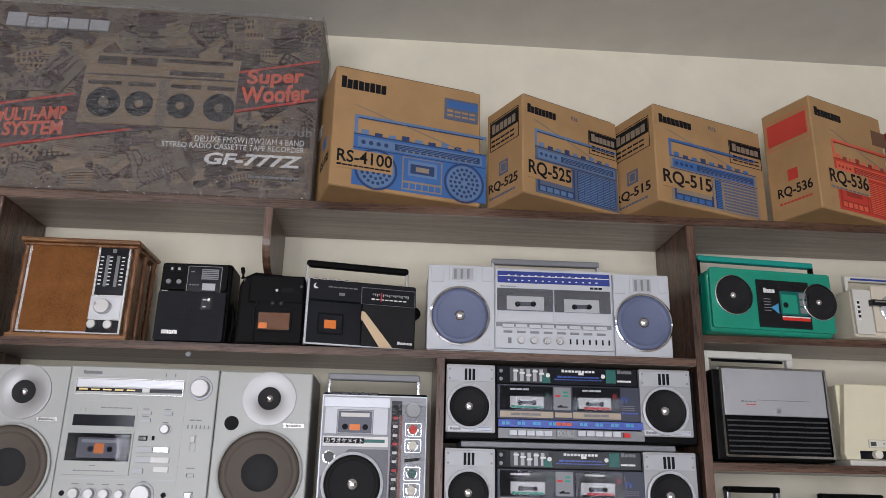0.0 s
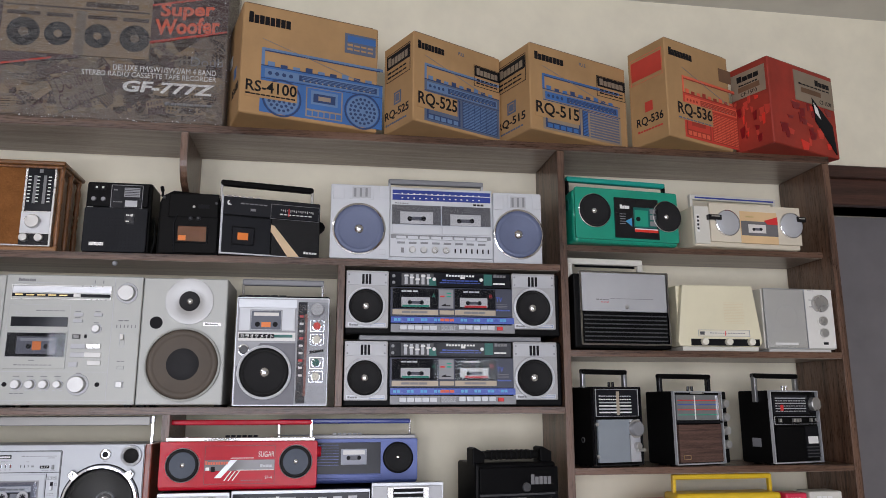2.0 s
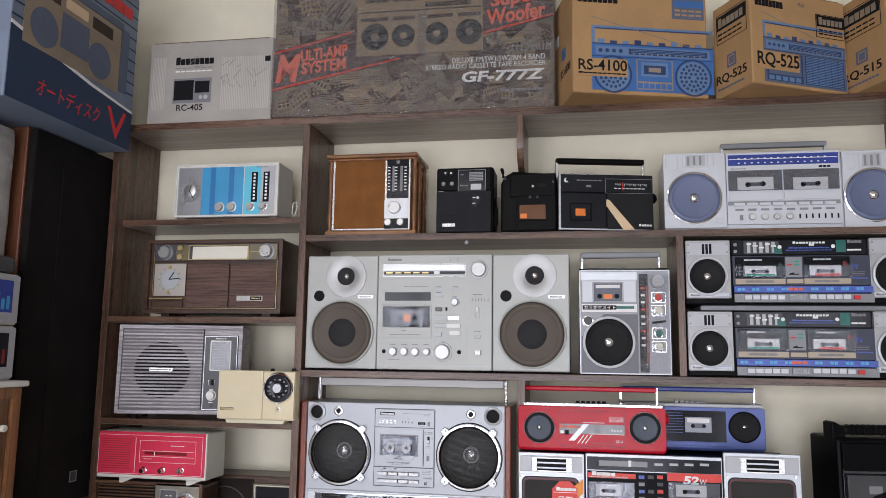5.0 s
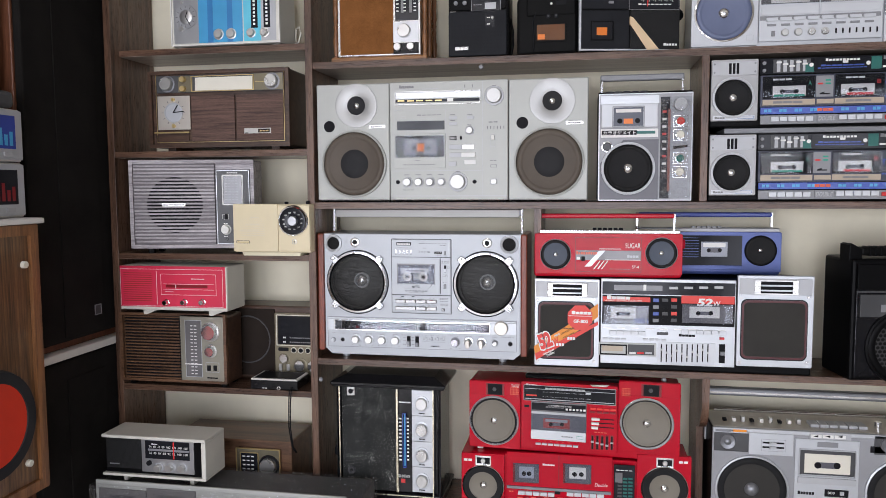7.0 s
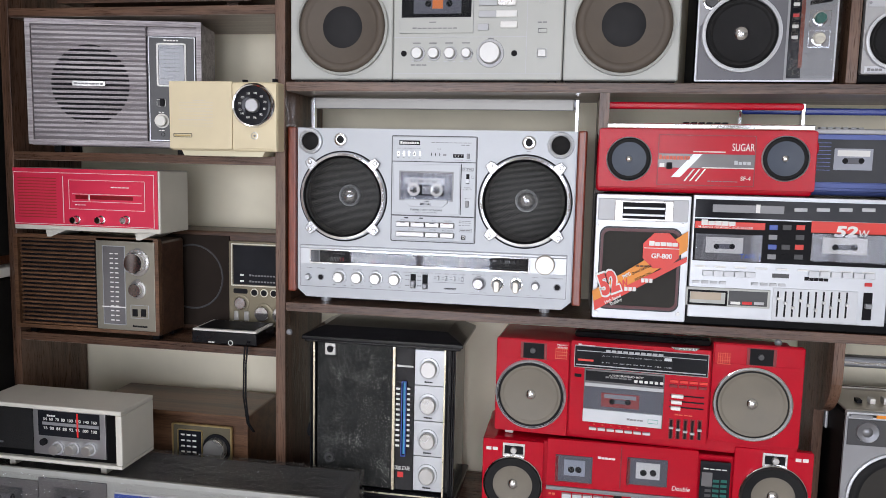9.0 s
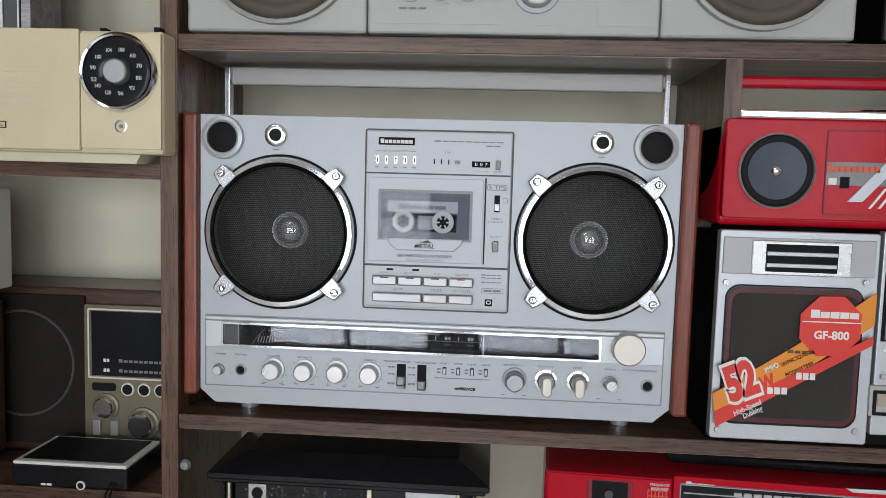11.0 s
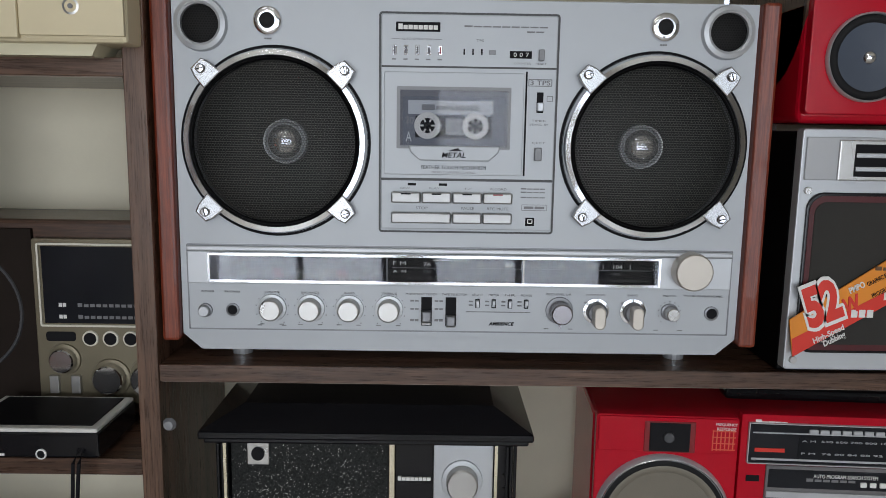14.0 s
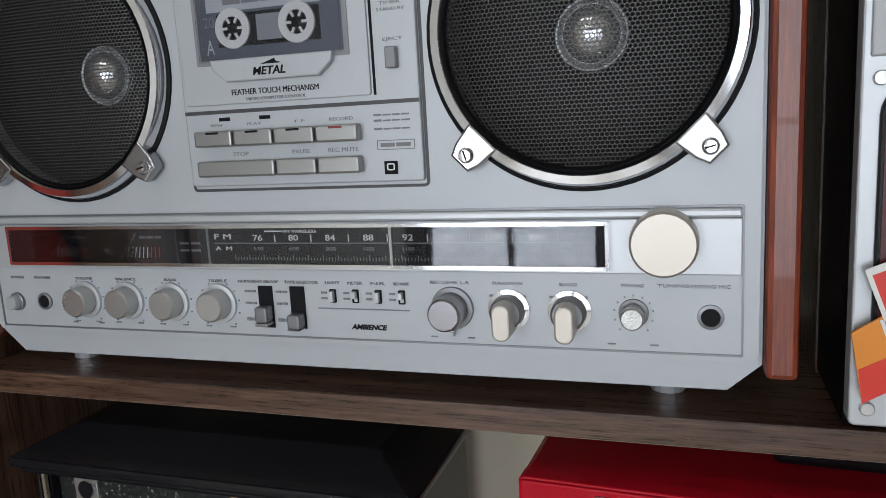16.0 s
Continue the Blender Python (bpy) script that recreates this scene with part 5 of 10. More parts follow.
def big_carton():
    d, _ = carton("stereo_box", "large brown collage-printed stereo carton wrapped in crumpled cling film", (-0.910, -0.008), 0.5, 0.722, 0.185, 0.437, "card_tan", None, (20, -30, 1138, 600))
    rng = random.Random(11)
    collage(d, rng, 620, 22, -28, 1136, 596, ("print_brown", "print_buff", "print_dim", "print_maroon", "print_brown", "print_buff"), 1.2)
    d.plate("print", "print_maroon", [(22, 345), (340, 285), (420, 300), (640, 390), (330, 440), (22, 500)], 0.0060, 0, 0)
    for pts in ([(22, 350), (345, 285), (345, 292), (22, 358)], [(22, 492), (540, 395), (540, 401), (22, 500)]):
        d.plate("print", "print_red", pts, 0.0064, 0, 0)
    d.text("M", "ink_coral", 32, 362, 135, 470, 0.0066, 0.2, bold=0.03), d.text("ULTI-AMP", "ink_coral", 135, 340, 330, 385, 0.0066, 0.1, turn=5, bold=0.03), d.text("SYSTEM", "ink_coral", 138, 388, 326, 435, 0.0066, 0.1, turn=5, bold=0.03)
    d.plate("print", "print_maroon", [(868, 185), (1136, 130), (1136, 268), (868, 320)], 0.0060, 0, 0)
    d.plate("print", "print_red", [(868, 180), (1136, 124), (1136, 131), (868, 187)], 0.0064, 0, 0), d.plate("print", "print_red", [(868, 316), (1136, 260), (1136, 267), (868, 323)], 0.0064, 0, 0)
    d.text("Super", "ink_coral", 896, 165, 1090, 230, 0.0066, 0.1, turn=5, bold=0.03), d.text("Woofer", "ink_coral", 884, 222, 1110, 282, 0.0066, 0.1, turn=6, bold=0.03)
    # the printed recorder
    a = d.box("print", "print_buff", 365, 142, 868, 384, 0.0068, 0, 0)
    d.box("print", "print_brown", 540, 112, 690, 142, 0.0068, 0, 0, a)
    for u0, v0, u1, v1 in ((400, 152, 495, 180), (508, 152, 595, 180), (612, 150, 845, 164), (640, 190, 820, 208), (380, 238, 490, 252), (510, 238, 600, 252), (650, 238, 750, 252), (770, 238, 860, 252), (372, 214, 860, 220)):
        d.box("print", "print_brown", u0, v0, u1, v1, 0.0072, 0, 0, a)
    for u, r, m in ((440, 55, "deck_black"), (555, 46, "deck_black"), (688, 46, "deck_black"), (815, 52, "deck_black")):
        d.disc("print", m, u, 312, r, 0.0072, a), d.disc("print", "print_buff" if 500 < u < 750 else "print_dim", u, 312, r * 0.3, 0.0076, a)
    d.box("print", "print_dim", 612, 225, 645, 384, 0.0073, 0, 0, a)
    d.bars("light_grey", 78, 14, 420, 62, 5, 0.0066, 0.12)
    for pts in ([(205, 225), (280, 120), (362, 190), (290, 292)], [(135, 228), (285, 218), (288, 280), (138, 290)], [(548, 480), (690, 400), (735, 510), (585, 590)]):
        d.plate("print", "print_dim", pts, 0.0062, 0, 0)
    d.text("TAL", "print_maroon", 240, 150, 330, 240, 0.0066, turn=-38, bold=0.04), d.text("APLO", "print_maroon", 150, 235, 270, 275, 0.0066, turn=-4, bold=0.03)
    d.text("Doub", "ink_grey", 1015, 365, 1130, 395, 0.0066), d.text("Double", "print_maroon", 560, 440, 680, 500, 0.0066, turn=28), d.text("Cassette", "print_maroon", 580, 500, 700, 560, 0.0066, turn=28)
    d.text("DELUXE FM/SW1/SW2/AM 4 BAND", "ink_white", 750, 408, 1106, 428, 0.0066), d.text("STEREO RADIO CASSETTE TAPE RECORDER", "ink_white", 646, 432, 1108, 450, 0.0066)
    d.text("GF-777Z", "ink_white", 788, 462, 1104, 502, 0.0066, 0.15, bold=0.03), d.bars("ink_grey", 935, 530, 1100, 540, 8, 0.0066)
    # film pulled round the box, with ridges
    bm = cuboid(-0.0045, -0.0105, -0.0002, d.w + 0.0045, 0.190, d.h + 0.006, 0.006)
    bmesh.ops.subdivide_edges(bm, edges=bm.edges[:], cuts=14, use_grid_fill=True)
    for v in bm.verts:
        k = noise.fractal(Vector((v.co.x * 18, v.co.y * 18, v.co.z * 45)), 0.8, 2.0, 5)
        v.co.y -= 0.0018 * k if v.co.y < 0 else 0.0
    part("cling_film", bm, "cling_film", d.ob, "crumpled glossy cling film", True)
    # grey carton beside it
    d, _ = carton("radio_box", "grey cardboard radio carton with pen scribbles", (-1.272, 0.004), 0.5, 0.352, 0.15, 0.226, "card_grey", None, (425, 315, 955, 650))
    d.bars("ink_black", 540, 378, 705, 410, 8, 0.0008, 0.16)
    for u0, u1, n in ((440, 500, 9), (740, 945, 28)):
        for k in range(n):
            d.box("print", "print_pale", u0 + (u1 - u0) * k / n, 375 if n < 10 else 387, u0 + (u1 - u0) * (k + 0.55) / n, 592 if n < 10 else 602, 0.0005, 0, 0)
    a = d.box("print", "ink_grey", 533, 467, 698, 568, 0.0007, 0, 0)
    d.box("print", "ink_black", 538, 475, 622, 556, 0.0010, 0, 0, a), d.box("print", "ink_black", 628, 480, 690, 528, 0.0010, 0, 0, a)
    d.disc("print", "light_grey", 655, 546, 8, 0.0011, a), d.disc("print", "light_grey", 676, 546, 9, 0.0011, a)
    d.text("RC-405", "ink_black", 552, 574, 665, 600, 0.0008, bold=0.01), d.bars("ink_grey", 540, 422, 705, 426, 6), d.bars("ink_white", 540, 434, 700, 440, 7)
    d.box("print", "ink_black", 922, 390, 944, 412, 0.0009, 0, 0)
    rng = random.Random(3)
    for k in range(16):
        u, v = rng.choice(((610, 440), (860, 460), (780, 450))), 0
        p0 = (u[0] + rng.uniform(-50, 50), u[1] + rng.uniform(-30, 40))
        p1 = (p0[0] + rng.uniform(-50, 50), p0[1] + rng.uniform(-40, 40))
        n = Vector((p1[1] - p0[1], p0[0] - p1[0])).normalized() * 0.9
        d.plate("pen_stroke", "ink_grey", [(p0[0] + n.x, p0[1] + n.y), (p1[0] + n.x, p1[1] + n.y), (p1[0] - n.x, p1[1] - n.y), (p0[0] - n.x, p0[1] - n.y)], 0.0009, 0, 0)


big_carton()


# ---- upper shelf of the middle bay ----
def wooden_table_radio():
    d = device("wooden_radio", "brown wooden table radio with cork-coloured grille and turned columns", (-0.752, 0.03, 1.832), (150, 60, 475, 398), 0.208, 0.198)
    part("body", cuboid(0.004, 0.004, 0, 0.204, 0.125, 0.192, 0.002), "turned_oak", d.ob)
    part("top", cuboid(-0.016, -0.014, 0.192, 0.224, 0.135, 0.202, 0.004), "oak_veneer", d.ob), part("top_edge", cuboid(-0.010, -0.008, 0.186, 0.218, 0.130, 0.1918, 0.003), "turned_oak", d.ob)
    part("base", cuboid(-0.014, -0.012, -0.008, 0.222, 0.132, 0.004, 0.003), "oak_veneer", d.ob)
    d.round_box("front_panel", "knob_silver", 152, 72, 468, 385, 0.001, 0.0012, 0.004), d.box("grille", "cork_cloth", 160, 80, 366, 380, 0.0022, 0.001, 0.0003)
    p = d.box("dial", "dial_black", 374, 76, 462, 250, 0.0026, 0.001, 0.0003)
    d.box("dial_strip", "ink_grey", 396, 108, 406, 220, 0.003, 0, 0, p), d.box("dial_strip", "ink_grey", 428, 108, 438, 220, 0.003, 0, 0, p), d.box("maker_mark", "ink_grey", 412, 84, 424, 98, 0.003, 0, 0, p)
    for k in range(8):
        for u in (384, 412, 450):
            d.bars("ink_white", u - 6, 112 + 14 * k, u + 6, 116 + 14 * k, 1, 0.003, parent=p)
    d.box("knob_plate", "brushed", 366, 254, 462, 335, 0.0026, 0.001, 0.0003), d.box("switch_plate", "black_gloss", 366, 338, 462, 382, 0.0026, 0.001, 0.0003)
    d.knob(408, 292, 24, 0.014, "knob_silver", "tuning_knob"), d.knob(383, 355, 14, 0.011), d.knob(433, 355, 14, 0.011)
    prof = [(0, 0.006), (8, 0.0065), (10, 0.004), (20, 0.0055), (45, 0.0070), (70, 0.0045), (80, 0.0060), (86, 0.0040), (95, 0.0062), (101, 0.0040), (110, 0.0066), (135, 0.0050), (160, 0.0068), (175, 0.0042), (184, 0.0065), (192, 0.006)]
    for x, y in ((0.214, 0.004), (0.214, 0.060), (0.214, 0.118), (-0.006, 0.004)):
        bm = lathe(0, 0, [(0, 0)] + [(r, -zz / 1000) for zz, r in prof] + [(0, -0.192)], 16)
        bmesh.ops.rotate(bm, cent=(0, 0, 0), matrix=Matrix.Rotation(radians(-90), 3, "X"), verts=bm.verts)
        part("column", bm, "turned_oak", d.ob, "", True).location = (x, y, 0)


def dark_portable():
    d = device("portable_radio", "black portable multiband radio with square-hole grille", (-0.480, 0.02, 1.826), (572, 128, 835, 405), 0.143, 0.166)
    part("body", cuboid(0, 0.004, 0, 0.143, 0.09, 0.166, 0.006), "black_leather", d.ob)
    d.round_box("lower_panel", "deck_black", 576, 232, 826, 402, 0.005, 0.006, 0.006, 0.002), d.round_box("upper_panel", "black_plastic", 582, 136, 822, 226, 0.005, 0.003, 0.006, 0.001)
    hole = mesh_of(cuboid(-0.0017, -0.0004, -0.0017, 0.0017, 0.0002, 0.0017), "grille_hole")
    for i in range(15):
        for j in range(9):
            u, v = 604 + 14.2 * i, 274 + 14 * j
            if u > 725 and v < 305:
                continue
            x, z = d.at(u, v)
            part("grille_hole", hole, "ink_black", d.ob).location = (x, -0.006, z)
    for u, v in ((616, 155), (642, 155)):
        d.box("button", "ink_black", u - 10, v - 12, u + 10, v + 10, 0.0055, 0, 0.0004), d.box("button", "knob_silver", u - 4, v - 4, u + 4, v + 4, 0.0075, 0, 0.0004)
    for u in (608, 646):
        d.knob(u, 200, 9, 0.008, "mid_grey")
    p = d.rim("dial_frame", "mid_grey", 674, 142, 800, 240, 0.0012, 0.0045, 0, 0.002)
    d.box("dial", "dial_black", 678, 146, 796, 236, 0.0036, 0, 0, p), d.box("dial_scale", "mid_grey", 726, 152, 788, 188, 0.004, 0, 0, p), d.box("dial_scale", "light_grey", 732, 202, 780, 226, 0.004, 0, 0, p)
    for k in range(5):
        d.box("scale_line", "ink_black", 728, 156 + 6.5 * k, 786, 158 + 6.5 * k, 0.0042, 0, 0, p)
    d.bars("ink_grey", 684, 206, 722, 210, 4, 0.004), d.bars("ink_grey", 684, 160, 700, 164, 2, 0.004)
    d.box("switch_plate", "dial_black", 735, 252, 776, 296, 0.0070, 0, 0.0004), d.knob(766, 262, 6, 0.012, "knob_silver"), d.bars("ink_white", 742, 258, 756, 262, 2, 0.0074), d.bars("ink_white", 742, 282, 756, 286, 2, 0.0074)
    d.box("maker_plate", "knob_silver", 605, 366, 662, 379, 0.0068, 0, 0.0002), d.box("clip", "knob_silver", 583, 230, 608, 250, 0.004, 0, 0.0004)
    part("strap", tube([(0.143, 0.03, 0.09), (0.149, 0.028, 0.06), (0.150, 0.024, 0.03), (0.146, 0.02, 0.006)], 0.0028), "black_leather", d.ob)


def cased_recorder():
    d = device("cassette_recorder", "cassette recorder in a worn black leather case", (-0.318, 0.01, 1.825), (845, 140, 1095, 405), 0.136, 0.155)
    bm = slab([(0.0, 0.0), (0.136, 0.0), (0.136, 0.128), (0.128, 0.142), (0.030, 0.150), (0.008, 0.138), (0.0, 0.120)], 0.0, 0.085, 0.006)
    part("case", bm, "black_leather", d.ob), part("case_flap", cuboid(0.022, -0.006, 0.085, 0.132, 0.001, 0.142, 0.004), "black_leather", d.ob)
    d.round_box("front_flap", "black_leather", 912, 240, 1088, 398, 0.006, 0.004, 0.001, 0.0015)
    d.rim("window_frame", "black_plastic", 922, 288, 1050, 360, 0.0035, 0.007, 0, 0.003), d.round_box("window", "amber_window", 928, 294, 1044, 354, 0.002, 0.0052, 0)
    d.box("tape_print", "orange", 932, 330, 962, 350, 0.0055, 0, 0), d.box("case_slot", "ink_black", 1006, 206, 1050, 222, 0.0066, 0, 0.0004)
    part("case_seam", tube([(0.040, -0.0075, 0.004), (0.036, -0.0075, 0.070), (0.043, -0.0075, 0.092)], 0.0011), "deck_black", d.ob), part("case_corner", tube([(0.006, 0.004, 0.136), (0.004, 0.008, 0.150), (0.001, 0.014, 0.159)], 0.0042), "black_leather", d.ob)
    for u, v in ((988, 216), (1078, 200), (866, 182)):
        d.knob(u, v, 5.5, 0.0075, "knob_silver" if u == 988 else "dark_grey", "snap", 0.0)
    for u in (976, 1008):
        d.disc("stud_plate", "deck_black", u, 262, 9, 0.0066), d.knob(u, 262, 4.5, 0.0085, "dark_grey", "stud", 0.0)


def slanted_recorder():
    d = device("cassette_recorder", "black cassette radio with silver edge and cream paper strip", (-0.176, -0.012, 1.826), (1138, 155, 1482, 395), 0.225, 0.136, 12)
    part("body", cuboid(0, 0.003, 0, 0.225, 0.075, 0.136, 0.004), "black_plastic", d.ob), part("edge_trim", cuboid(-0.002, -0.001, 0.0, 0.003, 0.012, 0.137, 0.001), "silver_bright", d.ob)
    part("bottom_trim", cuboid(0, -0.002, 0.0, 0.225, 0.004, 0.004, 0.001), "silver_bright", d.ob)
    d.box("upper_panel", "dial_black", 1142, 162, 1478, 234, 0.002, 0.003, 0.0006), d.box("deck", "deck_black", 1142, 240, 1306, 388, 0.002, 0.003, 0.0008), d.box("grille", "mesh_fine", 1310, 240, 1478, 390, 0.0025, 0.003, 0.0006)
    p = d.rim("deck_window", "black_plastic", 1174, 282, 1252, 356, 0.002, 0.004, 0, 0.002)
    d.box("tape_window", "dial_black", 1178, 288, 1248, 350, 0.003, 0, 0, p), d.box("tape_label", "orange", 1194, 306, 1230, 336, 0.0036, 0, 0.0002, p)
    s = d.rim("scale_frame", "ink_grey", 1304, 176, 1476, 238, 0.0008, 0.0028, 0, 0.001)
    for k in range(18):
        d.box("scale_mark", "ink_white", 1340 + 6.6 * k, 196, 1342 + 6.6 * k, 200 + (k % 3) * 3, 0.0026, 0, 0, s)
    d.bars("ink_white", 1336, 214, 1452, 219, 8, 0.0026, 0.4, parent=s), d.box("pointer", "needle_red", 1366, 190, 1369, 225, 0.0028, 0, 0, s)
    d.plate("crescent", "ink_white", [(1156, 178), (1163, 174), (1159, 185), (1170, 194), (1158, 195), (1153, 187)], 0.0024, 0, 0), d.box("lamp", "ink_grey", 1234, 204, 1252, 214, 0.0026, 0, 0.0002), d.bars("ink_grey", 1200, 182, 1294, 187, 6, 0.0024)
    d.plate("paper_strip", "tape_cream", [(1308, 264), (1318, 268), (1408, 390), (1368, 393), (1306, 290)], 0.004, 0.003, 0), d.bars("ink_white", 1424, 366, 1472, 376, 5, 0.003)
    d.row("key", "knob_silver", 1160, 156, 5, 24, 18, 8, -0.004, 0.020)
    part("handle", cuboid(-0.004, 0.022, 0.166, 0.212, 0.040, 0.180, 0.005), "black_leather", d.ob, "black padded carrying handle")
    for x in (-0.004, 0.206):
        part("handle_arm", cuboid(x, 0.026, 0.120, x + 0.006, 0.036, 0.174, 0.001), "chrome", d.ob)
    part("strap_lug", lathe(0.228, 0.085, [(0, -0.004), (0.014, 0.0), (0.014, 0.02)], 20), "black_plastic", d.ob).location = (0, 0.03, 0)


def white_twin():
    d = device("boombox", "white double-cassette boombox with blue speakers and dial", (0.068, 0.034, 1.826), (30, 80, 1168, 478), 0.514, 0.180, lean_v=0.035, category="boombox")
    part("body", cuboid(0, 0.003, 0, 0.514, 0.12, 0.172, 0.004), "silver_bright", d.ob)
    for a, b in ((28, 338), (900, 1168)):
        d.round_box("speaker_box", "white_metal", a, 74 if a < 100 else 116, b, 472 if a < 100 else 510, 0.003, 0.004, 0.006, 0.001)
    for c, v in ((178, 314), (1038, 347)):
        d.speaker(c, v, 140, "chrome", 0.08, "blue_cone", "chrome", 0.20, "blue_cone")
    for a, b in ((40, 100), (126, 252), (280, 336), (902, 958), (980, 1095), (1120, 1166)):
        m = "white_metal"
        q = d.box("tweeter" if b - a > 100 else "corner_block", m, a, 80 if a < 400 else 130, b, 152 if a < 400 else 208, 0.0055, 0, 0.0008)
        if b - a > 100:
            d.box("tweeter_horn", "light_grey", a + 14, 86 if a < 400 else 136, b - 14, 146 if a < 400 else 202, 0.0060, 0, 0.0005, q), [d.box("horn_slot", "mid_grey", a + 22 + 30 * j, 92 if a < 400 else 142, a + 34 + 30 * j, 140 if a < 400 else 196, 0.0064, 0, 0.0003, q) for j in range(3)]
    d.box("front_panel", "white_metal", 342, 94, 892, 472, 0.004, 0.004, 0.001)
    p = d.box("dial", "blue_dial", 352, 108, 884, 164, 0.0056, 0, 0.0006)
    d.box("scale_line", "ink_white", 356, 130, 880, 133, 0.006, 0, 0, p)
    for k in range(14):
        d.bars("ink_white", 400 + 32 * k, 118 + k * 1.1, 412 + 32 * k, 123 + k * 1.1, 1, 0.006, parent=p), d.bars("ink_white", 400 + 32 * k, 142 + k * 1.1, 412 + 32 * k, 147 + k * 1.1, 1, 0.006, parent=p)
    d.bars("ink_grey", 366, 170, 440, 176, 6, 0.0046), d.bars("ink_black", 790, 180, 850, 190, 3, 0.005)
    w = d.box("deck_window", "deck_grey", 350, 190, 884, 296, 0.0048, 0, 0.0004)
    d.box("deck_divider", "white_metal", 612, 190, 618, 350, 0.0062, 0, 0)
    d.cassette(395, 222, 570, 288, "cassette", None, 0.0054), d.cassette(664, 238, 830, 300, "cassette", None, 0.0054)
    x0, z0, x1, z1 = d.rect(352, 192, 884, 300)
    part("window_pane", cuboid(x0, -0.0078, z0, x1, -0.0073, z1), "deck_pane", w)
    d.box("deck_door", "white_metal", 352, 302, 610, 344, 0.0060, 0, 0.0008), d.box("deck_door", "white_metal", 620, 310, 880, 350, 0.0060, 0, 0.0008)
    d.box("key_strip", "mid_grey", 345, 352, 884, 372, 0.0046, 0, 0.0003), d.row("tape_key", "white_metal", 400, 362, 8, 62, 52, 16, 0.009)
    d.row("switch", "mid_grey", 400, 388, 8, 62, 40, 10, 0.0062)
    for k in range(4):
        d.knob(460 + 60 * k, 428 + 2 * k, 17, 0.011, "knob_silver", base=0.004)
    d.row("slider", "ink_black", 690, 436, 7, 30, 7, 24, 0.0055)
    d.hole(365, 440, 10, "ink_black"), d.hole(918, 470, 9, "ink_black"), d.box("switch", "ink_grey", 400, 416, 416, 442, 0.006, 0, 0.0003), d.rim("badge", "light_grey", 284, 426, 318, 452, 0.0008, 0.0048, 0, 0.001)
    d.handle("mid_grey", 338, 6, 868, 118, 0.05, 0.013, 0.016, "silver_bright", 0.006, "grey carrying handle with bright ends")


paint("white_metal", (0.58, 0.60, 0.63), 0.38, 0.12, 0.04, 1200, 0.1)
wooden_table_radio(), dark_portable(), cased_recorder(), slanted_recorder(), white_twin()


# ---- second shelf of the middle bay ----
def hifi_speaker(x, w, sheet, label):
    d = device("hifi_speaker", label, (x, 0.012, 1.4935), sheet, w, 0.278, category="loudspeaker", group="silver hi-fi set")
    u0, v0, u1, v1 = sheet
    part("cabinet", cuboid(0, 0.010, 0, w, 0.160, 0.278, 0.003), "technic_side", d.ob)
    part("baffle", cuboid(0.0, 0.0, 0.0, w, 0.0098, 0.278, 0.003), "technic_silver", d.ob)
    d.feet("black_plastic", h=0.0045, depth=0.13)
    du, dv = u1 - u0, v1 - v0
    f = lambda a, b: (u0 + a * du, v0 + b * dv)
    cx, cz = d.at(*f(0.55, 0.185))
    r = d.size(0.285 * du)
    t = part("tweeter_horn", lathe(cx, cz, [(r * 0.40, -0.0003), (r * 0.42, -0.0008), (r * 0.7, -0.0018), (r * 0.97, -0.0030), (r, -0.0028), (r * 1.01, 0.001)], 56), "cone_silver", d.ob, "spun silver tweeter horn", True)
    part("tweeter", lathe(cx, cz, [(0, -0.0004), (r * 0.2, -0.0005), (r * 0.38, -0.0026), (r * 0.43, -0.0012)], 40), "dust_cap", t, "", True)
    part("tweeter_dome", lathe(cx, cz, [(0, -0.004), (r * 0.09, -0.003), (r * 0.14, -0.0003)], 20), "chrome", t, "", True)
    d.disc("port", "ink_black", *f(0.175, 0.36), 0.075 * du, 0.0008)
    q = d.box("maker_plate", "knob_silver", *f(0.72, 0.352), *f(0.94, 0.382), 0.0012, 0, 0.0003)
    d.bars("ink_grey", *f(0.75, 0.360), *f(0.91, 0.374), 6, 0.0015, 0.3, parent=q)
    d.speaker(*f(0.515, 0.685), 0.445 * du, "technic_silver", 0.06, "cone_brown", None, 0.47, "cone_brown", 0.35, 0.007, base=0.0)
    x0, z0 = d.at(*f(0.515, 0.685))
    rr = d.size(0.445 * du)
    part("dust_cap", lathe(x0, z0, [(0, -0.0052), (rr * 0.25, -0.0046), (rr * 0.38, -0.0026), (rr * 0.44, -0.0004)], 40), "dust_cap", d.ob, "matt black domed cap", True)


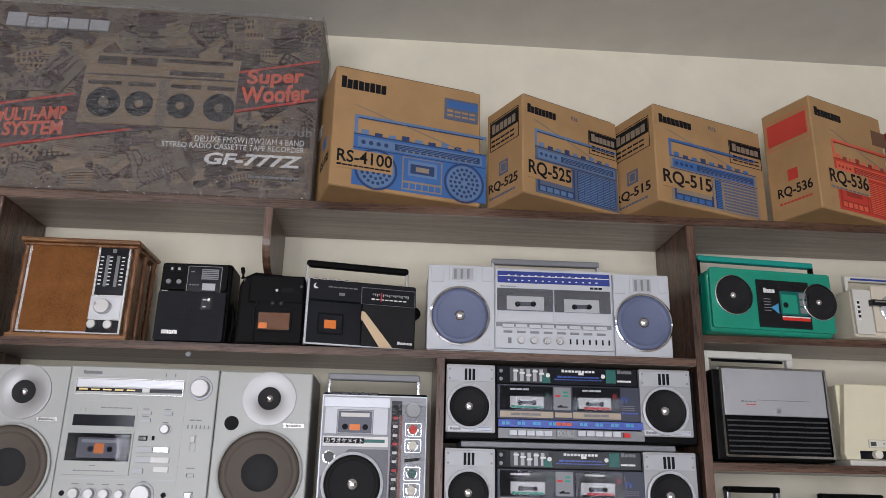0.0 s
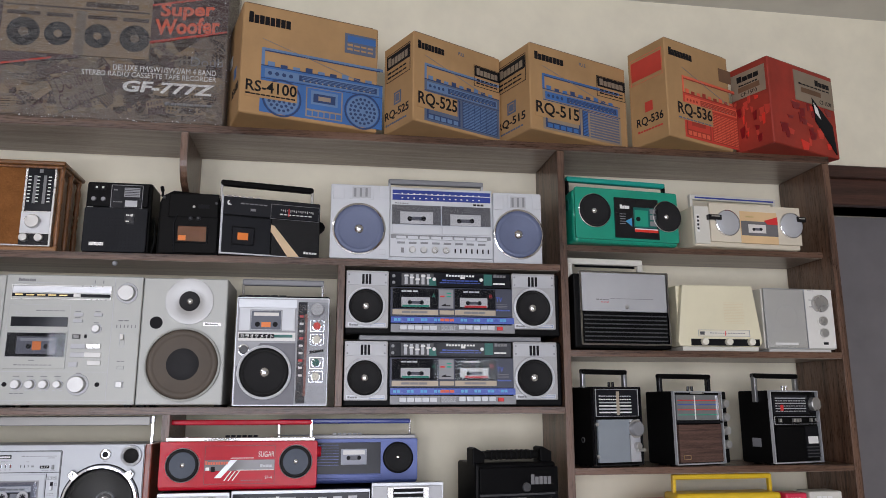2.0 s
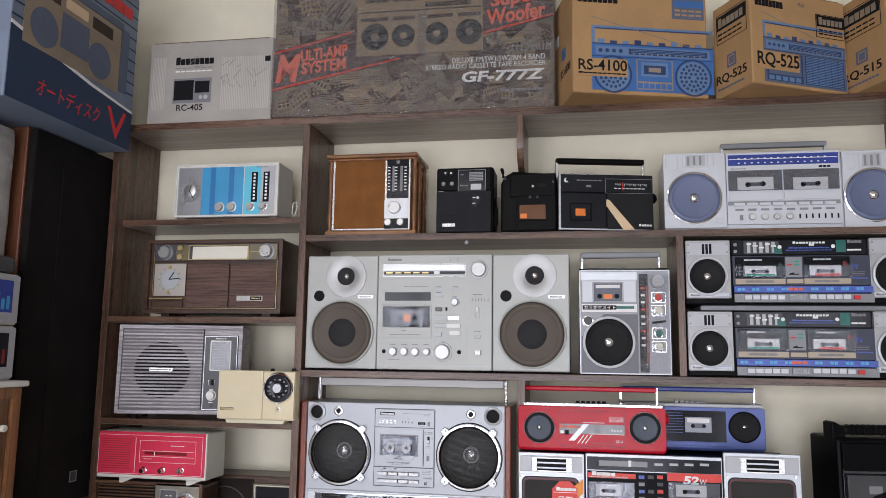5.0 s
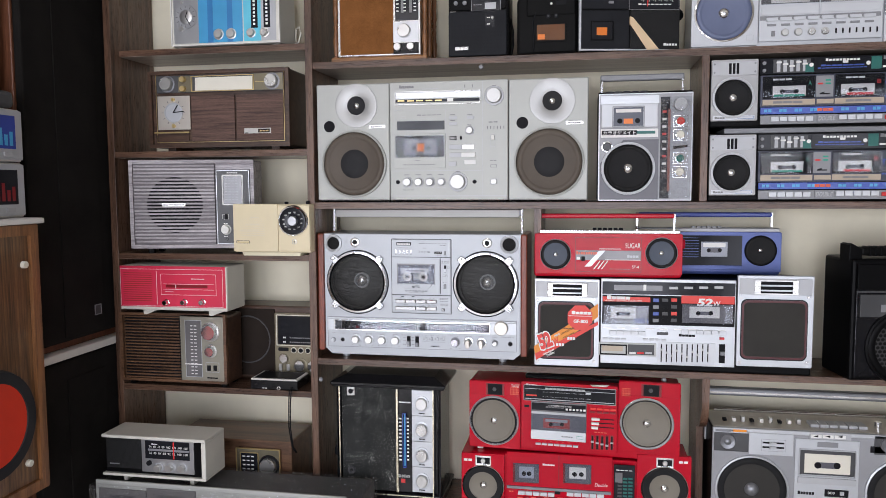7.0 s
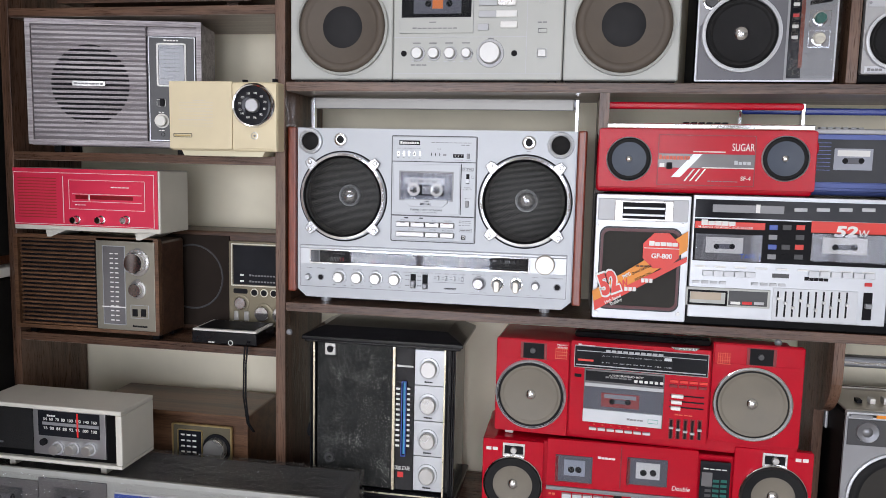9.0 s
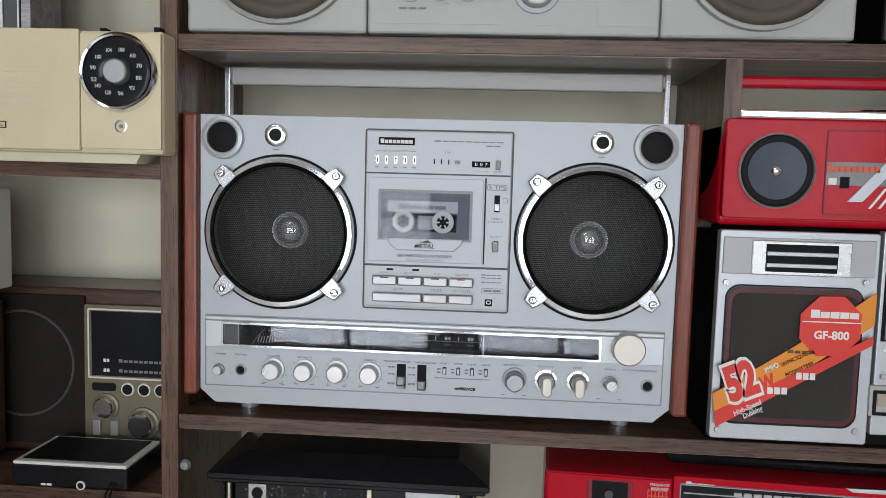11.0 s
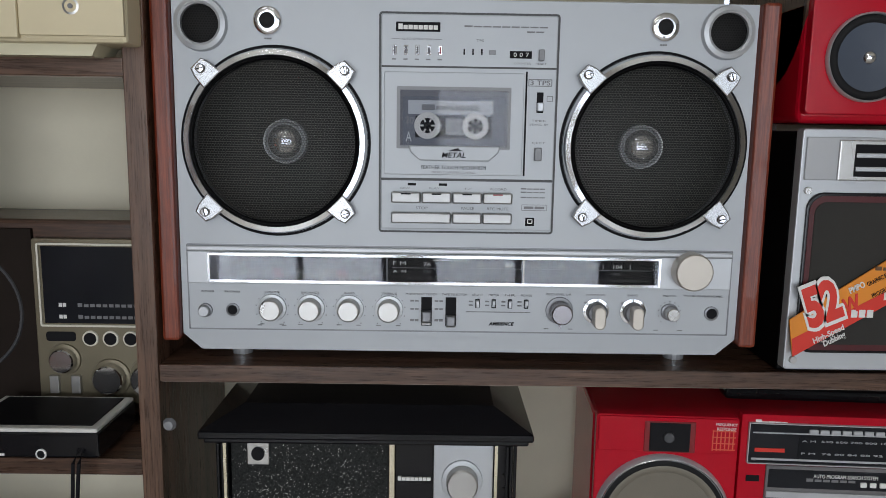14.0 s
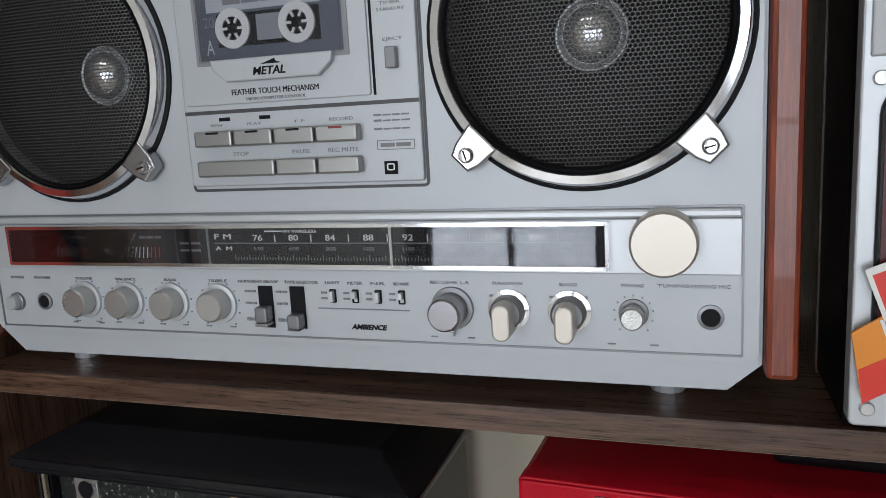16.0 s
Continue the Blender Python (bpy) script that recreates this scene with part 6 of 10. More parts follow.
def hifi_unit():
    d = device("hifi_unit", "silver cassette receiver of a hi-fi set with round knobs", (-0.6205, 0.010, 1.4935), (365, 78, 843, 562), 0.2825, 0.279, lean_v=0.0, category="stereo", group="silver hi-fi set")
    part("cabinet", cuboid(0, 0.008, 0, 0.2825, 0.160, 0.279, 0.003), "technic_side", d.ob), part("front_panel", cuboid(0, 0, 0, 0.2825, 0.0078, 0.279, 0.0025), "technic_silver", d.ob)
    d.feet("black_plastic", h=0.0045, depth=0.13)
    d.bars("ink_grey", 406, 92, 466, 104, 8, 0.0006, 0.15), d.bars("light_grey", 406, 107, 566, 110, 12)
    b = d.rim("dial_bezel", "knob_silver", 388, 118, 734, 172, 0.0015, 0.003, 0, 0.001)
    d.box("dial", "brushed", 391, 122, 731, 146, 0.0012, 0, 0, b), d.box("dial_slot", "dial_black", 391, 150, 731, 162, 0.0014, 0, 0, b), d.box("pointer", "ink_white", 602, 148, 626, 162, 0.003, 0, 0.0003, b)
    d.bars("gold", 400, 152, 590, 158, 5, 0.0018, 0.4, parent=b)
    d.knob(788, 143, 29, 0.013, "technic_knob", "tuning_knob", skirt="light_grey"), d.bars("ink_grey", 780, 102, 798, 106, 1)
    for u in (672, 702):
        d.box("lamp", "ink_grey", u - 1.5, 96, u + 1.5, 108, 0.001, 0, 0)
    d.rim("panel_line", "light_grey", 383, 192, 595, 430, 0.0006, 0.0006, 0, 0.001), d.box("panel_line", "light_grey", 742, 85, 744, 545, 0.0005, 0, 0), d.box("panel_line", "light_grey", 368, 440, 742, 442, 0.0005, 0, 0), d.box("panel_line", "light_grey", 368, 543, 840, 545, 0.0005, 0, 0)
    d.rim("button", "light_grey", 412, 218, 430, 228, 0.0006, 0.0014, 0, 0.0004), d.bars("ink_grey", 478, 212, 580, 216, 5), d.box("meter_window", "dial_black", 396, 238, 590, 274, 0.0012, 0, 0.0003)
    dr = d.round_box("cassette_door", "technic_silver", 384, 290, 594, 430, 0.001, 0.0025, 0, 0.0006)
    d.box("door_well", "ink_black", 390, 298, 588, 386, 0.0028, 0, 0, dr), d.box("cassette", "cassette_dark", 424, 312, 560, 376, 0.0034, 0, 0.0004, dr), d.box("tape_label", "orange", 478, 330, 508, 362, 0.0038, 0, 0, dr)
    d.box("tape_label", "mid_grey", 436, 318, 550, 328, 0.0038, 0, 0, dr), d.disc("reel_hub", "ink_black", 466, 348, 9, 0.004, dr), d.disc("reel_hub", "ink_black", 526, 348, 9, 0.004, dr)
    x0, z0, x1, z1 = d.rect(390, 298, 588, 386)
    part("door_window", cuboid(x0, -0.0058, z0, x1, -0.0053, z1), "deck_pane", dr)
    d.bars("ink_grey", 422, 414, 552, 418, 9, 0.0028), d.bars("ink_grey", 470, 398, 494, 401, 1, 0.0028)
    for u, v, w in ((625, 228, 32), (625, 252, 32), (694, 228, 28)):
        d.box("button", "light_grey", u - w / 2, v - 6, u + w / 2, v + 6, 0.003, 0, 0.0005), d.bars("ink_grey", u - 12, v - 14, u + 12, v - 11, 1)
    d.knob(691, 280, 14, 0.010, "technic_knob", skirt="light_grey"), d.bars("ink_grey", 680, 256, 702, 259, 1)
    c = d.box("tape_counter", "ink_black", 610, 302, 638, 318, 0.001, 0, 0.0002)
    d.text("000", "ink_white", 613, 305, 634, 315, 0.0014, parent=c), d.box("button", "ink_black", 652, 302, 660, 316, 0.002, 0, 0.0002)
    for u, v, w, m in ((634, 346, 52, "light_grey"), (686, 346, 52, "knob_silver"), (634, 378, 52, "light_grey"), (686, 378, 60, "ink_white"), (622, 414, 32, "light_grey"), (693, 408, 48, "ink_white")):
        d.box("tape_key", m, u - w / 2 + 1, v - 9, u + w / 2 - 1, v + 9, 0.004, 0, 0.0006)
    for k in range(6):
        d.box("lamp", "ink_grey", 760 + 13 * k, 264, 763 + 13 * k, 276, 0.001, 0, 0)
    d.bars("ink_grey", 766, 246, 806, 250, 2), d.rim("slider_well", "light_grey", 774, 296, 792, 348, 0.0008, 0.0012, 0, 0.001), d.box("slider", "white_plastic", 777, 300, 789, 320, 0.006, 0, 0.0006)
    d.bars("ink_grey", 772, 400, 800, 403, 2), d.rim("switch", "ink_grey", 774, 418, 798, 430, 0.0006, 0.002, 0, 0.0004), d.rim("power_button", "light_grey", 772, 474, 800, 500, 0.0008, 0.002, 0, 0.0006), d.box("power_key", "technic_knob", 775, 477, 797, 497, 0.005, 0, 0.0006)
    d.hole(397, 487, 6, "ink_black"), d.hole(710, 487, 6, "ink_black")
    for u, r in ((437, 16), (484, 15), (530, 15), (577, 13)):
        d.knob(u, 487, r, 0.012, "technic_knob", skirt="light_grey"), d.bars("ink_grey", u - 14, 456, u + 14, 459, 1), d.bars("light_grey", u - 18, 508, u - 6, 511, 1), d.bars("light_grey", u + 6, 508, u + 18, 511, 1)
    d.knob(643, 487, 29, 0.015, "technic_knob", "volume_knob", skirt="light_grey"), d.bars("ink_grey", 636, 444, 656, 447, 1), d.bars("ink_grey", 418, 518, 466, 521, 3)


paint("karaoke_grey", (0.115, 0.115, 0.128), 0.4, 0.3, 0.15, 300, 0.3)
paint("technic_side", (0.40, 0.40, 0.39), 0.5, 0.0, 0.06)
paint("technic_knob", (0.50, 0.50, 0.49), 0.32, 0.4, 0.03)
hifi_speaker(-0.803, 0.1815, (65, 80, 362, 560), "silver bookshelf hi-fi speaker with brown woofer")
hifi_speaker(-0.337, 0.1815, (852, 70, 1162, 566), "silver bookshelf hi-fi speaker with brown woofer")
hifi_unit()


def karaoke():
    d = device("karaoke_recorder", "silver upright karaoke cassette player with plastic film peeling off", (-0.134, 0.004, 1.4905), (50, 135, 380, 525), 0.206, 0.245, category="cassette player")
    o = d.ob
    part("body", cuboid(0, 0.004, 0, 0.206, 0.11, 0.245, 0.004), "black_plastic", o), d.round_box("front_panel", "gf_grey", 54, 146, 376, 520, 0.002, 0.003, 0.005, 0.0008)
    d.rim("front_edge", "silver_bright", 52, 143, 378, 523, 0.0022, 0.0042, 0, 0.002)
    d.box("upper_panel", "silver_bright", 58, 150, 262, 180, 0.0036, 0, 0.0004)
    q = d.box("cassette_door", "white_metal", 62, 180, 258, 262, 0.006, 0, 0.0012)
    d.rim("window_frame", "mid_grey", 100, 188, 212, 262, 0.0018, 0.0075, 0, 0.001, q), d.box("tape_window", "smoked_shell", 104, 192, 208, 258, 0.0063, 0, 0, q), d.box("tape_label", "orange", 140, 232, 172, 250, 0.0068, 0, 0, q)
    d.disc("reel_hub", "ink_black", 126, 240, 9, 0.0069, q), d.disc("reel_hub", "ink_black", 188, 240, 9, 0.0069, q), d.box("tape_shell", "cassette", 112, 198, 200, 210, 0.0066, 0, 0, q)
    n = d.box("name_strip", "ink_white", 60, 268, 260, 298, 0.0042, 0, 0.0003)
    d.box("name_band", "ink_black", 63, 273, 186, 289, 0.0045, 0, 0, n), d.box("name_band", "teal_dark", 186, 276, 250, 286, 0.0045, 0, 0, n), d.text("カラオケメイト", "ink_white", 68, 274, 183, 288, 0.005, parent=n, bold=0.02)
    d.plate("speaker_panel", "karaoke_grey", [(58, 390), (140, 306), (262, 306), (262, 520), (58, 520)], 0.0042, 0, 0.0004)
    d.speaker(157, 408, 95, "white_metal", 0.10, "cone_black", "chrome", 0.22, "mesh_fine", 0.25, 0.007)
    d.knob(82, 330, 15, 0.010, "dark_grey", "volume_knob", skirt="chrome", base=0.003)
    d.box("control_panel", "dial_black", 268, 158, 300, 515, 0.0044, 0, 0.0003), d.box("control_panel", "aluminium_dark", 302, 158, 374, 515, 0.004, 0, 0.0003), d.box("wood_strip", "rosewood", 293, 200, 302, 490, 0.005, 0, 0.0002)
    d.knob(335, 186, 23, 0.016, "light_grey", "tuning_knob", base=0.004)
    for v, m in ((244, "sticker_red"), (292, "bone"), (374, "teal_dark"), (422, "bone")):
        k = d.knob(336, v, 13, 0.013, m, skirt="chrome", base=0.004)
        d.rim("knob_plate", "chrome", 312, v - 20, 362, v + 20, 0.0012, 0.005, 0, 0.002)
    d.hole(350, 460, 9, "chrome"), d.hole(350, 488, 9, "chrome")
    for k in range(9):
        d.box("switch", "ink_white" if k % 3 else "ink_red", 274, 206 + 26 * k, 288, 214 + 26 * k, 0.0065, 0, 0.0004)
    d.plate("vent", "ink_black", [(312, 332), (362, 326), (362, 334), (312, 342)], 0.0045, 0, 0)
    # film that has come loose on the control side
    bm = bmesh.new()
    rows = []
    for j in range(10):
        rows.append([bm.verts.new((d.at(266 + 11 * i, 0)[0], -0.020 - 0.004 * math.sin(1.3 * i + 2.1 * j) - 0.003 * (j % 3), d.at(0, 170 + 38 * j)[1])) for i in range(11)])
    for a, b in zip(rows, rows[1:]):
        for i in range(10):
            bm.faces.new((a[i], a[i + 1], b[i + 1], b[i]))
    part("film", bm, "clear_wrap", o, "loose glossy protective film", True)
    d.row("key", "black_gloss", 90, 137, 5, 30, 26, 8, -0.004, 0.02)
    d.handle("mid_grey", 58, 66, 356, 146, 0.05, 0.014, 0.016, "chrome", 0.006, "flat grey carrying handle")


def double_deck(z, label):
    d = device("double_deck_boombox", label, (0.1065, 0.004, z), (425, 22, 1278, 268), 0.508, 0.148, lean_v=0.004, category="boombox", group="two alike boomboxes stacked")
    o = d.ob
    part("body", cuboid(0, 0.006, 0, 0.508, 0.15, 0.148, 0.004), "black_plastic", o)
    for a, b in ((427, 590), (1080, 1256)):
        d.round_box("speaker_box", "silver_sp", a, 26, b, 246, 0.003, 0.004, 0.006, 0.001)
        w = b - a
        d.box("tweeter_panel", "light_grey", a + 4, 34, b - 6, 82, 0.0055, 0, 0.0006)
        for f in (0.37, 0.45, 0.53):
            d.box("tweeter_slot", "ink_black", a + f * w, 40, a + (f + 0.055) * w, 78, 0.0060, 0, 0.0002)
        for u in (a + 10, b - 12):
            for v in (42, 72):
                d.disc("screw", "mid_grey", u, v, 3.5, 0.0062)
        d.speaker(a + 0.47 * w, 163, 0.455 * w, "white_metal", 0.12, "cone_black", "chrome", 0.23, "mesh_fine", 0.3, 0.0065)
        n = d.box("name_strip", "white_metal", a + 8, 226, b - 10, 242, 0.0050, 0, 0.0003)
        d.bars("ink_grey", a + 14, 230, a + 50, 238, 4, 0.0054, 0.2, parent=n), d.rim("maker_plate", "ink_blue", a + 0.58 * w, 229, a + 0.92 * w, 239, 0.0006, 0.0055, 0, 0.0006, n)
    d.box("upper_panel", "dial_black", 596, 28, 1072, 84, 0.003, 0.006, 0.0006), d.box("deck_panel", "dark_blue_grey", 598, 88, 1080, 200, 0.003, 0.006, 0.0006)
    eq = d.box("equaliser", "dark_grey", 640, 32, 766, 80, 0.0036, 0, 0.0003)
    for k in range(5):
        d.box("slider_slot", "light_grey", 652 + 22 * k, 36, 664 + 22 * k, 76, 0.004, 0, 0.0002, eq), d.box("slider", "ink_white", 650 + 22 * k, 40 + (k * 7) % 20, 667 + 22 * k, 46 + (k * 7) % 20, 0.008, 0, 0.0005, eq)
    for v in (44, 70):
        d.knob(609, v, 6, 0.007, "mid_grey", base=0.003)
    d.box("dial_end", "teal_dark", 748, 50, 778, 80, 0.0042, 0, 0.0003), d.box("dial_end", "teal_dark", 966, 32, 1000, 76, 0.0042, 0, 0.0003)
    dl = d.round_box("dial", "dial_black", 776, 30, 966, 80, 0.004, 0.0045, 0, 0.0005)
    d.bars("ink_white", 815, 35, 930, 44, 10, 0.005, 0.35, parent=dl), d.bars("blue_band", 800, 56, 945, 62, 8, 0.005, 0.2, parent=dl), d.bars("blue_band", 790, 66, 955, 70, 12, 0.005, 0.3, parent=dl), d.box("pointer", "ink_white", 872, 44, 890, 52, 0.005, 0, 0, dl)
    for u in (768, 956):
        d.disc("dial_lens", "ink_white", u, 55, 7, 0.0052)
    d.bars("ink_grey", 1006, 32, 1056, 44, 4, 0.0036, 0.15), d.bars("ink_white", 1004, 66, 1054, 72, 2, 0.0036, 0.1)
    for a, b, mark in ((606, 784, "teal"), (850, 1012, "ink_red")):
        w = d.box("deck_window", "ink_black", a, 92, b, 170, 0.0040, 0, 0.0004)
        d.bars("ink_white", a + 34, 100, a + 100, 106, 3, 0.0046, 0.2, parent=w)
        d.text("A" if mark == "teal" else "B", mark, b - 24, 112, b - 12, 126, 0.0046, parent=w)
        d.cassette(a + 34 if mark == "teal" else a + 20, 126, b - 32, 162, "cassette", None, 0.0046)
        d.box("tape_band", "teal" if mark == "teal" else "ink_red", a + 38, 156, b - 36, 164, 0.0052, 0, 0, w)
        x0, z0, x1, z1 = d.rect(a, 92, b, 170)
        part("window_pane", cuboid(x0, -0.0076, z0, x1, -0.0071, z1), "deck_pane", w)
        t = d.box("name_strip", "tan_label", a, 174, b, 194, 0.0048, 0, 0.0004)
        d.bars("ink_grey", a + 36, 180, b - 40, 188, 3, 0.0052, 0.1, parent=t)
    c = d.box("control_block", "mid_grey", 786, 94, 844, 168, 0.0050, 0, 0.0006)
    for u, v, m in ((800, 122, "ink_red"), (826, 110, "teal"), (826, 122, "teal")):
        d.box("lamp", m, u - 9, v - 3, u + 9, v + 3, 0.0055, 0, 0.0002, c)
    d.plate("arrow", "ink_black", [(798, 156), (814, 150), (814, 156), (832, 156), (832, 160), (798, 160)], 0.0055, 0, 0, c), d.box("name_strip", "tan_label", 790, 176, 846, 192, 0.0050, 0, 0.0003)
    d.text("TV", "blue_band", 1014, 122, 1040, 140, 0.0040, bold=0.02), d.bars("blue_band", 1016, 170, 1072, 176, 6, 0.0040)
    for k in range(3):
        d.box("print_line", "ink_grey", 1016, 150 + 6 * k, 1060, 151.5 + 6 * k, 0.0038, 0, 0)
    bl = d.box("blue_band", "blue_band", 600, 202, 1086, 226, 0.0050, 0, 0.0006)
    for k in range(9):
        if k not in (4,):
            d.bars("sky_blue", 612 + 52 * k, 208, 640 + 52 * k, 218, 2, 0.0055, 0.3, parent=bl)
    d.bars("ink_coral", 792, 208, 848, 218, 3, 0.0056, 0.2, parent=bl)
    d.box("key_panel", "mid_grey", 600, 230, 1088, 262, 0.0050, 0, 0.0006)
    d.row("tape_key", "white_metal", 648, 244, 5, 29, 26, 16, 0.011), d.row("tape_key", "white_metal", 876, 242, 5, 29, 26, 16, 0.011), d.box("record_key", "ink_red", 1016, 238, 1038, 252, 0.010, 0, 0.0006)
    d.box("name_plate", "mid_grey", 792, 230, 856, 258, 0.0085, 0, 0.0005), d.text("DOUBLE", "light_grey", 796, 236, 852, 252, 0.0089, 0.2), d.hole(1066, 246, 5, "ink_black")
    return d


paint("silver_sp", (0.37, 0.37, 0.375), 0.38, 0.25, 0.05)
paint("dark_blue_grey", (0.035, 0.04, 0.065), 0.3, 0.1, 0.1)
karaoke()
double_deck(1.4895, "black and silver double-cassette boombox standing on the shelf")
double_deck(1.6515, "black and silver double-cassette boombox stacked on another")
spacer = tagged(part("packing_strip", cuboid(0.14, 0.02, 1.6385, 0.57, 0.13, 1.6505, 0.002), "mid_grey", None), "flat grey packing strip between two boomboxes", "strip")


# ---- left bay ----
def blue_clock_radio():
    d = device("clock_radio", "white clock radio with sky-blue front panel", (-1.195, 0.040, 1.882), (285, 165, 730, 382), 0.292, 0.143)
    part("body", cuboid(0, 0, 0, 0.292, 0.10, 0.143, 0.003), "off_white", d.ob), d.feet("off_white", h=0.005, depth=0.08)
    d.rim("front_edge", "white_plastic", 286, 166, 729, 381, 0.003, 0.003, 0, 0.003)
    d.box("clock_panel", "brushed", 298, 178, 400, 372, 0.0008, 0, 0), d.box("blue_panel", "sky_blue", 400, 178, 580, 372, 0.0010, 0, 0.0003), d.box("tuner_panel", "aqua", 584, 178, 654, 372, 0.0010, 0, 0.0003), d.box("tuner_panel", "light_grey", 655, 178, 714, 372, 0.0010, 0, 0.0003)
    for u in (448, 528):
        d.box("stripe", "deep_sky", u - 10, 178, u + 12, 372, 0.0014, 0, 0)
    x, z = d.at(348, 272)
    c = part("clock", lathe(x, z, [(0, -0.002), (0.016, -0.002), (0.017, -0.0014)], 40), "knob_silver", d.ob, "silver clock dial", True)
    part("clock_ring", lathe(x, z, [(0.017, -0.0016), (0.0295, -0.0020), (0.031, 0)], 48), "brushed", c, "", True)
    for a in range(0, 360, 30):
        part("hour_mark", cuboid(-0.0008, -0.0024, 0.021, 0.0008, -0.0018, 0.027), "ink_grey", c).matrix_local = pose(x, 0, z, 0, a, 0)
    for a, l in ((20, 0.015), (150, 0.022)):
        part("clock_hand", cuboid(-0.0009, -0.0028, 0, 0.0009, -0.0022, l), "ink_black", c).matrix_local = pose(x, 0, z, 0, a, 0)
    for u in (482, 533, 614, 667):
        d.knob(u, 342, 16 if u < 600 else 14, 0.010, "knob_silver", skirt="knob_silver")
    for u in (628, 678):
        s = d.box("scale", "dial_black", u - 13, 202, u + 13, 324, 0.0016, 0, 0.0002)
        for k in range(8):
            d.bars("ink_white", u - 5, 208 + 14 * k, u + 6, 216 + 14 * k, 1, 0.002, parent=s)
    d.knob(334, 218, 6, 0.005, "knob_silver"), d.knob(330, 316, 10, 0.007, "knob_silver"), d.bars("ink_grey", 634, 180, 684, 184, 5, 0.0013)
    part("top_lever", cuboid(0.030, 0.02, 0.143, 0.075, 0.03, 0.148, 0.001), "gold", d.ob)
    part("power_cord", tube([(0.300, 0.06, 0.002), (0.318, 0.055, 0.010), (0.326, 0.05, 0.03), (0.318, 0.06, 0.048), (0.306, 0.07, 0.046), (0.304, 0.07, 0.02), (0.316, 0.065, 0.0)], 0.0022), "bone", d.ob, "cream power cord in loops")


def walnut_clock_radio():
    d = device("clock_radio", "dark walnut clock radio with woven grille panels", (-1.245, 0.012, 1.628), (168, 490, 735, 782), 0.372, 0.188)
    part("body", cuboid(0, 0.004, 0, 0.372, 0.13, 0.188, 0.004), "walnut_veneer", d.ob)
    for x in (0.035, 0.315):
        part("foot", cuboid(x, 0.02, -0.0105, x + 0.022, 0.11, 0.001, 0.001), "walnut_veneer", d.ob)
    d.rim("front_edge", "walnut_veneer", 166, 488, 737, 784, 0.009, 0.004, 0.004, 0.002), d.rim("trim", "gold", 196, 500, 716, 764, 0.0012, 0.001, 0, 0.001)
    d.box("dial_panel", "dark_grey", 200, 506, 716, 572, 0.001, 0.003, 0.0003), d.box("dial_panel", "olive_panel", 290, 510, 350, 570, 0.0014, 0.001, 0.0003), d.box("dial_panel", "olive_panel", 598, 508, 712, 570, 0.0014, 0.001, 0.0003)
    q = d.box("dial", "bone", 360, 516, 592, 566, 0.0014, 0.001, 0.0003)
    d.rim("dial_frame", "gold", 344, 510, 598, 570, 0.002, 0.003, 0, 0.0006)
    d.knob(245, 538, 24, 0.014, "knob_silver", skirt="aluminium_dark"), d.knob(670, 538, 24, 0.014, "knob_silver", skirt="aluminium_dark"), d.knob(312, 522, 11, 0.010, "gold"), d.knob(312, 558, 11, 0.010, "gold")
    d.bars("gold", 604, 536, 640, 540, 4, 0.0018)
    for a, b in ((342, 518), (526, 712)):
        p = d.box("grille_panel", "woven_veneer", a, 586, b, 758, 0.0012, 0.002, 0.0004)
    x, z = d.at(268, 648)
    c = d.box("clock_panel", "knob_champagne", 202, 584, 336, 714, 0.0014, 0.001, 0.0004)
    part("clock_ring", lathe(x, z, [(0, -0.0022), (0.022, -0.0022), (0.0225, -0.0032), (0.0245, -0.003), (0.025, -0.001)], 40), "silver_bright", c, "", True)
    for a in range(0, 360, 30):
        part("hour_mark", cuboid(-0.0006, -0.0027, 0.027, 0.0006, -0.0015, 0.032), "ink_grey", c).matrix_local = pose(x, 0, z, 0, a, 0)
    for a, l in ((35, 0.022), (85, 0.030)):
        part("clock_hand", cuboid(-0.001, -0.0046, 0, 0.001, -0.0036, l), "ink_black", c).matrix_local = pose(x, 0, z, 0, a, 0)
    d.knob(268, 598, 7, 0.006, "gold"), d.knob(268, 700, 7, 0.006, "gold")
    d.box("trim_bar", "gold", 186, 722, 330, 728, 0.004, 0.001, 0.0004), d.box("lower_trim", "walnut_veneer", 190, 734, 328, 758, 0.001, 0.002, 0.0003)
    n = d.box("name_plate", "knob_silver", 556, 714, 662, 734, 0.0028, 0, 0.0004)
    d.box("name_plate_half", "ink_black", 612, 717, 658, 731, 0.0032, 0, 0, n), d.bars("gold", 618, 721, 654, 727, 6, 0.0034, 0.3, parent=n)


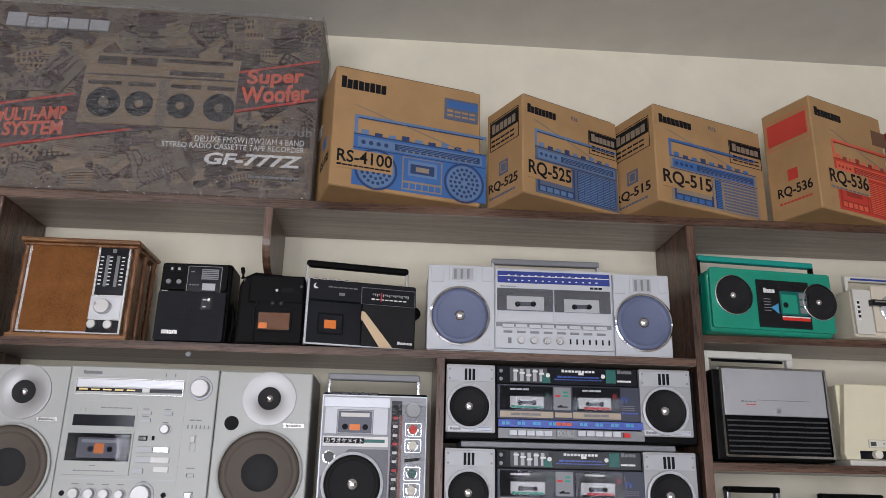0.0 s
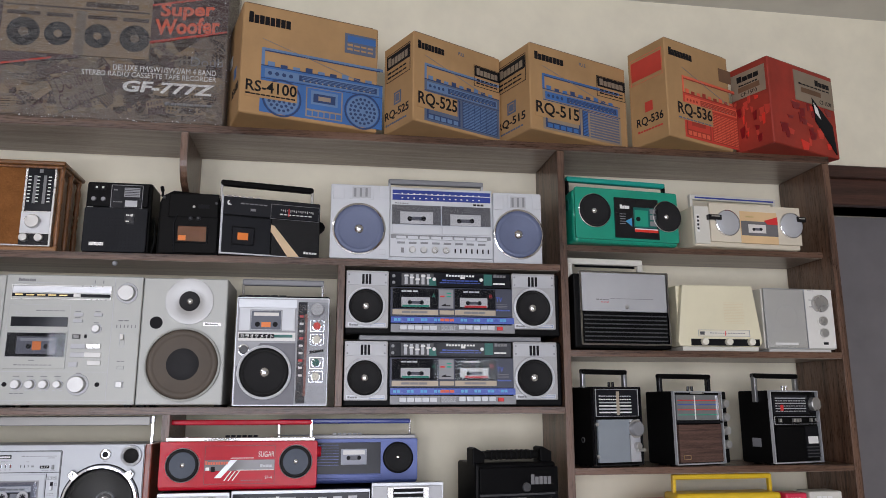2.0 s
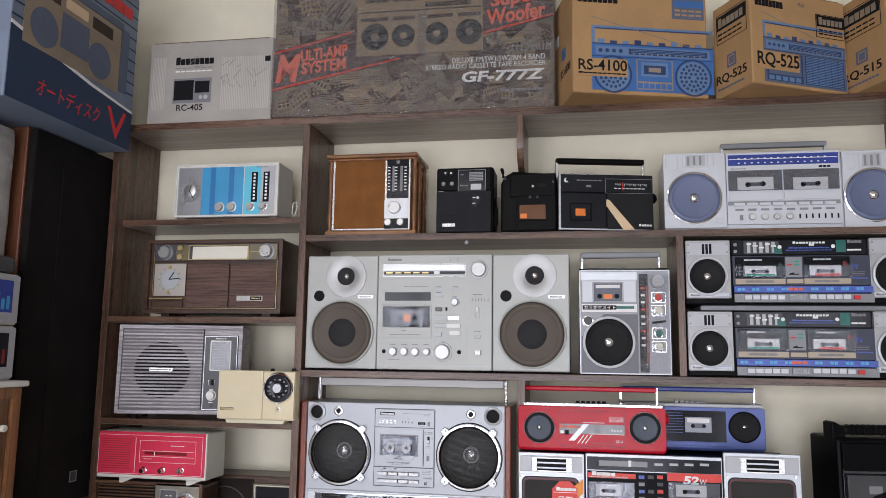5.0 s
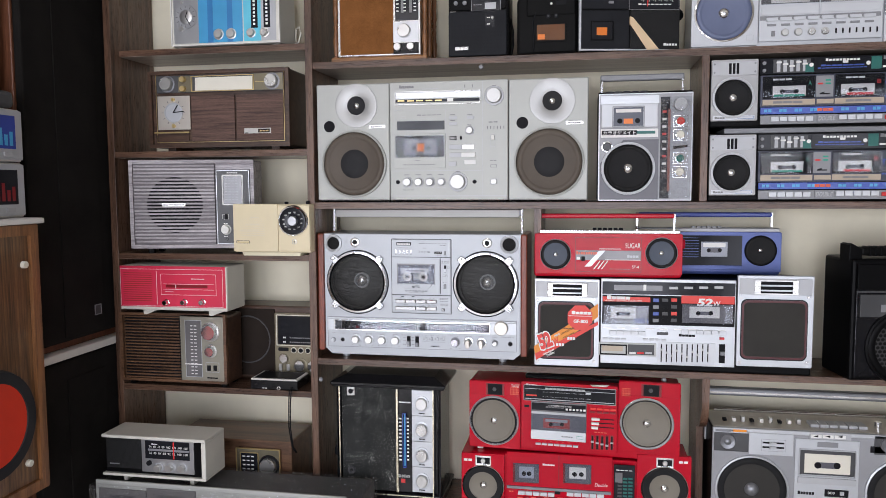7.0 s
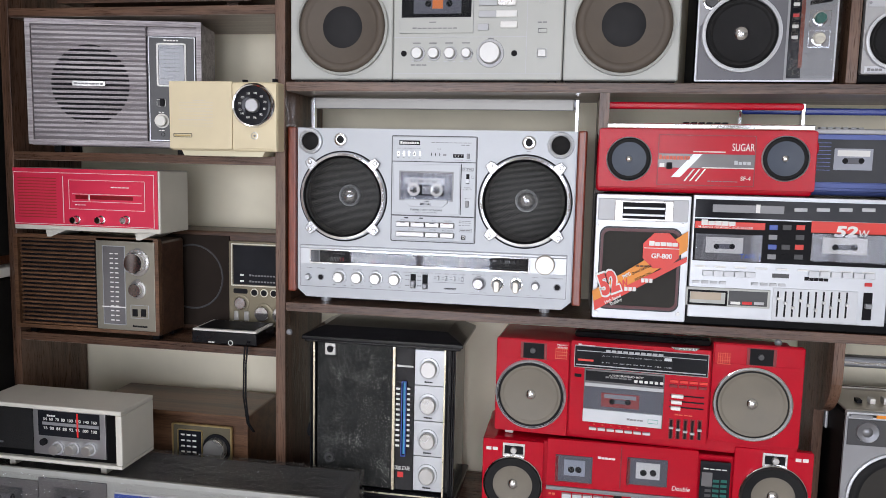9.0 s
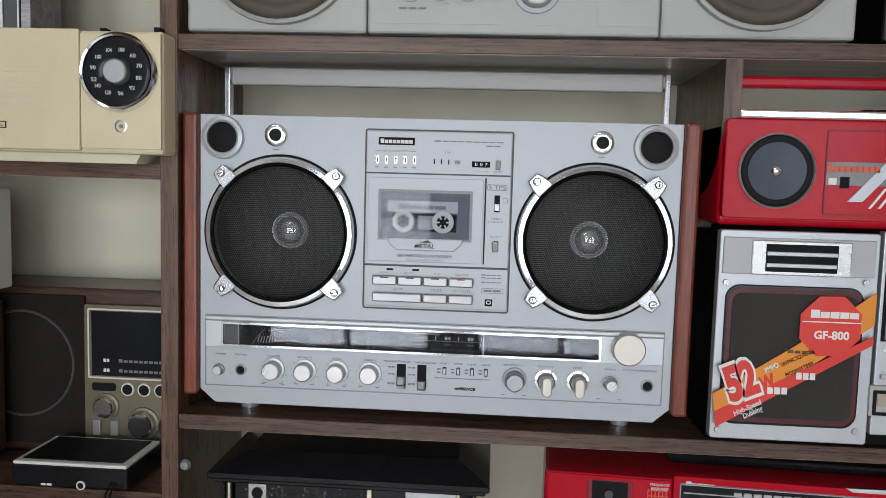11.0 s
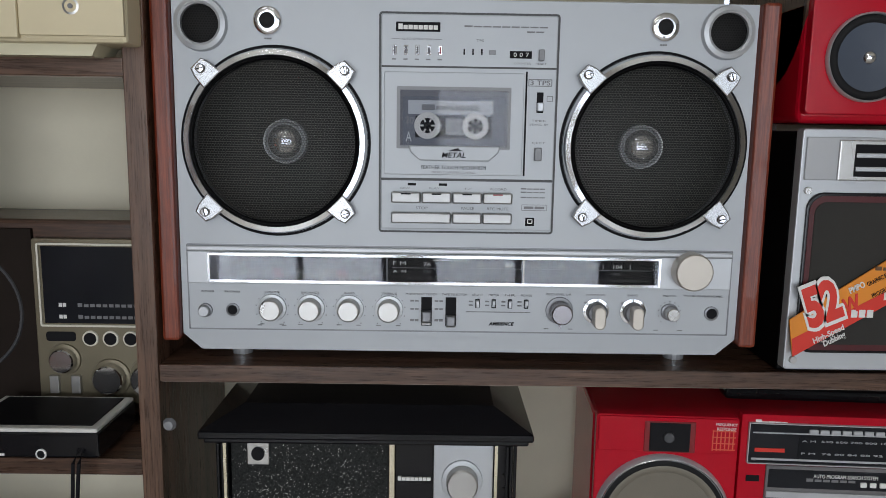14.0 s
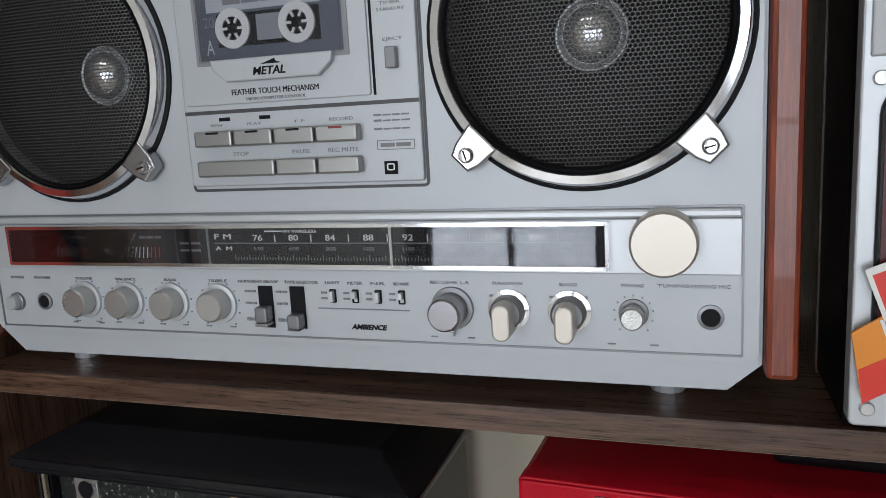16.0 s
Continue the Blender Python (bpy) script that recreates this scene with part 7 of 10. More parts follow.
def slatted_radio():
    d = device("table_radio", "grey slatted table radio with round dark speaker opening", (-1.288, -0.022, 1.372), (138, 42, 825, 535), 0.313, 0.222, 11, lean_v=0.012)
    part("body", cuboid(0, 0.006, 0, 0.313, 0.085, 0.222, 0.003), "grey_slats", d.ob)
    d.feet("black_plastic", h=0.012, depth=0.09, inset=0.14)
    d.rim("front_edge", "grey_slats", 138, 42, 825, 535, 0.009, 0.004, 0.006, 0.002)
    x, z = d.at(385, 292)
    d.box("grille_back", "slat_gap", 160, 62, 606, 512, 0.0002, 0.006, 0)
    part("speaker_opening", lathe(x, z, [(0, -0.0006), (0.0700, -0.0006), (0.0702, 0.001)], 48), "ink_black", d.ob)
    for k in range(23):
        d.box("slat", "grey_slats", 160, 68 + 19.2 * k, 606, 78.5 + 19.2 * k, 0.0022, 0.0035, 0.0008)
    d.box("name_plate", "knob_silver", 318, 280, 446, 300, 0.0050, 0.001, 0.0004), d.bars("ink_grey", 324, 286, 440, 294, 8, 0.0054, 0.2)
    d.box("tuner_panel", "dark_grey", 612, 100, 800, 516, 0.001, 0.004, 0.0004), d.rim("tuner_trim", "silver_bright", 616, 104, 798, 514, 0.0014, 0.002, 0, 0.001)
    w = d.rim("dial_frame", "ink_white", 648, 128, 764, 298, 0.003, 0.003, 0, 0.004)
    d.round_box("dial", "dial_grey", 656, 136, 756, 290, 0.003, 0.0022, 0, 0, w)
    for k in range(9):
        d.bars("ink_grey", 664, 146 + 15 * k, 740, 149 + 15 * k, 4, 0.0026, 0.5, parent=w)
    d.bars("ink_white", 676, 114, 736, 120, 5, 0.0016), d.rim("switch", "ink_white", 646, 348, 680, 376, 0.0006, 0.002, 0, 0.001), d.box("switch_lever", "ink_black", 660, 346, 676, 376, 0.006, 0, 0.0006)
    d.knob(664, 434, 22, 0.012, "white_plastic", skirt="white_plastic"), dots(d, 664, 434, 36), d.hole(668, 488, 6, "ink_black"), d.bars("ink_white", 652, 398, 676, 402, 2, 0.0016), d.bars("ink_white", 652, 470, 676, 474, 2, 0.0016)


def cream_dial_radio():
    d = device("table_radio", "small cream plastic radio with round chrome tuning dial", (-1.006, -0.030, 1.368), (705, 268, 1128, 550), 0.196, 0.117, lean_v=0.03)
    part("body", cuboid(0, 0.002, 0, 0.196, 0.058, 0.117, 0.003), "cream_plastic", d.ob), d.box("front_panel", "cream_plastic", 705, 270, 954, 548, 0.003, 0.003, 0.0012), d.box("front_step", "cream_plastic", 955, 285, 1126, 548, 0.001, 0.003, 0.0006)
    part("stand", slab([(0.02, -0.009), (0.165, -0.009), (0.170, 0.001), (0.015, 0.001)], 0.010, 0.05), "cream_pale", d.ob)
    for k in range(3):
        d.box("grille_groove", "beige_plastic", 800 - 30 * k, 348 + 38 * k, 850, 351 + 38 * k, 0.0034, 0, 0)
    for k in range(9):
        d.box("grille_groove", "beige_plastic", 745, 356 + 12 * k, 880, 358 + 12 * k, 0.0034, 0, 0)
    n = d.rim("name_frame", "ink_black", 722, 482, 796, 498, 0.0008, 0.004, 0, 0.0006)
    d.bars("gold", 728, 487, 790, 494, 8, 0.0036, 0.2)
    x, z = d.at(1040, 374)
    t = part("tuning_dial", lathe(x, z, [(0.0115, -0.004), (0.030, -0.0085), (0.0325, -0.0075), (0.033, -0.003)], 48), "dial_black", d.ob, "black tuning dial with white numbers", True)
    part("dial_rim", lathe(x, z, [(0.0325, -0.003), (0.0330, -0.0092), (0.0350, -0.010), (0.0372, -0.007), (0.0380, 0.002)], 56), "chrome", t, "", True)
    part("dial_centre", lathe(x, z, [(0, -0.013), (0.0105, -0.013), (0.0118, -0.0118), (0.0122, -0.003)], 40), "brushed", t, "", True)
    for k, s in enumerate(("52", "90", "100", "104", "108", "60", "70", "80", "92", "96", "120", "140")):
        a = radians(200 - 31 * k)
        u, v = 1040 + 50 * math.cos(a), 374 - 50 * math.sin(a)
        d.text(s, "ink_white", u - 6, v - 4.5, u + 6, v + 4.5, 0.0090, parent=t)
    d.hole(1041, 496, 10, "knob_silver"), d.disc("jack_pin", "ink_grey", 1041, 496, 4, 0.002)
    for u in (980, 1098):
        d.box("button", "ink_black", u - 7, 262, u + 7, 292, -0.02, 0.03, 0.0005)


def pink_radio():
    d = device("table_radio", "pinkish-red fronted radio in a white case on angled feet", (-1.322, -0.028, 1.2185), (108, 28, 640, 245), 0.292, 0.112, lean_v=0.03)
    part("body", cuboid(0, 0.0, 0, 0.292, 0.10, 0.112, 0.003), "off_white", d.ob), d.box("front_panel", "pink_red", 112, 36, 634, 236, 0.0020, 0.001, 0.0006)
    d.rim("print_frame", "ink_white", 114, 50, 622, 232, 0.0008, 0.0024, 0, 0.0008), d.box("print_line", "ink_white", 296, 60, 298, 222, 0.0024, 0, 0), d.rim("print_frame", "ink_white", 318, 76, 590, 178, 0.0007, 0.0024, 0, 0.0006)
    for k in range(14):
        d.box("grille_groove", "card_red", 130, 64 + 10.5 * k, 272, 67 + 10.5 * k, 0.0023, 0, 0)
    s = d.box("dial_slot", "red_dark", 342, 128, 548, 142, 0.0024, 0, 0.0002)
    d.box("pointer", "ink_white", 390, 126, 394, 144, 0.003, 0, 0, s), d.box("print_line", "ink_white", 330, 124, 578, 125.5, 0.0024, 0, 0), d.box("print_line", "ink_white", 330, 150, 578, 151.5, 0.0024, 0, 0)
    d.hole(297, 98, 7, "ink_white"), d.hole(394, 99, 6, "gold"), d.bars("ink_white", 470, 98, 536, 102, 5, 0.0024), d.bars("ink_white", 340, 158, 380, 161, 4, 0.0024)
    for u in (345, 434, 524):
        d.knob(u, 212, 11, 0.016, "chrome", skirt="chrome", base=0.002)
    for x in (0.055, 0.235):
        bm = slab([(0.0, 0.001), (0.045, 0.001), (0.010, -0.0135), (0.002, -0.0135)], 0.012, 0.085)
        part("foot", bm, "off_white", d.ob).location = (x, 0, 0)


def walnut_louvre_radio():
    d = device("table_radio", "walnut table radio with louvred front and silver tuner plate", (-1.331, -0.012, 1.0285), (130, 270, 640, 610), 0.288, 0.1755, lean_v=0.03)
    part("body", cuboid(0, 0.006, 0, 0.288, 0.088, 0.1755, 0.005), "walnut_veneer", d.ob)
    d.rim("front_edge", "walnut_light", 122, 268, 640, 612, 0.007, 0.003, 0.006, 0.004), d.feet("black_plastic", h=0.009, depth=0.07)
    d.box("grille_back", "ink_black", 142, 280, 414, 598, -0.004, 0.006, 0)
    for k in range(21):
        d.box("slat", "walnut_light", 142, 282 + 15.2 * k, 414, 289.5 + 15.2 * k, 0.0022, 0.004, 0.001)
    p = d.box("tuner_plate", "olive_plate", 420, 276, 626, 606, 0.003, 0.004, 0.0008)
    s = d.box("dial", "deck_grey", 446, 304, 522, 582, 0.0034, 0, 0.0003)
    d.rim("dial_frame", "silver_bright", 444, 302, 524, 584, 0.0012, 0.0042, 0, 0.0006, p)
    for k in range(15):
        d.bars("ink_white", 470, 328 + 17 * k, 506, 332 + 17 * k, 2, 0.0038, 0.5, parent=s)
    d.box("pointer", "ink_white", 440, 518, 524, 522, 0.0046, 0, 0)
    d.knob(566, 360, 33, 0.018, "chrome", "tuning_knob", skirt="knob_silver", base=0.003), d.knob(566, 456, 22, 0.015, "chrome", skirt="knob_silver", base=0.003)
    for u in (556, 586):
        d.box("switch", "ink_black", u - 8, 526, u + 8, 552, 0.006, 0, 0.0006)
    d.rim("switch_frame", "silver_bright", 540, 512, 604, 560, 0.0008, 0.0038, 0, 0.0008), d.bars("ink_black", 546, 584, 598, 592, 9, 0.0034, 0.2), d.bars("ink_grey", 560, 310, 580, 313, 1, 0.0034), d.bars("ink_grey", 560, 420, 580, 423, 1, 0.0034)


def dark_multiband():
    d = device("multiband_radio", "dark brown multiband radio with olive metal tuner panel", (-1.120, 0.092, 1.020), (620, 262, 1062, 632), 0.288, 0.196)
    part("body", cuboid(0, 0.004, 0, 0.288, 0.1, 0.196, 0.004), "walnut_veneer", d.ob), d.box("front_panel", "cone_brown_dark", 628, 278, 868, 612, 0.0004, 0.005, 0.0006)
    x, z = d.at(752, 432)
    part("speaker_ring", lathe(x, z, [(0.060, 0.0), (0.061, -0.0016), (0.063, -0.0016), (0.064, 0)], 48), "dark_grey", d.ob, "", True)
    p = d.round_box("tuner_panel", "olive_panel", 870, 294, 1056, 602, 0.003, 0.004, 0.004, 0.0008)
    d.rim("dial_frame", "bone", 878, 302, 1050, 456, 0.0018, 0.0058, 0, 0.002)
    q = d.box("dial", "dial_black", 884, 308, 1046, 450, 0.0046, 0, 0.0003)
    for v in (412, 434):
        d.bars("ink_white", 906, v, 918, v + 7, 2, 0.005, parent=q), d.bars("ink_grey", 934, v, 1044, v + 7, 12, 0.005, 0.4, parent=q)
    d.round_box("switch_well", "ink_black", 884, 466, 928, 484, 0.003, 0.0044, 0)
    for k in range(4):
        d.knob(950 + 30 * k, 478, 9, 0.007, "ink_black", "button", skirt="bone", base=0.004)
    d.knob(910, 518, 18, 0.014, "chrome", skirt="olive_panel", base=0.004), d.knob(978, 552, 22, 0.016, "chrome", skirt="olive_panel", base=0.004), d.knob(1036, 552, 24, 0.016, "chrome", skirt="olive_panel", base=0.004)
    for u in (894, 926):
        d.box("toggle", "knob_silver", u - 7, 548, u + 7, 582, 0.008, 0, 0.001)


def small_box():
    d = device("receiver_box", "small flat black receiver with white top edge and dangling cord", (-0.985, -0.006, 1.0215), (750, 590, 965, 665), 0.125, 0.026, category="receiver")
    part("body", cuboid(0, 0, 0, 0.125, 0.082, 0.022, 0.002), "black_gloss", d.ob), part("top_frame", cuboid(0.001, 0.001, 0.0221, 0.124, 0.081, 0.026, 0.0015), "white_plastic", d.ob), part("top_pad", cuboid(0.008, 0.008, 0.0262, 0.117, 0.075, 0.0270), "ink_black", d.ob)
    d.hole(880, 655, 6, "ink_white"), d.bars("ink_white", 806, 654, 828, 660, 2)
    part("cord", tube([(0.108, 0.0, 0.008), (0.108, -0.012, 0.0), (0.107, -0.014, -0.03), (0.105, -0.012, -0.09), (0.111, -0.010, -0.14), (0.116, 0.004, -0.16)], 0.0016), "ink_black", d.ob), part("cord", tube([(0.112, 0.0, 0.008), (0.113, -0.012, 0.0), (0.111, -0.014, -0.03), (0.109, -0.012, -0.09), (0.114, -0.010, -0.14), (0.118, 0.004, -0.16)], 0.0016), "ink_black", d.ob)


def black_white_radio():
    d = device("table_radio", "black-fronted radio in a white wrap-round case", (-1.300, -0.148, 0.8325), (135, 170, 575, 362), 0.275, 0.110, lean_v=0.055)
    o = d.ob
    o.scale = (0.92, 0.92, 0.92)
    part("case_top", cuboid(-0.006, -0.004, 0.1015, 0.288, 0.102, 0.110, 0.002), "off_white", o), part("case_bottom", cuboid(-0.006, -0.004, 0.0, 0.288, 0.102, 0.007, 0.002), "off_white", o), part("case_side", cuboid(0.2755, -0.003, 0.0072, 0.288, 0.102, 0.1013, 0.002), "off_white", o)
    part("body", cuboid(0, 0.004, 0.0075, 0.275, 0.098, 0.101, 0.002), "black_plastic", o), d.box("grille", "mesh_fine", 140, 184, 300, 332, -0.003, 0.0045, 0.0005)
    d.box("tuner_plate", "brushed", 304, 192, 540, 352, -0.001, 0.0045, 0.0008)
    s = d.box("dial", "dial_black", 322, 205, 522, 288, 0.0002, 0.002, 0.0003)
    for v, words in ((232, "54  60  70  80  100  120  140  160"), (262, "76  80  84  88  92  96  100  108")):
        d.text(words, "ink_white", 340, v - 5, 514, v + 5, 0.0006, parent=s)
    d.box("scale_band", "mid_grey", 336, 242, 520, 252, 0.0005, 0, 0, s), d.box("pointer", "needle_red", 449, 208, 454, 286, 0.0010, 0, 0, s), d.bars("ink_white", 352, 214, 380, 220, 4, 0.0006, parent=s)
    d.knob(340, 304, 10, 0.006, "ink_black")
    for u in (384, 436, 490):
        d.knob(u, 324, 15, 0.014, "knob_silver", skirt="light_grey")
    d.bars("ink_grey", 156, 306, 200, 312, 8, -0.0026, 0.2)
    for x in (0.045, 0.235):
        part("foot", cuboid(x, 0.01, -0.0160, x + 0.012, 0.09, 0.001, 0.001), "off_white", o)


def walnut_side_radio():
    d = device("table_radio", "walnut table radio with small gold-framed tuner", (-1.222, 0.020, 0.744), (440, 200, 912, 372), 0.332, 0.135)
    part("body", cuboid(0, 0.005, 0, 0.332, 0.15, 0.135, 0.004), "walnut_light", d.ob), d.rim("front_edge", "walnut_light", 438, 198, 914, 420, 0.007, 0.003, 0.005, 0.003)
    d.rim("tuner_frame", "gold", 698, 226, 870, 372, 0.003, 0.005, 0, 0.003), d.box("tuner_plate", "olive_panel", 702, 230, 866, 372, 0.003, 0.004, 0.0005)
    d.rim("dial_frame", "gold", 714, 240, 786, 372, 0.0018, 0.005, 0, 0.003), d.box("dial", "dial_black", 718, 244, 782, 370, 0.0038, 0, 0.0002)
    for k in range(8):
        d.bars("ink_white", 724, 252 + 14 * k, 774, 256 + 14 * k, 3, 0.0042, 0.5)
    d.knob(826, 282, 30, 0.017, "knob_silver", "tuning_knob", skirt="ink_black", base=0.003), d.knob(826, 354, 14, 0.012, "ink_black", base=0.003)


paint("olive_plate", (0.33, 0.315, 0.26), 0.35, 0.6, 0.06)
paint("cone_brown_dark", (0.022, 0.016, 0.013), 0.6, 0, 0.2)
blue_clock_radio(), walnut_clock_radio(), slatted_radio(), cream_dial_radio(), pink_radio(), walnut_louvre_radio()
dark_multiband(), small_box(), black_white_radio(), walnut_side_radio()


def wrapped_stereo():
    d = device("stereo_system", "silver stereo cassette system under clear plastic wrap", (-1.322, -0.165, 0.575), (60, 375, 1190, 790), 0.665, 0.242, lean_v=0.058, category="stereo")
    o = d.ob
    part("body", cuboid(0.004, 0.004, 0, 0.661, 0.145, 0.238, 0.004), "dark_grey", o), d.box("front_panel", "technic_silver", 70, 392, 1140, 780, 0.0, 0.006, 0.001)
    for a, b in ((86, 298), (300, 515)):
        w = d.box("deck_window", "deck_grey", a, 400, b, 500 + (a > 100) * 12, 0.003, 0, 0.0006)
        d.cassette(a + 50, 425, b - 50, 480, "dark_grey", None, 0.0034)
        d.box("deck_door", "white_metal", a, 496 + (a > 100) * 10, b, 545 + (a > 100) * 10, 0.005, 0, 0.0008), d.bars("ink_grey", (a + b) / 2 - 12, 516, (a + b) / 2 + 12, 521, 1, 0.0054)
    d.row("tape_key", "dark_grey", 118, 572, 11, 32, 27, 16, 0.008)
    s = d.box("dial", "white_metal", 540, 445, 1130, 525, 0.003, 0, 0.0005)
    d.box("dial_band", "blue_band", 540, 450, 1125, 464, 0.0036, 0, 0, s), d.bars("ink_grey", 580, 506, 720, 512, 9, 0.0036, 0.4, parent=s)
    for u, r in ((650, 16), (960, 14), (1065, 34)):
        d.knob(u, 555 + (u > 1000) * 20, r, 0.012, "knob_silver", skirt="light_grey")
    for k in range(9):
        d.box("switch", "light_grey", 604 + 28 * k + (k > 4) * 70, 545, 616 + 28 * k + (k > 4) * 70, 568, 0.006, 0, 0.0005)
    d.box("lower_panel", "dark_grey", 76, 600, 1140, 700, 0.002, 0, 0.0005), d.row("button", "white_metal", 140, 640, 12, 80, 60, 22, 0.006)
    bm = cuboid(-0.003, -0.018, 0.0, 0.668, 0.150, 0.2425, 0.004)
    bmesh.ops.subdivide_edges(bm, edges=bm.edges[:], cuts=10, use_grid_fill=True)
    for v in bm.verts:
        v.co.y -= 0.003 * noise.noise(Vector((v.co.x * 14, v.co.z * 30, 0))) if v.co.y < 0 else 0
    part("plastic_wrap", bm, "clear_wrap", o, "clear glossy plastic wrap", True)
    st = tagged(new("low_stand"), "plain dark low stand carrying a wrapped stereo", "stand")
    st.matrix_world = pose(-1.322, -0.165, 0)
    part("top", cuboid(0, 0, 0.555, 0.665, 0.15, 0.5745, 0.002), "laminate_x", st)
    for x in (0.0, 0.645):
        part("side_panel", cuboid(x, 0, 0, x + 0.02, 0.15, 0.5545, 0.002), "laminate_z", st)


wrapped_stereo()


# ---- right bay ----
def green_portable():
    d = device("boombox", "bright green portable radio cassette with black speakers", (0.655, -0.006, 1.8815), (100, 112, 535, 352), 0.285, 0.135, 6, lean_v=0.05, category="boombox")
    part("body", cuboid(0, 0.004, 0, 0.285, 0.085, 0.135, 0.010, 3), "teal", d.ob), d.round_box("front_panel", "teal", 104, 118, 532, 348, 0.006, 0.002, 0.005, 0.001)
    for u in (180, 482):
        d.speaker(u, 216 + (u > 300) * 22, 66 if u < 300 else 62, "chrome", 0.06, "cone_black", "chrome", 0.18, "cone_black", 0.25, 0.004, base=0.002)
    d.box("deck_panel", "black_gloss", 262, 158, 446, 340, 0.0055, 0, 0.0008), d.bars("ink_white", 284, 188, 324, 206, 4, 0.006, 0.15)
    w = d.round_box("tape_window", "teal_dark", 340, 200, 436, 292, 0.003, 0.006, 0, 0.0005)
    d.box("cassette", "teal", 345, 212, 400, 285, 0.0064, 0, 0.0003, w), d.disc("reel_hub", "ink_black", 358, 252, 9, 0.0068, w)
    for k in range(3):
        d.box("window_line", "ink_grey", 408, 206 + 28 * k, 434, 228 + 28 * k, 0.0064, 0, 0.0002, w)
    d.plate("arrow_mark", "sky_blue", [(305, 262), (332, 246), (332, 286)], 0.0060, 0, 0)
    for k in range(5):
        d.box("print_line", "mid_grey", 282, 228 + 11 * k, 306, 231 + 11 * k, 0.0058, 0, 0)
    d.box("name_strip", "sticker_red", 342, 300, 440, 312, 0.0062, 0, 0.0003), d.box("name_strip", "ink_white", 342, 296, 440, 301, 0.0062, 0, 0)
    part("side_vent", cuboid(-0.0012, 0.03, 0.085, 0.001, 0.05, 0.112, 0.0004), "teal_dark", d.ob)
    d.row("key", "dark_grey", 230, 113, 6, 30, 26, 6, -0.01, 0.03)
    d.handle("teal_handle", 100, 40, 522, 125, 0.045, 0.013, 0.016, "black_plastic", 0.006, "green carrying handle on dark arms")


def beige_portable():
    d = device("boombox", "beige portable radio with two silver round speakers", (0.968, 0.000, 1.8815), (540, 180, 1048, 368), 0.305, 0.104, 4, lean_v=0.06, category="boombox")
    part("body", cuboid(0, 0.004, 0, 0.305, 0.085, 0.104, 0.005), "beige_plastic", d.ob), d.box("side_panel", "off_white", 542, 186, 610, 360, 0.002, 0.005, 0.001), d.box("front_panel", "beige_plastic", 612, 184, 1046, 364, 0.004, 0.005, 0.001)
    for u, v in ((690, 268), (995, 282)):
        x, z = d.at(u, v)
        r = d.size(56)
        s = part("speaker", lathe(x, z, [(r * 0.93, -0.004), (r * 0.94, -0.010), (r * 1.0, -0.009), (r * 1.02, -0.002)], 44), "chrome", d.ob, "", True)
        part("speaker_grille", lathe(x, z, [(0, -0.012), (r * 0.5, -0.0112), (r * 0.8, -0.0092), (r * 0.95, -0.006)], 44), "light_grey", s, "silver-grey domed speaker grille", True)
        q = d.box("speaker_clip", "black_gloss", u - 92 if u < 800 else u + 26, v - 38, u - 32 if u < 800 else u + 68, v - 14, 0.0135, 0, 0.001)
        # thin chrome strip laid on the black clip in place of its highlight
        d.box("clip_shine", "chrome", u - 80 if u < 800 else u + 34, v - 33, u - 40 if u < 800 else u + 62, v - 27, 0.0140, 0, 0.0004, q)
    d.box("switch_strip", "ink_white", 550, 226, 562, 306, 0.003, 0, 0.0004)
    for k in range(4):
        d.box("switch", "ink_black", 552, 232 + 18 * k, 560, 242 + 18 * k, 0.0045, 0, 0.0003)
    d.box("deck_panel", "peach", 752, 216, 930, 366, 0.0050, 0, 0.0006)
    w = d.box("tape_window", "deck_grey", 755, 262, 930, 330, 0.0060, 0, 0.0004)
    d.plate("stripe", "ink_red", [(866, 258), (930, 242), (930, 280), (880, 276)], 0.0066, 0, 0), d.cassette(788, 276, 872, 316, "cassette", None, 0.0064)
    d.bars("gold", 780, 236, 820, 242, 3, 0.0054)
    d.handle("off_white", 568, 108, 985, 200, 0.045, 0.014, 0.014, "off_white", 0.008, "white handle with a dark blue stripe")
    x0, z1 = d.at(590, 116)
    part("handle_stripe", cuboid(x0, 0.0365, d.h + 0.030, x0 + 0.23, 0.0378, d.h + 0.034), "blue_dial", d.ob)


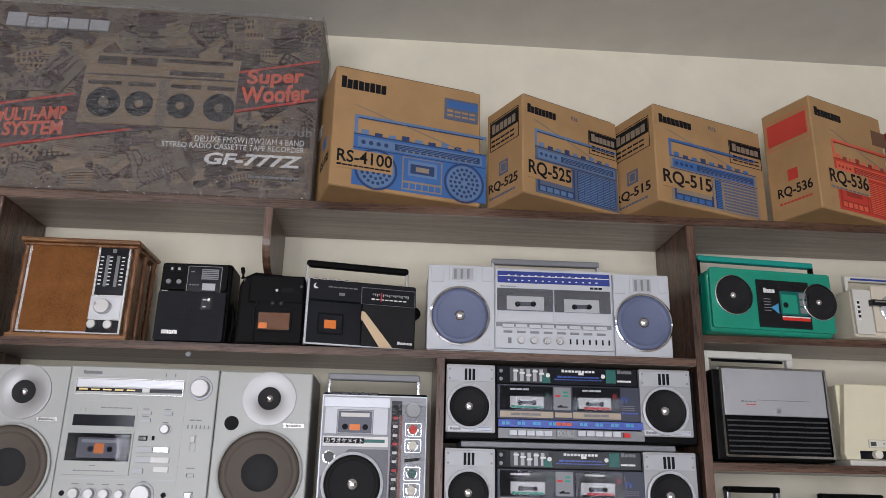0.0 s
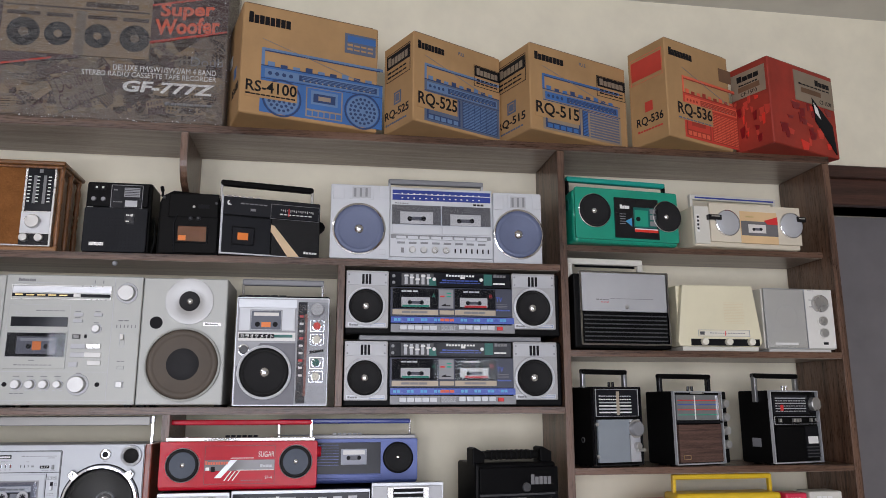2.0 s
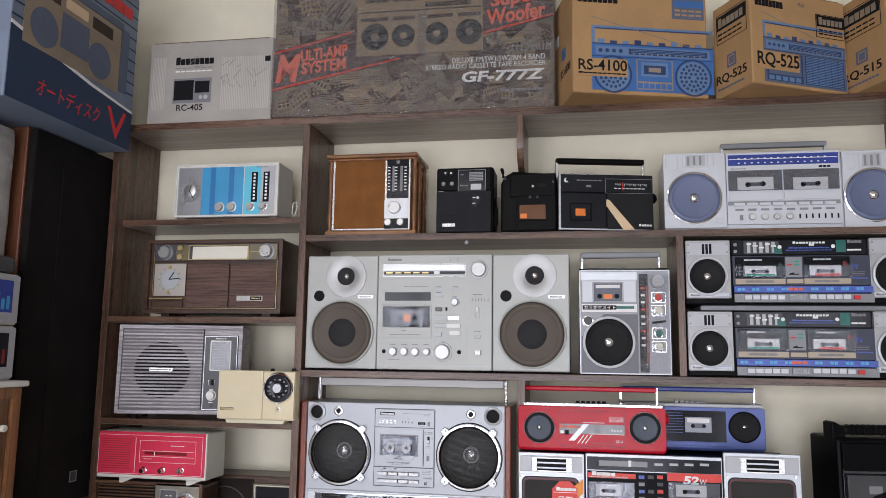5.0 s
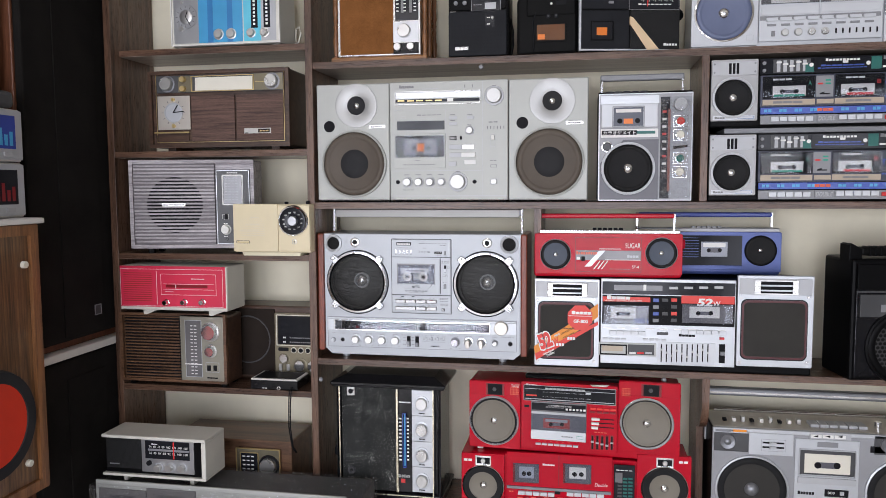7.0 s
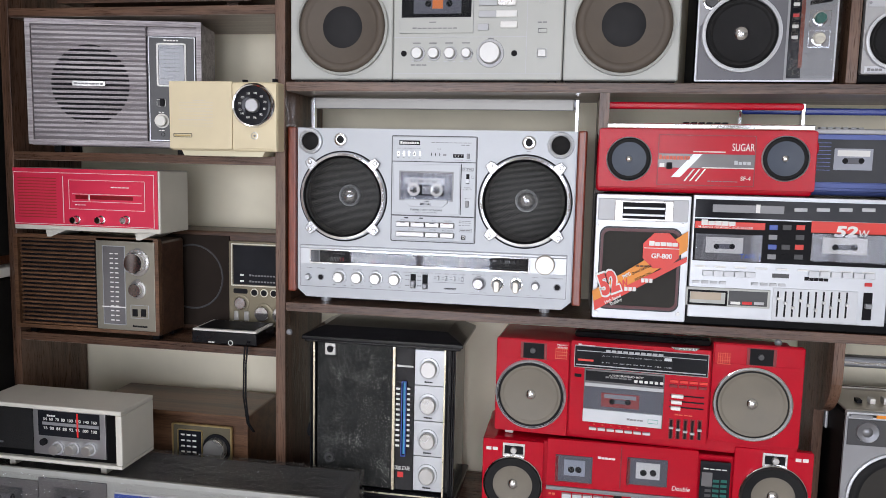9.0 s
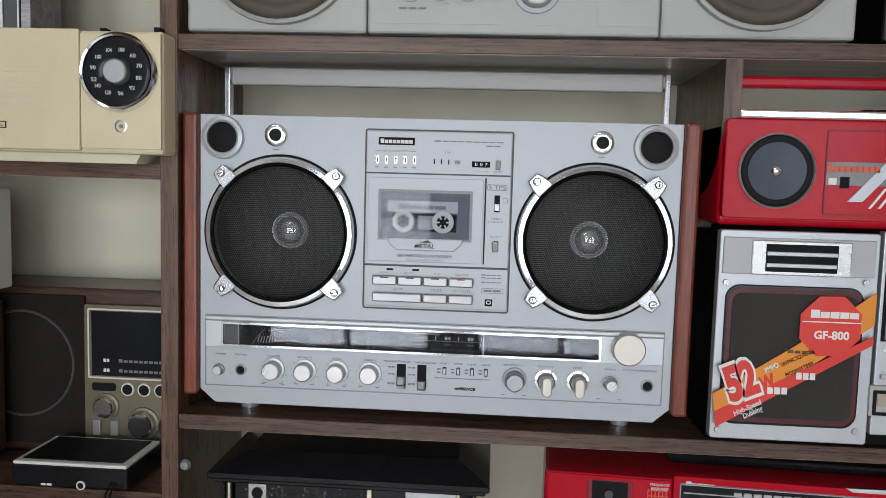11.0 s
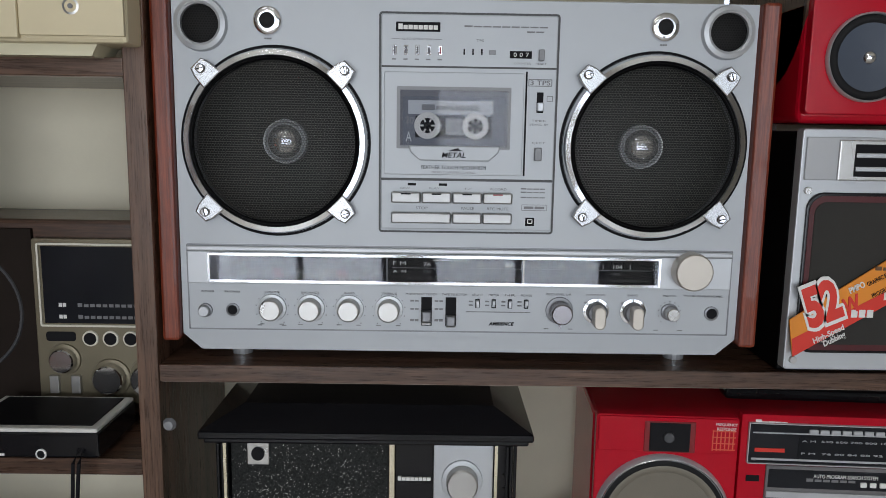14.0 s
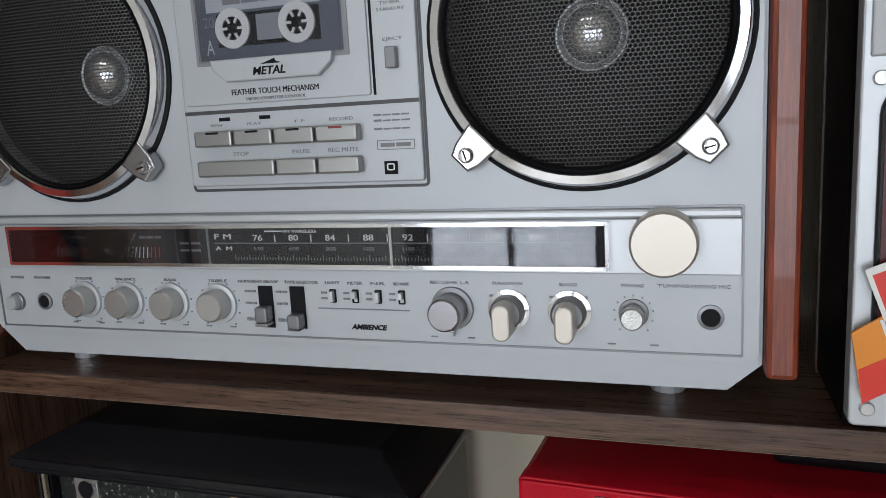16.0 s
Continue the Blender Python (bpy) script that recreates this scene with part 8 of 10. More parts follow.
def lidded_radio():
    d = device("portable_radio", "silver and black portable radio with a folding front lid", (0.663, 0.004, 1.6255), (92, 110, 520, 468), 0.232, 0.178, 3, lean_v=0.06)
    part("body", cuboid(-0.012, 0.006, 0, 0.238, 0.085, 0.180, 0.004), "black_leather", d.ob), d.box("upper_panel", "silver_lid", 104, 112, 508, 304, 0.003, 0.006, 0.001), d.box("lower_grille", "black_plastic", 106, 312, 508, 456, 0.002, 0.006, 0.0008)
    for k in range(7):
        d.box("grille_rib", "dark_grey", 110, 322 + 20 * k, 504, 328 + 20 * k, 0.0032, 0.002, 0.0006)
    d.rim("frame", "chrome", 92, 108, 520, 468, 0.0045, 0.0045, 0.004, 0.004)
    d.bars("ink_grey", 170, 238, 232, 244, 4, 0.0034), d.bars("ink_grey", 236, 242, 444, 245, 16, 0.0034), d.bars("ink_red", 190, 252, 230, 256, 3, 0.0034), d.knob(312, 284, 8, 0.008, "knob_silver", "latch", base=0.003)
    d.handle("off_white", 60, 18, 430, 115, 0.035, 0.016, 0.014, "off_white", 0.014, "white and black carrying handle")
    x0, z0 = d.at(105, 60)
    part("handle_pad", cuboid(x0, 0.0405, d.h + 0.024, x0 + 0.16, 0.0428, d.h + 0.033, 0.001), "black_plastic", d.ob)


def wedge_radio():
    d = device("table_radio", "cream wedge-shaped table radio on a low base", (0.918, 0.010, 1.6325), (550, 168, 940, 440), 0.205, 0.150)
    o = d.ob
    # front face slopes forward towards its foot
    e = new("case")
    bm = bmesh.new()
    pts = [(0.010, 0.150), (0.195, 0.150), (0.212, 0.010), (0.205, 0.0), (-0.004, 0.0), (-0.008, 0.010)]
    part("body", slab([(0.0, 0.0), (0.205, 0.0), (0.205, 0.150), (0.0, 0.150)], 0.012, 0.085, 0.002), "cream_pale", o)
    bm.free()
    bpy.data.objects.remove(e)
    part("front_panel", slab(pts, -0.004, 0.0118, 0.002), "cream_pale", o)
    part("base", cuboid(0.004, 0.0, -0.012, 0.203, 0.078, -0.0004, 0.002), "off_white", o)
    for k in range(14):
        d.box("grille_groove", "cream_plastic", 770 - (k % 2) * 2, 245 + 7 * k, 868, 247 + 7 * k, 0.0046, 0, 0)
    q = d.box("dial", "bone", 640, 372, 888, 394, 0.0050, 0, 0.0004)
    d.rim("dial_frame", "light_grey", 634, 368, 890, 397, 0.0008, 0.006, 0, 0.0006), d.box("dial_lens", "dark_grey", 642, 376, 664, 390, 0.0054, 0, 0, q), d.bars("ink_grey", 690, 380, 870, 384, 14, 0.0054, 0.5, parent=q), d.box("pointer", "needle_red", 766, 373, 769, 393, 0.0056, 0, 0, q)
    d.box("knob_band", "black_gloss", 596, 408, 938, 438, 0.0050, 0, 0.0005)
    for u in (658, 778, 890):
        d.knob(u, 421, 16, 0.016, "bone", base=0.005)


def mesh_radio():
    d = device("table_radio", "white radio with silver mesh front and three round knobs", (1.140, 0.010, 1.6275), (940, 172, 1280, 462), 0.192, 0.152)
    part("body", cuboid(0, 0.004, 0, 0.192, 0.07, 0.152, 0.003), "off_white", d.ob), part("base", cuboid(0.012, 0.006, -0.007, 0.180, 0.065, -0.0002, 0.001), "white_plastic", d.ob)
    d.box("grille", "mesh_silver", 948, 178, 1138, 456, 0.003, 0.004, 0.0006), d.box("tuner_panel", "white_plastic", 1142, 176, 1276, 458, 0.003, 0.004, 0.0008), d.rim("grille_frame", "silver_bright", 944, 174, 1142, 460, 0.0012, 0.004, 0.002, 0.001)
    x, z = d.at(1198, 244)
    t = d.knob(1210, 244, 38, 0.012, "knob_silver", "tuning_dial", base=0.003)
    d.disc("dial_scale", "white_plastic", 1180, 244, 32, 0.0042), d.bars("ink_grey", 1160, 225, 1176, 229, 2, 0.0046), d.bars("ink_grey", 1160, 258, 1176, 262, 2, 0.0046)
    for v in (328, 385):
        d.knob(1218, v, 19, 0.012, "knob_silver", skirt="white_plastic", base=0.003)
    d.box("jack", "ink_black", 1214, 428, 1238, 440, 0.0036, 0, 0.0003), d.box("name_strip", "ink_white", 984, 432, 1092, 442, 0.0036, 0, 0.0003), d.bars("ink_grey", 1160, 180, 1190, 183, 4, 0.0034)
    part("speaker_shade", lathe(*d.at(1048, 308), [(0.028, -0.0028), (0.0285, -0.0034), (0.029, -0.0028)], 40), "light_grey", d.ob, "", True)


def world_radio(x, sheet, label, w, h, kind):
    d = device("world_receiver", label, (x, -0.004, 1.3545), sheet, w, h, 16, lean_v=0.0, group="row of three black receivers")
    u0, v0, u1, v1 = sheet
    o = d.ob
    f = lambda a, b: (u0 + a * (u1 - u0), v0 + b * (v1 - v0))
    part("body", cuboid(0, 0.005, 0, w + (0.022 if kind == 1 else 0), 0.100, h, 0.004), "black_leather", o), d.feet("black_plastic", h=0.0035, depth=0.06)
    d.rim("front_edge", "silver_bright" if kind != 0 else "black_gloss", u0, v0, u1, v1, 0.003, 0.003, 0.005, 0.002)
    side = new("side_print")
    side.parent = o
    side.matrix_local = pose(0, 0.100, 0, 0, 0, -90)
    sd = Face(side, (0, 0, 100, 100), 0.095, h)
    if kind == 0:
        q = d.box("dial", "dial_black", *f(0.06, 0.03), *f(0.93, 0.37), 0.001, 0.005, 0.0004)
        d.rim("dial_frame", "light_grey", *f(0.05, 0.03), *f(0.94, 0.38), 0.001, 0.0026, 0, 0.001)
        for k in range(6):
            d.bars("ink_white" if k % 2 else "light_grey", *f(0.12, 0.11 + 0.042 * k), *f(0.80, 0.128 + 0.042 * k), 14 if k < 2 else 3, 0.0014, 0.4 if k < 2 else 0.03, parent=q)
        d.box("pointer", "tan_label", *f(0.48, 0.06), *f(0.54, 0.36), 0.0018, 0, 0, q)
        d.box("grille", "gf_blue", *f(0.08, 0.42), *f(0.72, 0.96), 0.002, 0.005, 0.0006), d.box("tuner_panel", "light_grey", *f(0.74, 0.42), *f(0.95, 0.96), 0.002, 0.005, 0.0006)
        d.knob(*f(0.86, 0.54), 0.12 * (u1 - u0), 0.014, "mid_grey", "tuning_knob", skirt="chrome", base=0.002), d.knob(*f(0.86, 0.76), 0.06 * (u1 - u0), 0.014, "knob_silver", base=0.002), d.box("lever", "knob_silver", *f(0.83, 0.79), *f(1.0, 0.83), 0.012, 0, 0.001)
        d.knob(*f(0.05, 0.48), 0.03 * (u1 - u0), 0.006, "knob_silver", "screw"), d.knob(*f(0.05, 0.88), 0.03 * (u1 - u0), 0.006, "knob_silver", "screw")
        sd.hole(60, 68, 5, "knob_silver")
    elif kind == 1:
        q = d.box("dial", "dial_fade", *f(0.06, 0.05), *f(0.92, 0.40), 0.001, 0.005, 0.0004)
        for b, m in ((0.12, "ink_red"), (0.18, "blue_band"), (0.25, "ink_red"), (0.32, "teal")):
            d.box("scale_band", m, *f(0.08, b), *f(0.88, b + 0.012), 0.0015, 0, 0, q)
        d.box("pointer", "ink_white", *f(0.42, 0.06), *f(0.44, 0.39), 0.002, 0, 0, q), d.box("dial_post", "chrome", *f(0.90, 0.05), *f(0.96, 0.40), 0.006, 0, 0.0008)
        d.box("grille", "woven_veneer", *f(0.07, 0.46), *f(0.95, 0.97), 0.002, 0.005, 0.0006), d.box("trim_bar", "ink_black", *f(0.02, 0.41), *f(0.98, 0.44), 0.004, 0.004, 0.0006), d.rim("maker_plate", "gold", *f(0.14, 0.87), *f(0.28, 0.93), 0.0007, 0.003, 0, 0.002)
        for k in range(4):
            kn = part("side_knob", lathe(0, 0, [(0, -0.010), (0.009, -0.010), (0.010, -0.008), (0.011, 0.002)], 20), "knob_silver", o, "", True)
            kn.matrix_local = pose(w + 0.011, 0.004, h * (0.83 - 0.19 * k))
        d.box("top_badge", "knob_silver", *f(0.35, 0.01), *f(0.62, 0.035), 0.004, 0, 0.0004)
    else:
        q = d.box("dial", "dial_black", *f(0.06, 0.06), *f(0.78, 0.33), 0.001, 0.005, 0.0004)
        for k in range(6):
            d.bars("light_grey", *f(0.10, 0.10 + 0.036 * k), *f(0.74, 0.114 + 0.036 * k), 12 if k % 2 else 3, 0.0014, 0.4 if k % 2 else 0.03, parent=q)
        d.box("scale_band", "ink_red", *f(0.2, 0.20), *f(0.26, 0.28), 0.0016, 0, 0, q)
        d.knob(*f(0.87, 0.19), 0.10 * (u1 - u0), 0.015, "knob_silver", "tuning_knob", skirt="ink_black", base=0.001)
        d.rim("switch_frame", "light_grey", *f(0.06, 0.36), *f(0.97, 0.47), 0.0008, 0.002, 0, 0.0008)
        for a in (0.14, 0.42, 0.48, 0.54, 0.78, 0.88):
            d.box("switch", "knob_silver", *f(a, 0.39), *f(a + 0.04, 0.44), 0.006, 0, 0.0004)
        d.box("grille", "black_plastic", *f(0.06, 0.50), *f(0.66, 0.96), 0.002, 0.005, 0.0006), d.box("vent", "ink_black", *f(0.68, 0.50), *f(0.95, 0.92), 0.001, 0.005, 0.0004)
        d.box("price_tag", "ink_white", *f(0.72, 0.64), *f(0.92, 0.74), 0.0025, 0, 0.0002)
        for k in range(4):
            d.box("vent_rib", "dark_grey", *f(0.68, 0.78 + 0.045 * k), *f(0.95, 0.795 + 0.045 * k), 0.003, 0, 0.0003)
        sd.box("side_jack", "mid_grey", 40, 66, 68, 78, 0.002, 0, 0.0006)
    hx = ((0.0, w), (-0.006, w + 0.012), (-0.006, w * 0.92))[kind]
    hb = part("handle", cuboid(hx[0] - 0.004, 0.030, h + 0.030, hx[1] - 0.010, 0.048, h + 0.042, 0.004), "black_leather", o, "black handle on bright metal arms")
    for x0 in (hx[0] - 0.004, hx[1] - 0.020):
        part("handle_arm", cuboid(x0, 0.033, h - (0.028 if kind == 2 and x0 < 0 else 0.002), x0 + 0.010, 0.045, h + 0.040, 0.002), "black_gloss" if kind == 1 else "brushed", hb)
    for x0 in (0.62, 0.70):
        part("aerial", tube([(w * x0, 0.05, h - 0.002), (w * x0, 0.05, h + 0.013)], 0.0035), "chrome" if kind == 2 else "black_gloss", o)


paint("silver_lid", (0.50, 0.51, 0.53), 0.35, 0.4, 0.05)
paint("gf_blue", (0.30, 0.34, 0.38), 0.4, 0.2, 0.06)
paint("dial_fade", (0.17, 0.18, 0.18), 0.12, 0, 0.15, 600, 0.02, 0.4)
green_portable(), beige_portable(), lidded_radio(), wedge_radio(), mesh_radio()
world_radio(0.683, (158, 130, 410, 512), "black portable receiver with a grey-blue grille", 0.138, 0.180, 0)
world_radio(0.881, (520, 150, 800, 505), "black portable receiver with wood-look grille and colour dial", 0.150, 0.170, 1)
world_radio(1.128, (960, 150, 1240, 498), "black portable receiver with silver edges and a chrome knob", 0.163, 0.172, 2)


def yellow_portable():
    d = device("boombox", "bright yellow portable radio cassette with black speakers", (0.885, 0.01, 1.0835), (0, 0, 100, 100), 0.265, 0.205, category="boombox")
    part("body", cuboid(0, 0.004, 0, 0.265, 0.08, 0.205, 0.008, 3), "yellow_body", d.ob)
    d.speaker(18, 58, 15, "black_gloss", 0.1, "cone_black", "chrome", 0.18, "cone_black", base=0.0), d.speaker(82, 58, 15, "black_gloss", 0.1, "cone_black", "chrome", 0.18, "cone_black", base=0.0)
    d.box("deck_panel", "black_gloss", 36, 30, 64, 88, 0.002, 0.005, 0.001), d.cassette(40, 45, 60, 65, "cassette", None, 0.0026), d.box("dial", "dial_black", 8, 12, 92, 22, 0.002, 0.005, 0.0006), d.bars("ink_white", 14, 15, 86, 18, 12, 0.0024, 0.5)
    d.handle("yellow_body", 2, -20, 98, 4, 0.04, 0.012, 0.014, "yellow_body", 0.008)


def small_neighbours():
    for x, w, h, m, name, label in ((0.800, 0.075, 0.195, "pink_red", "cassette_player", "small crimson cassette player standing upright"), (1.160, 0.055, 0.205, "pink_red", "cassette_player", "small crimson cassette player standing upright"), (1.222, 0.085, 0.208, "off_white", "tape_box", "small white and blue boxed cassette")):
        d = device(name, label, (x, 0.012, 1.0805), (0, 0, 100, 100), w, h, category="cassette player" if name != "tape_box" else "box")
        part("body", cuboid(0, 0.002, 0, w, 0.06, h, 0.004), m, d.ob), d.box("front_panel", "dial_black" if m == "pink_red" else "blue_band", 10, 12, 90, 40, 0.001, 0.003, 0.0006), d.bars("ink_white", 20, 5, 70, 9, 3)
        d.box("lower_panel", "dark_grey" if m == "pink_red" else "ink_white", 10, 48, 90, 90, 0.001, 0.003, 0.0006)


yellow_portable(), small_neighbours()


# ---- shelf beside the large silver recorder ----
def slim_portable(x, y, body, label, handle, red):
    d = device("boombox", label, (x, y, 1.3165), (75, 135, 690, 335), 0.330, 0.106, lean_v=0.022, category="boombox", group="two slim portable boomboxes")
    o = d.ob
    part("body", cuboid(0, 0.006, 0, 0.330, 0.078, 0.100, 0.006, 3), body, o), d.round_box("front_panel", body, 78, 152, 690, 328, 0.004, 0.002, 0.007, 0.001)
    d.box("top_bar", "chrome" if red else "light_grey", 98, 136, 680, 152, 0.006, 0.04, 0.002), d.row("key", "ink_black" if red else "light_grey", 330, 132, 6, 22, 16, 8, -0.012, 0.026)
    for u in (167, 605):
        d.speaker(u, 238, 66, "silver_bright" if red else "black_gloss", 0.05, "bluegrey_cone" if red else "cone_black", "chrome", 0.17, "cone_black", 0.2, 0.004, base=0.002)
    if red:
        d.rim("deck_frame", "red_dark", 250, 168, 524, 318, 0.0012, 0.003, 0, 0.0015)
        w = d.box("tape_window", "deck_grey", 252, 224, 522, 258 + 8, 0.0028, 0, 0.0003)
        d.plate("stripe", "silver_bright", [(290, 292), (350, 224), (376, 224), (316, 292)], 0.0034, 0, 0)
        for k in range(3):
            d.plate("stripe", "ink_white", [(326 + 16 * k, 304), (352 + 16 * k, 268), (357 + 16 * k, 268), (331 + 16 * k, 304)], 0.0032, 0, 0)
        d.box("print_line", "ink_white", 350, 216, 440, 219, 0.0030, 0, 0), d.box("print_line", "ink_white", 376, 264, 520, 267, 0.0032, 0, 0)
        d.text("SUGAR", "ink_white", 458, 194, 520, 216, 0.0030), d.text("SF-4", "ink_white", 486, 290, 514, 302, 0.0030), d.bars("ink_coral", 254, 226, 344, 240, 9, 0.0034, 0.35), d.bars("ink_grey", 394, 303, 480, 306, 8, 0.0030)
        d.box("tape_window", "ink_black", 276, 248, 292, 268, 0.0032, 0, 0.0002, w), d.bars("light_grey", 466, 244, 514, 256, 4, 0.0034, parent=w), d.box("deck_lamp", "ink_white", 256, 250, 270, 262, 0.0034, 0, 0.0002, w)
        part("side_knob", lathe(0, 0, [(0, -0.008), (0.010, -0.008), (0.011, -0.006), (0.0115, 0.002)], 24), body, o, "", True).matrix_local = pose(0.330, 0.03, 0.076, 0, 0, 90)
    else:
        w = d.box("tape_window", "dial_black", 250, 168, 530, 300, 0.0028, 0, 0.0005)
        d.cassette(360, 196, 470, 262, "bluegrey_tape", "ink_white", 0.0032)
        for k in range(8):
            d.box("window_line", "blue_body", 256, 176 + 12 * k, 350, 178 + 12 * k, 0.0031, 0, 0, w)
        d.box("lower_strip", "blue_body", 240, 302, 534, 318, 0.005, 0, 0.0008)
    h = part("handle", cuboid(0.012, 0.030, 0.134, 0.316, 0.044, 0.145, 0.003), handle, o, "bright bar handle on chrome arms")
    for xx in (0.006, 0.312):
        part("handle_arm", cuboid(xx, 0.031, 0.096, xx + 0.006, 0.043, 0.145, 0.001), "chrome", h)
    part("aerial", tube([(0.03, 0.055, 0.103), (0.28, 0.055, 0.103)], 0.003), "chrome", o)


paint("bluegrey_tape", (0.34, 0.36, 0.42), 0.4, 0, 0.08)
slim_portable(-0.276, -0.004, "red_body", "slim red portable boombox with chrome top bar", "red_body", True)
slim_portable(-0.046, 0.090, "blue_body", "slim blue portable boombox standing behind a red one", "blue_dial", False)


def wide_silver():
    d = device("boombox", "wide silver double-cassette boombox with square black grilles", (-0.275, -0.002, 1.1045), (60, 325, 1228, 700), 0.607, 0.206, lean_v=0.030, category="boombox")
    o = d.ob
    part("body", cuboid(0, 0.006, 0, 0.607, 0.170, 0.206, 0.003), "black_plastic", o)
    for a, b in ((62, 346), (922, 1226)):
        sb = d.round_box("speaker_box", "silver_bright", a, 326, b, 696, 0.003, 0.004, 0.007, 0.001)
        c = (a + b) / 2
        d.box("horn_panel", "light_grey", a + 6, 338, b - 8, 402, 0.006, 0, 0.001), d.box("horn", "knob_silver", c - 86, 342, c + 90, 402, 0.008, 0, 0.001), d.box("horn_mouth", "ink_black", c - 62, 348, c + 66, 396, 0.0085, 0, 0.0006)
        for v in (364, 384):
            d.box("horn_bar", "silver_bright", c - 60, v - 3, c + 64, v + 4, 0.0095, 0, 0.0006)
        d.round_box("grille_frame", "black_gloss", a + 14, 420, b - 22, 668, 0.014, 0.0062, 0, 0.001), d.round_box("grille_line", "red_line", a + 18, 425, b - 26, 663, 0.013, 0.0068, 0, 0), d.round_box("grille", "grille_olive", a + 26, 434, b - 34, 654, 0.010, 0.0075, 0, 0.0008)
        for u in (a + 14, b - 22):
            for v in (414, 676):
                d.knob(u, v, 6, 0.0065, "knob_silver", "screw", base=0.004)
    d.box("centre_panel", "silver_bright", 352, 334, 916, 690, 0.004, 0.007, 0.001)
    p = d.box("tuner_panel", "dial_black", 358, 346, 912, 398, 0.006, 0, 0.0006)
    d.box("dial", "mid_grey", 408, 356, 612, 378, 0.0065, 0, 0.0003, p), d.box("pointer", "ink_white", 532, 354, 544, 378, 0.007, 0, 0, p)
    for k in range(4):
        d.box("switch", "light_grey", 640 + 62 * k, 364, 676 + 62 * k, 374, 0.008, 0, 0.0004, p)
    d.box("deck_panel", "ink_black", 358, 402, 912, 524, 0.005, 0, 0.0006)
    for a, b in ((360, 562), (692, 910)):
        s = d.box("red_strip", "sticker_red", a, 404, b, 424 if a < 500 else 436, 0.0056, 0, 0.0003)
        w = d.box("deck_window", "deck_grey", a + 4, 440, b - 6, 516, 0.0056, 0, 0.0004)
        d.cassette(a + 34, 448, b - 60, 494, "cassette", None, 0.006)
        x0, z0, x1, z1 = d.rect(a + 4, 438, b - 6, 518)
        part("window_pane", cuboid(x0, -0.0086, z0, x1, -0.0081, z1), "deck_pane", w)
    d.bars("ink_white", 378, 398, 478, 414, 5, 0.0062, 0.12), d.text("14-BAND GRAPHIC EQUALIZER", "ink_white", 368, 416, 528, 424, 0.0062), d.text("TAPE 1", "blue_band", 494, 496, 552, 510, 0.009), d.text("52", "ink_white", 756, 414, 820, 446, 0.0064, 0.15, bold=0.04), d.text("W", "ink_white", 824, 426, 852, 446, 0.0064, 0.15)
    for i in range(3):
        for j in range(4):
            d.box("display", ("blue_band", "dark_grey", "ink_black", "mid_grey", "sticker_red", "dark_grey")[(i * 5 + j * 3) % 6], 574 + 38 * i, 412 + 28 * j, 598 + 38 * i, 426 + 28 * j, 0.0060, 0, 0.0003)
    d.row("indicator", "ink_white", 380, 532, 9, 60, 34, 5, 0.0048), d.row("tape_key", "white_metal", 404, 552, 5, 31, 28, 16, 0.009), d.row("tape_key", "white_metal", 708, 550, 6, 31, 28, 16, 0.009)
    d.row("button", "light_grey", 372, 578, 4, 26, 20, 8, 0.0065), d.row("button", "light_grey", 544, 582, 4, 26, 20, 8, 0.0065), d.box("button", "ink_red", 852, 574, 872, 584, 0.0065, 0, 0.0003), d.bars("ink_black", 684, 560, 752, 571, 5, 0.0048, 0.15), d.box("counter", "dark_grey", 592, 552, 640, 564, 0.0048, 0, 0.0003)
    d.box("lower_panel", "technic_silver", 344, 596, 590, 650, 0.007, 0, 0.0008), d.rim("display_frame", "ink_black", 350, 602, 466, 646, 0.003, 0.0082, 0, 0.001), d.box("display", "tan_label", 358, 608, 448, 630, 0.0078, 0, 0.0003), d.box("switch_block", "dark_grey", 470, 604, 582, 646, 0.0076, 0, 0.0005)
    for k in range(3):
        d.box("button", ("ink_white", "ink_red", "light_grey")[k], 476 + 34 * k, 634, 504 + 34 * k, 642, 0.009, 0, 0.0003)
    d.box("equaliser_panel", "white_metal", 598, 596, 836, 690, 0.0056, 0, 0.0006)
    for k in range(10):
        u = 612 + 21.5 * k
        d.box("slider_slot", "ink_black", u - 2.5, 602, u + 2.5, 676, 0.0060, 0, 0.0002), d.box("slider", "knob_silver", u - 4, 618 + (k * 13) % 34, u + 4, 626 + (k * 13) % 34, 0.012, 0, 0.0006)
    d.box("slider_slot", "ink_black", 852, 602, 876, 680, 0.0060, 0, 0.0004), d.box("slider", "mid_grey", 855, 632, 873, 646, 0.013, 0, 0.0008)
    for u in (373, 404, 468):
        d.hole(u, 672, 8, "ink_black")
    # paper sticker across the grille
    st = d.plate("sticker", "sticker_orange", [(60, 610), (205, 522), (340, 430), (340, 486), (70, 668)], 0.0105, -0.009, 0)
    d.plate("sticker_band", "sticker_red", [(66, 640), (340, 505), (340, 520), (70, 668)], 0.0108, -0.0098, 0, 0 or st)
    pts = [(262 + 58 * math.cos(radians(22.5 + 45 * k)), 488 - 56 * math.sin(radians(22.5 + 45 * k))) for k in range(8)]
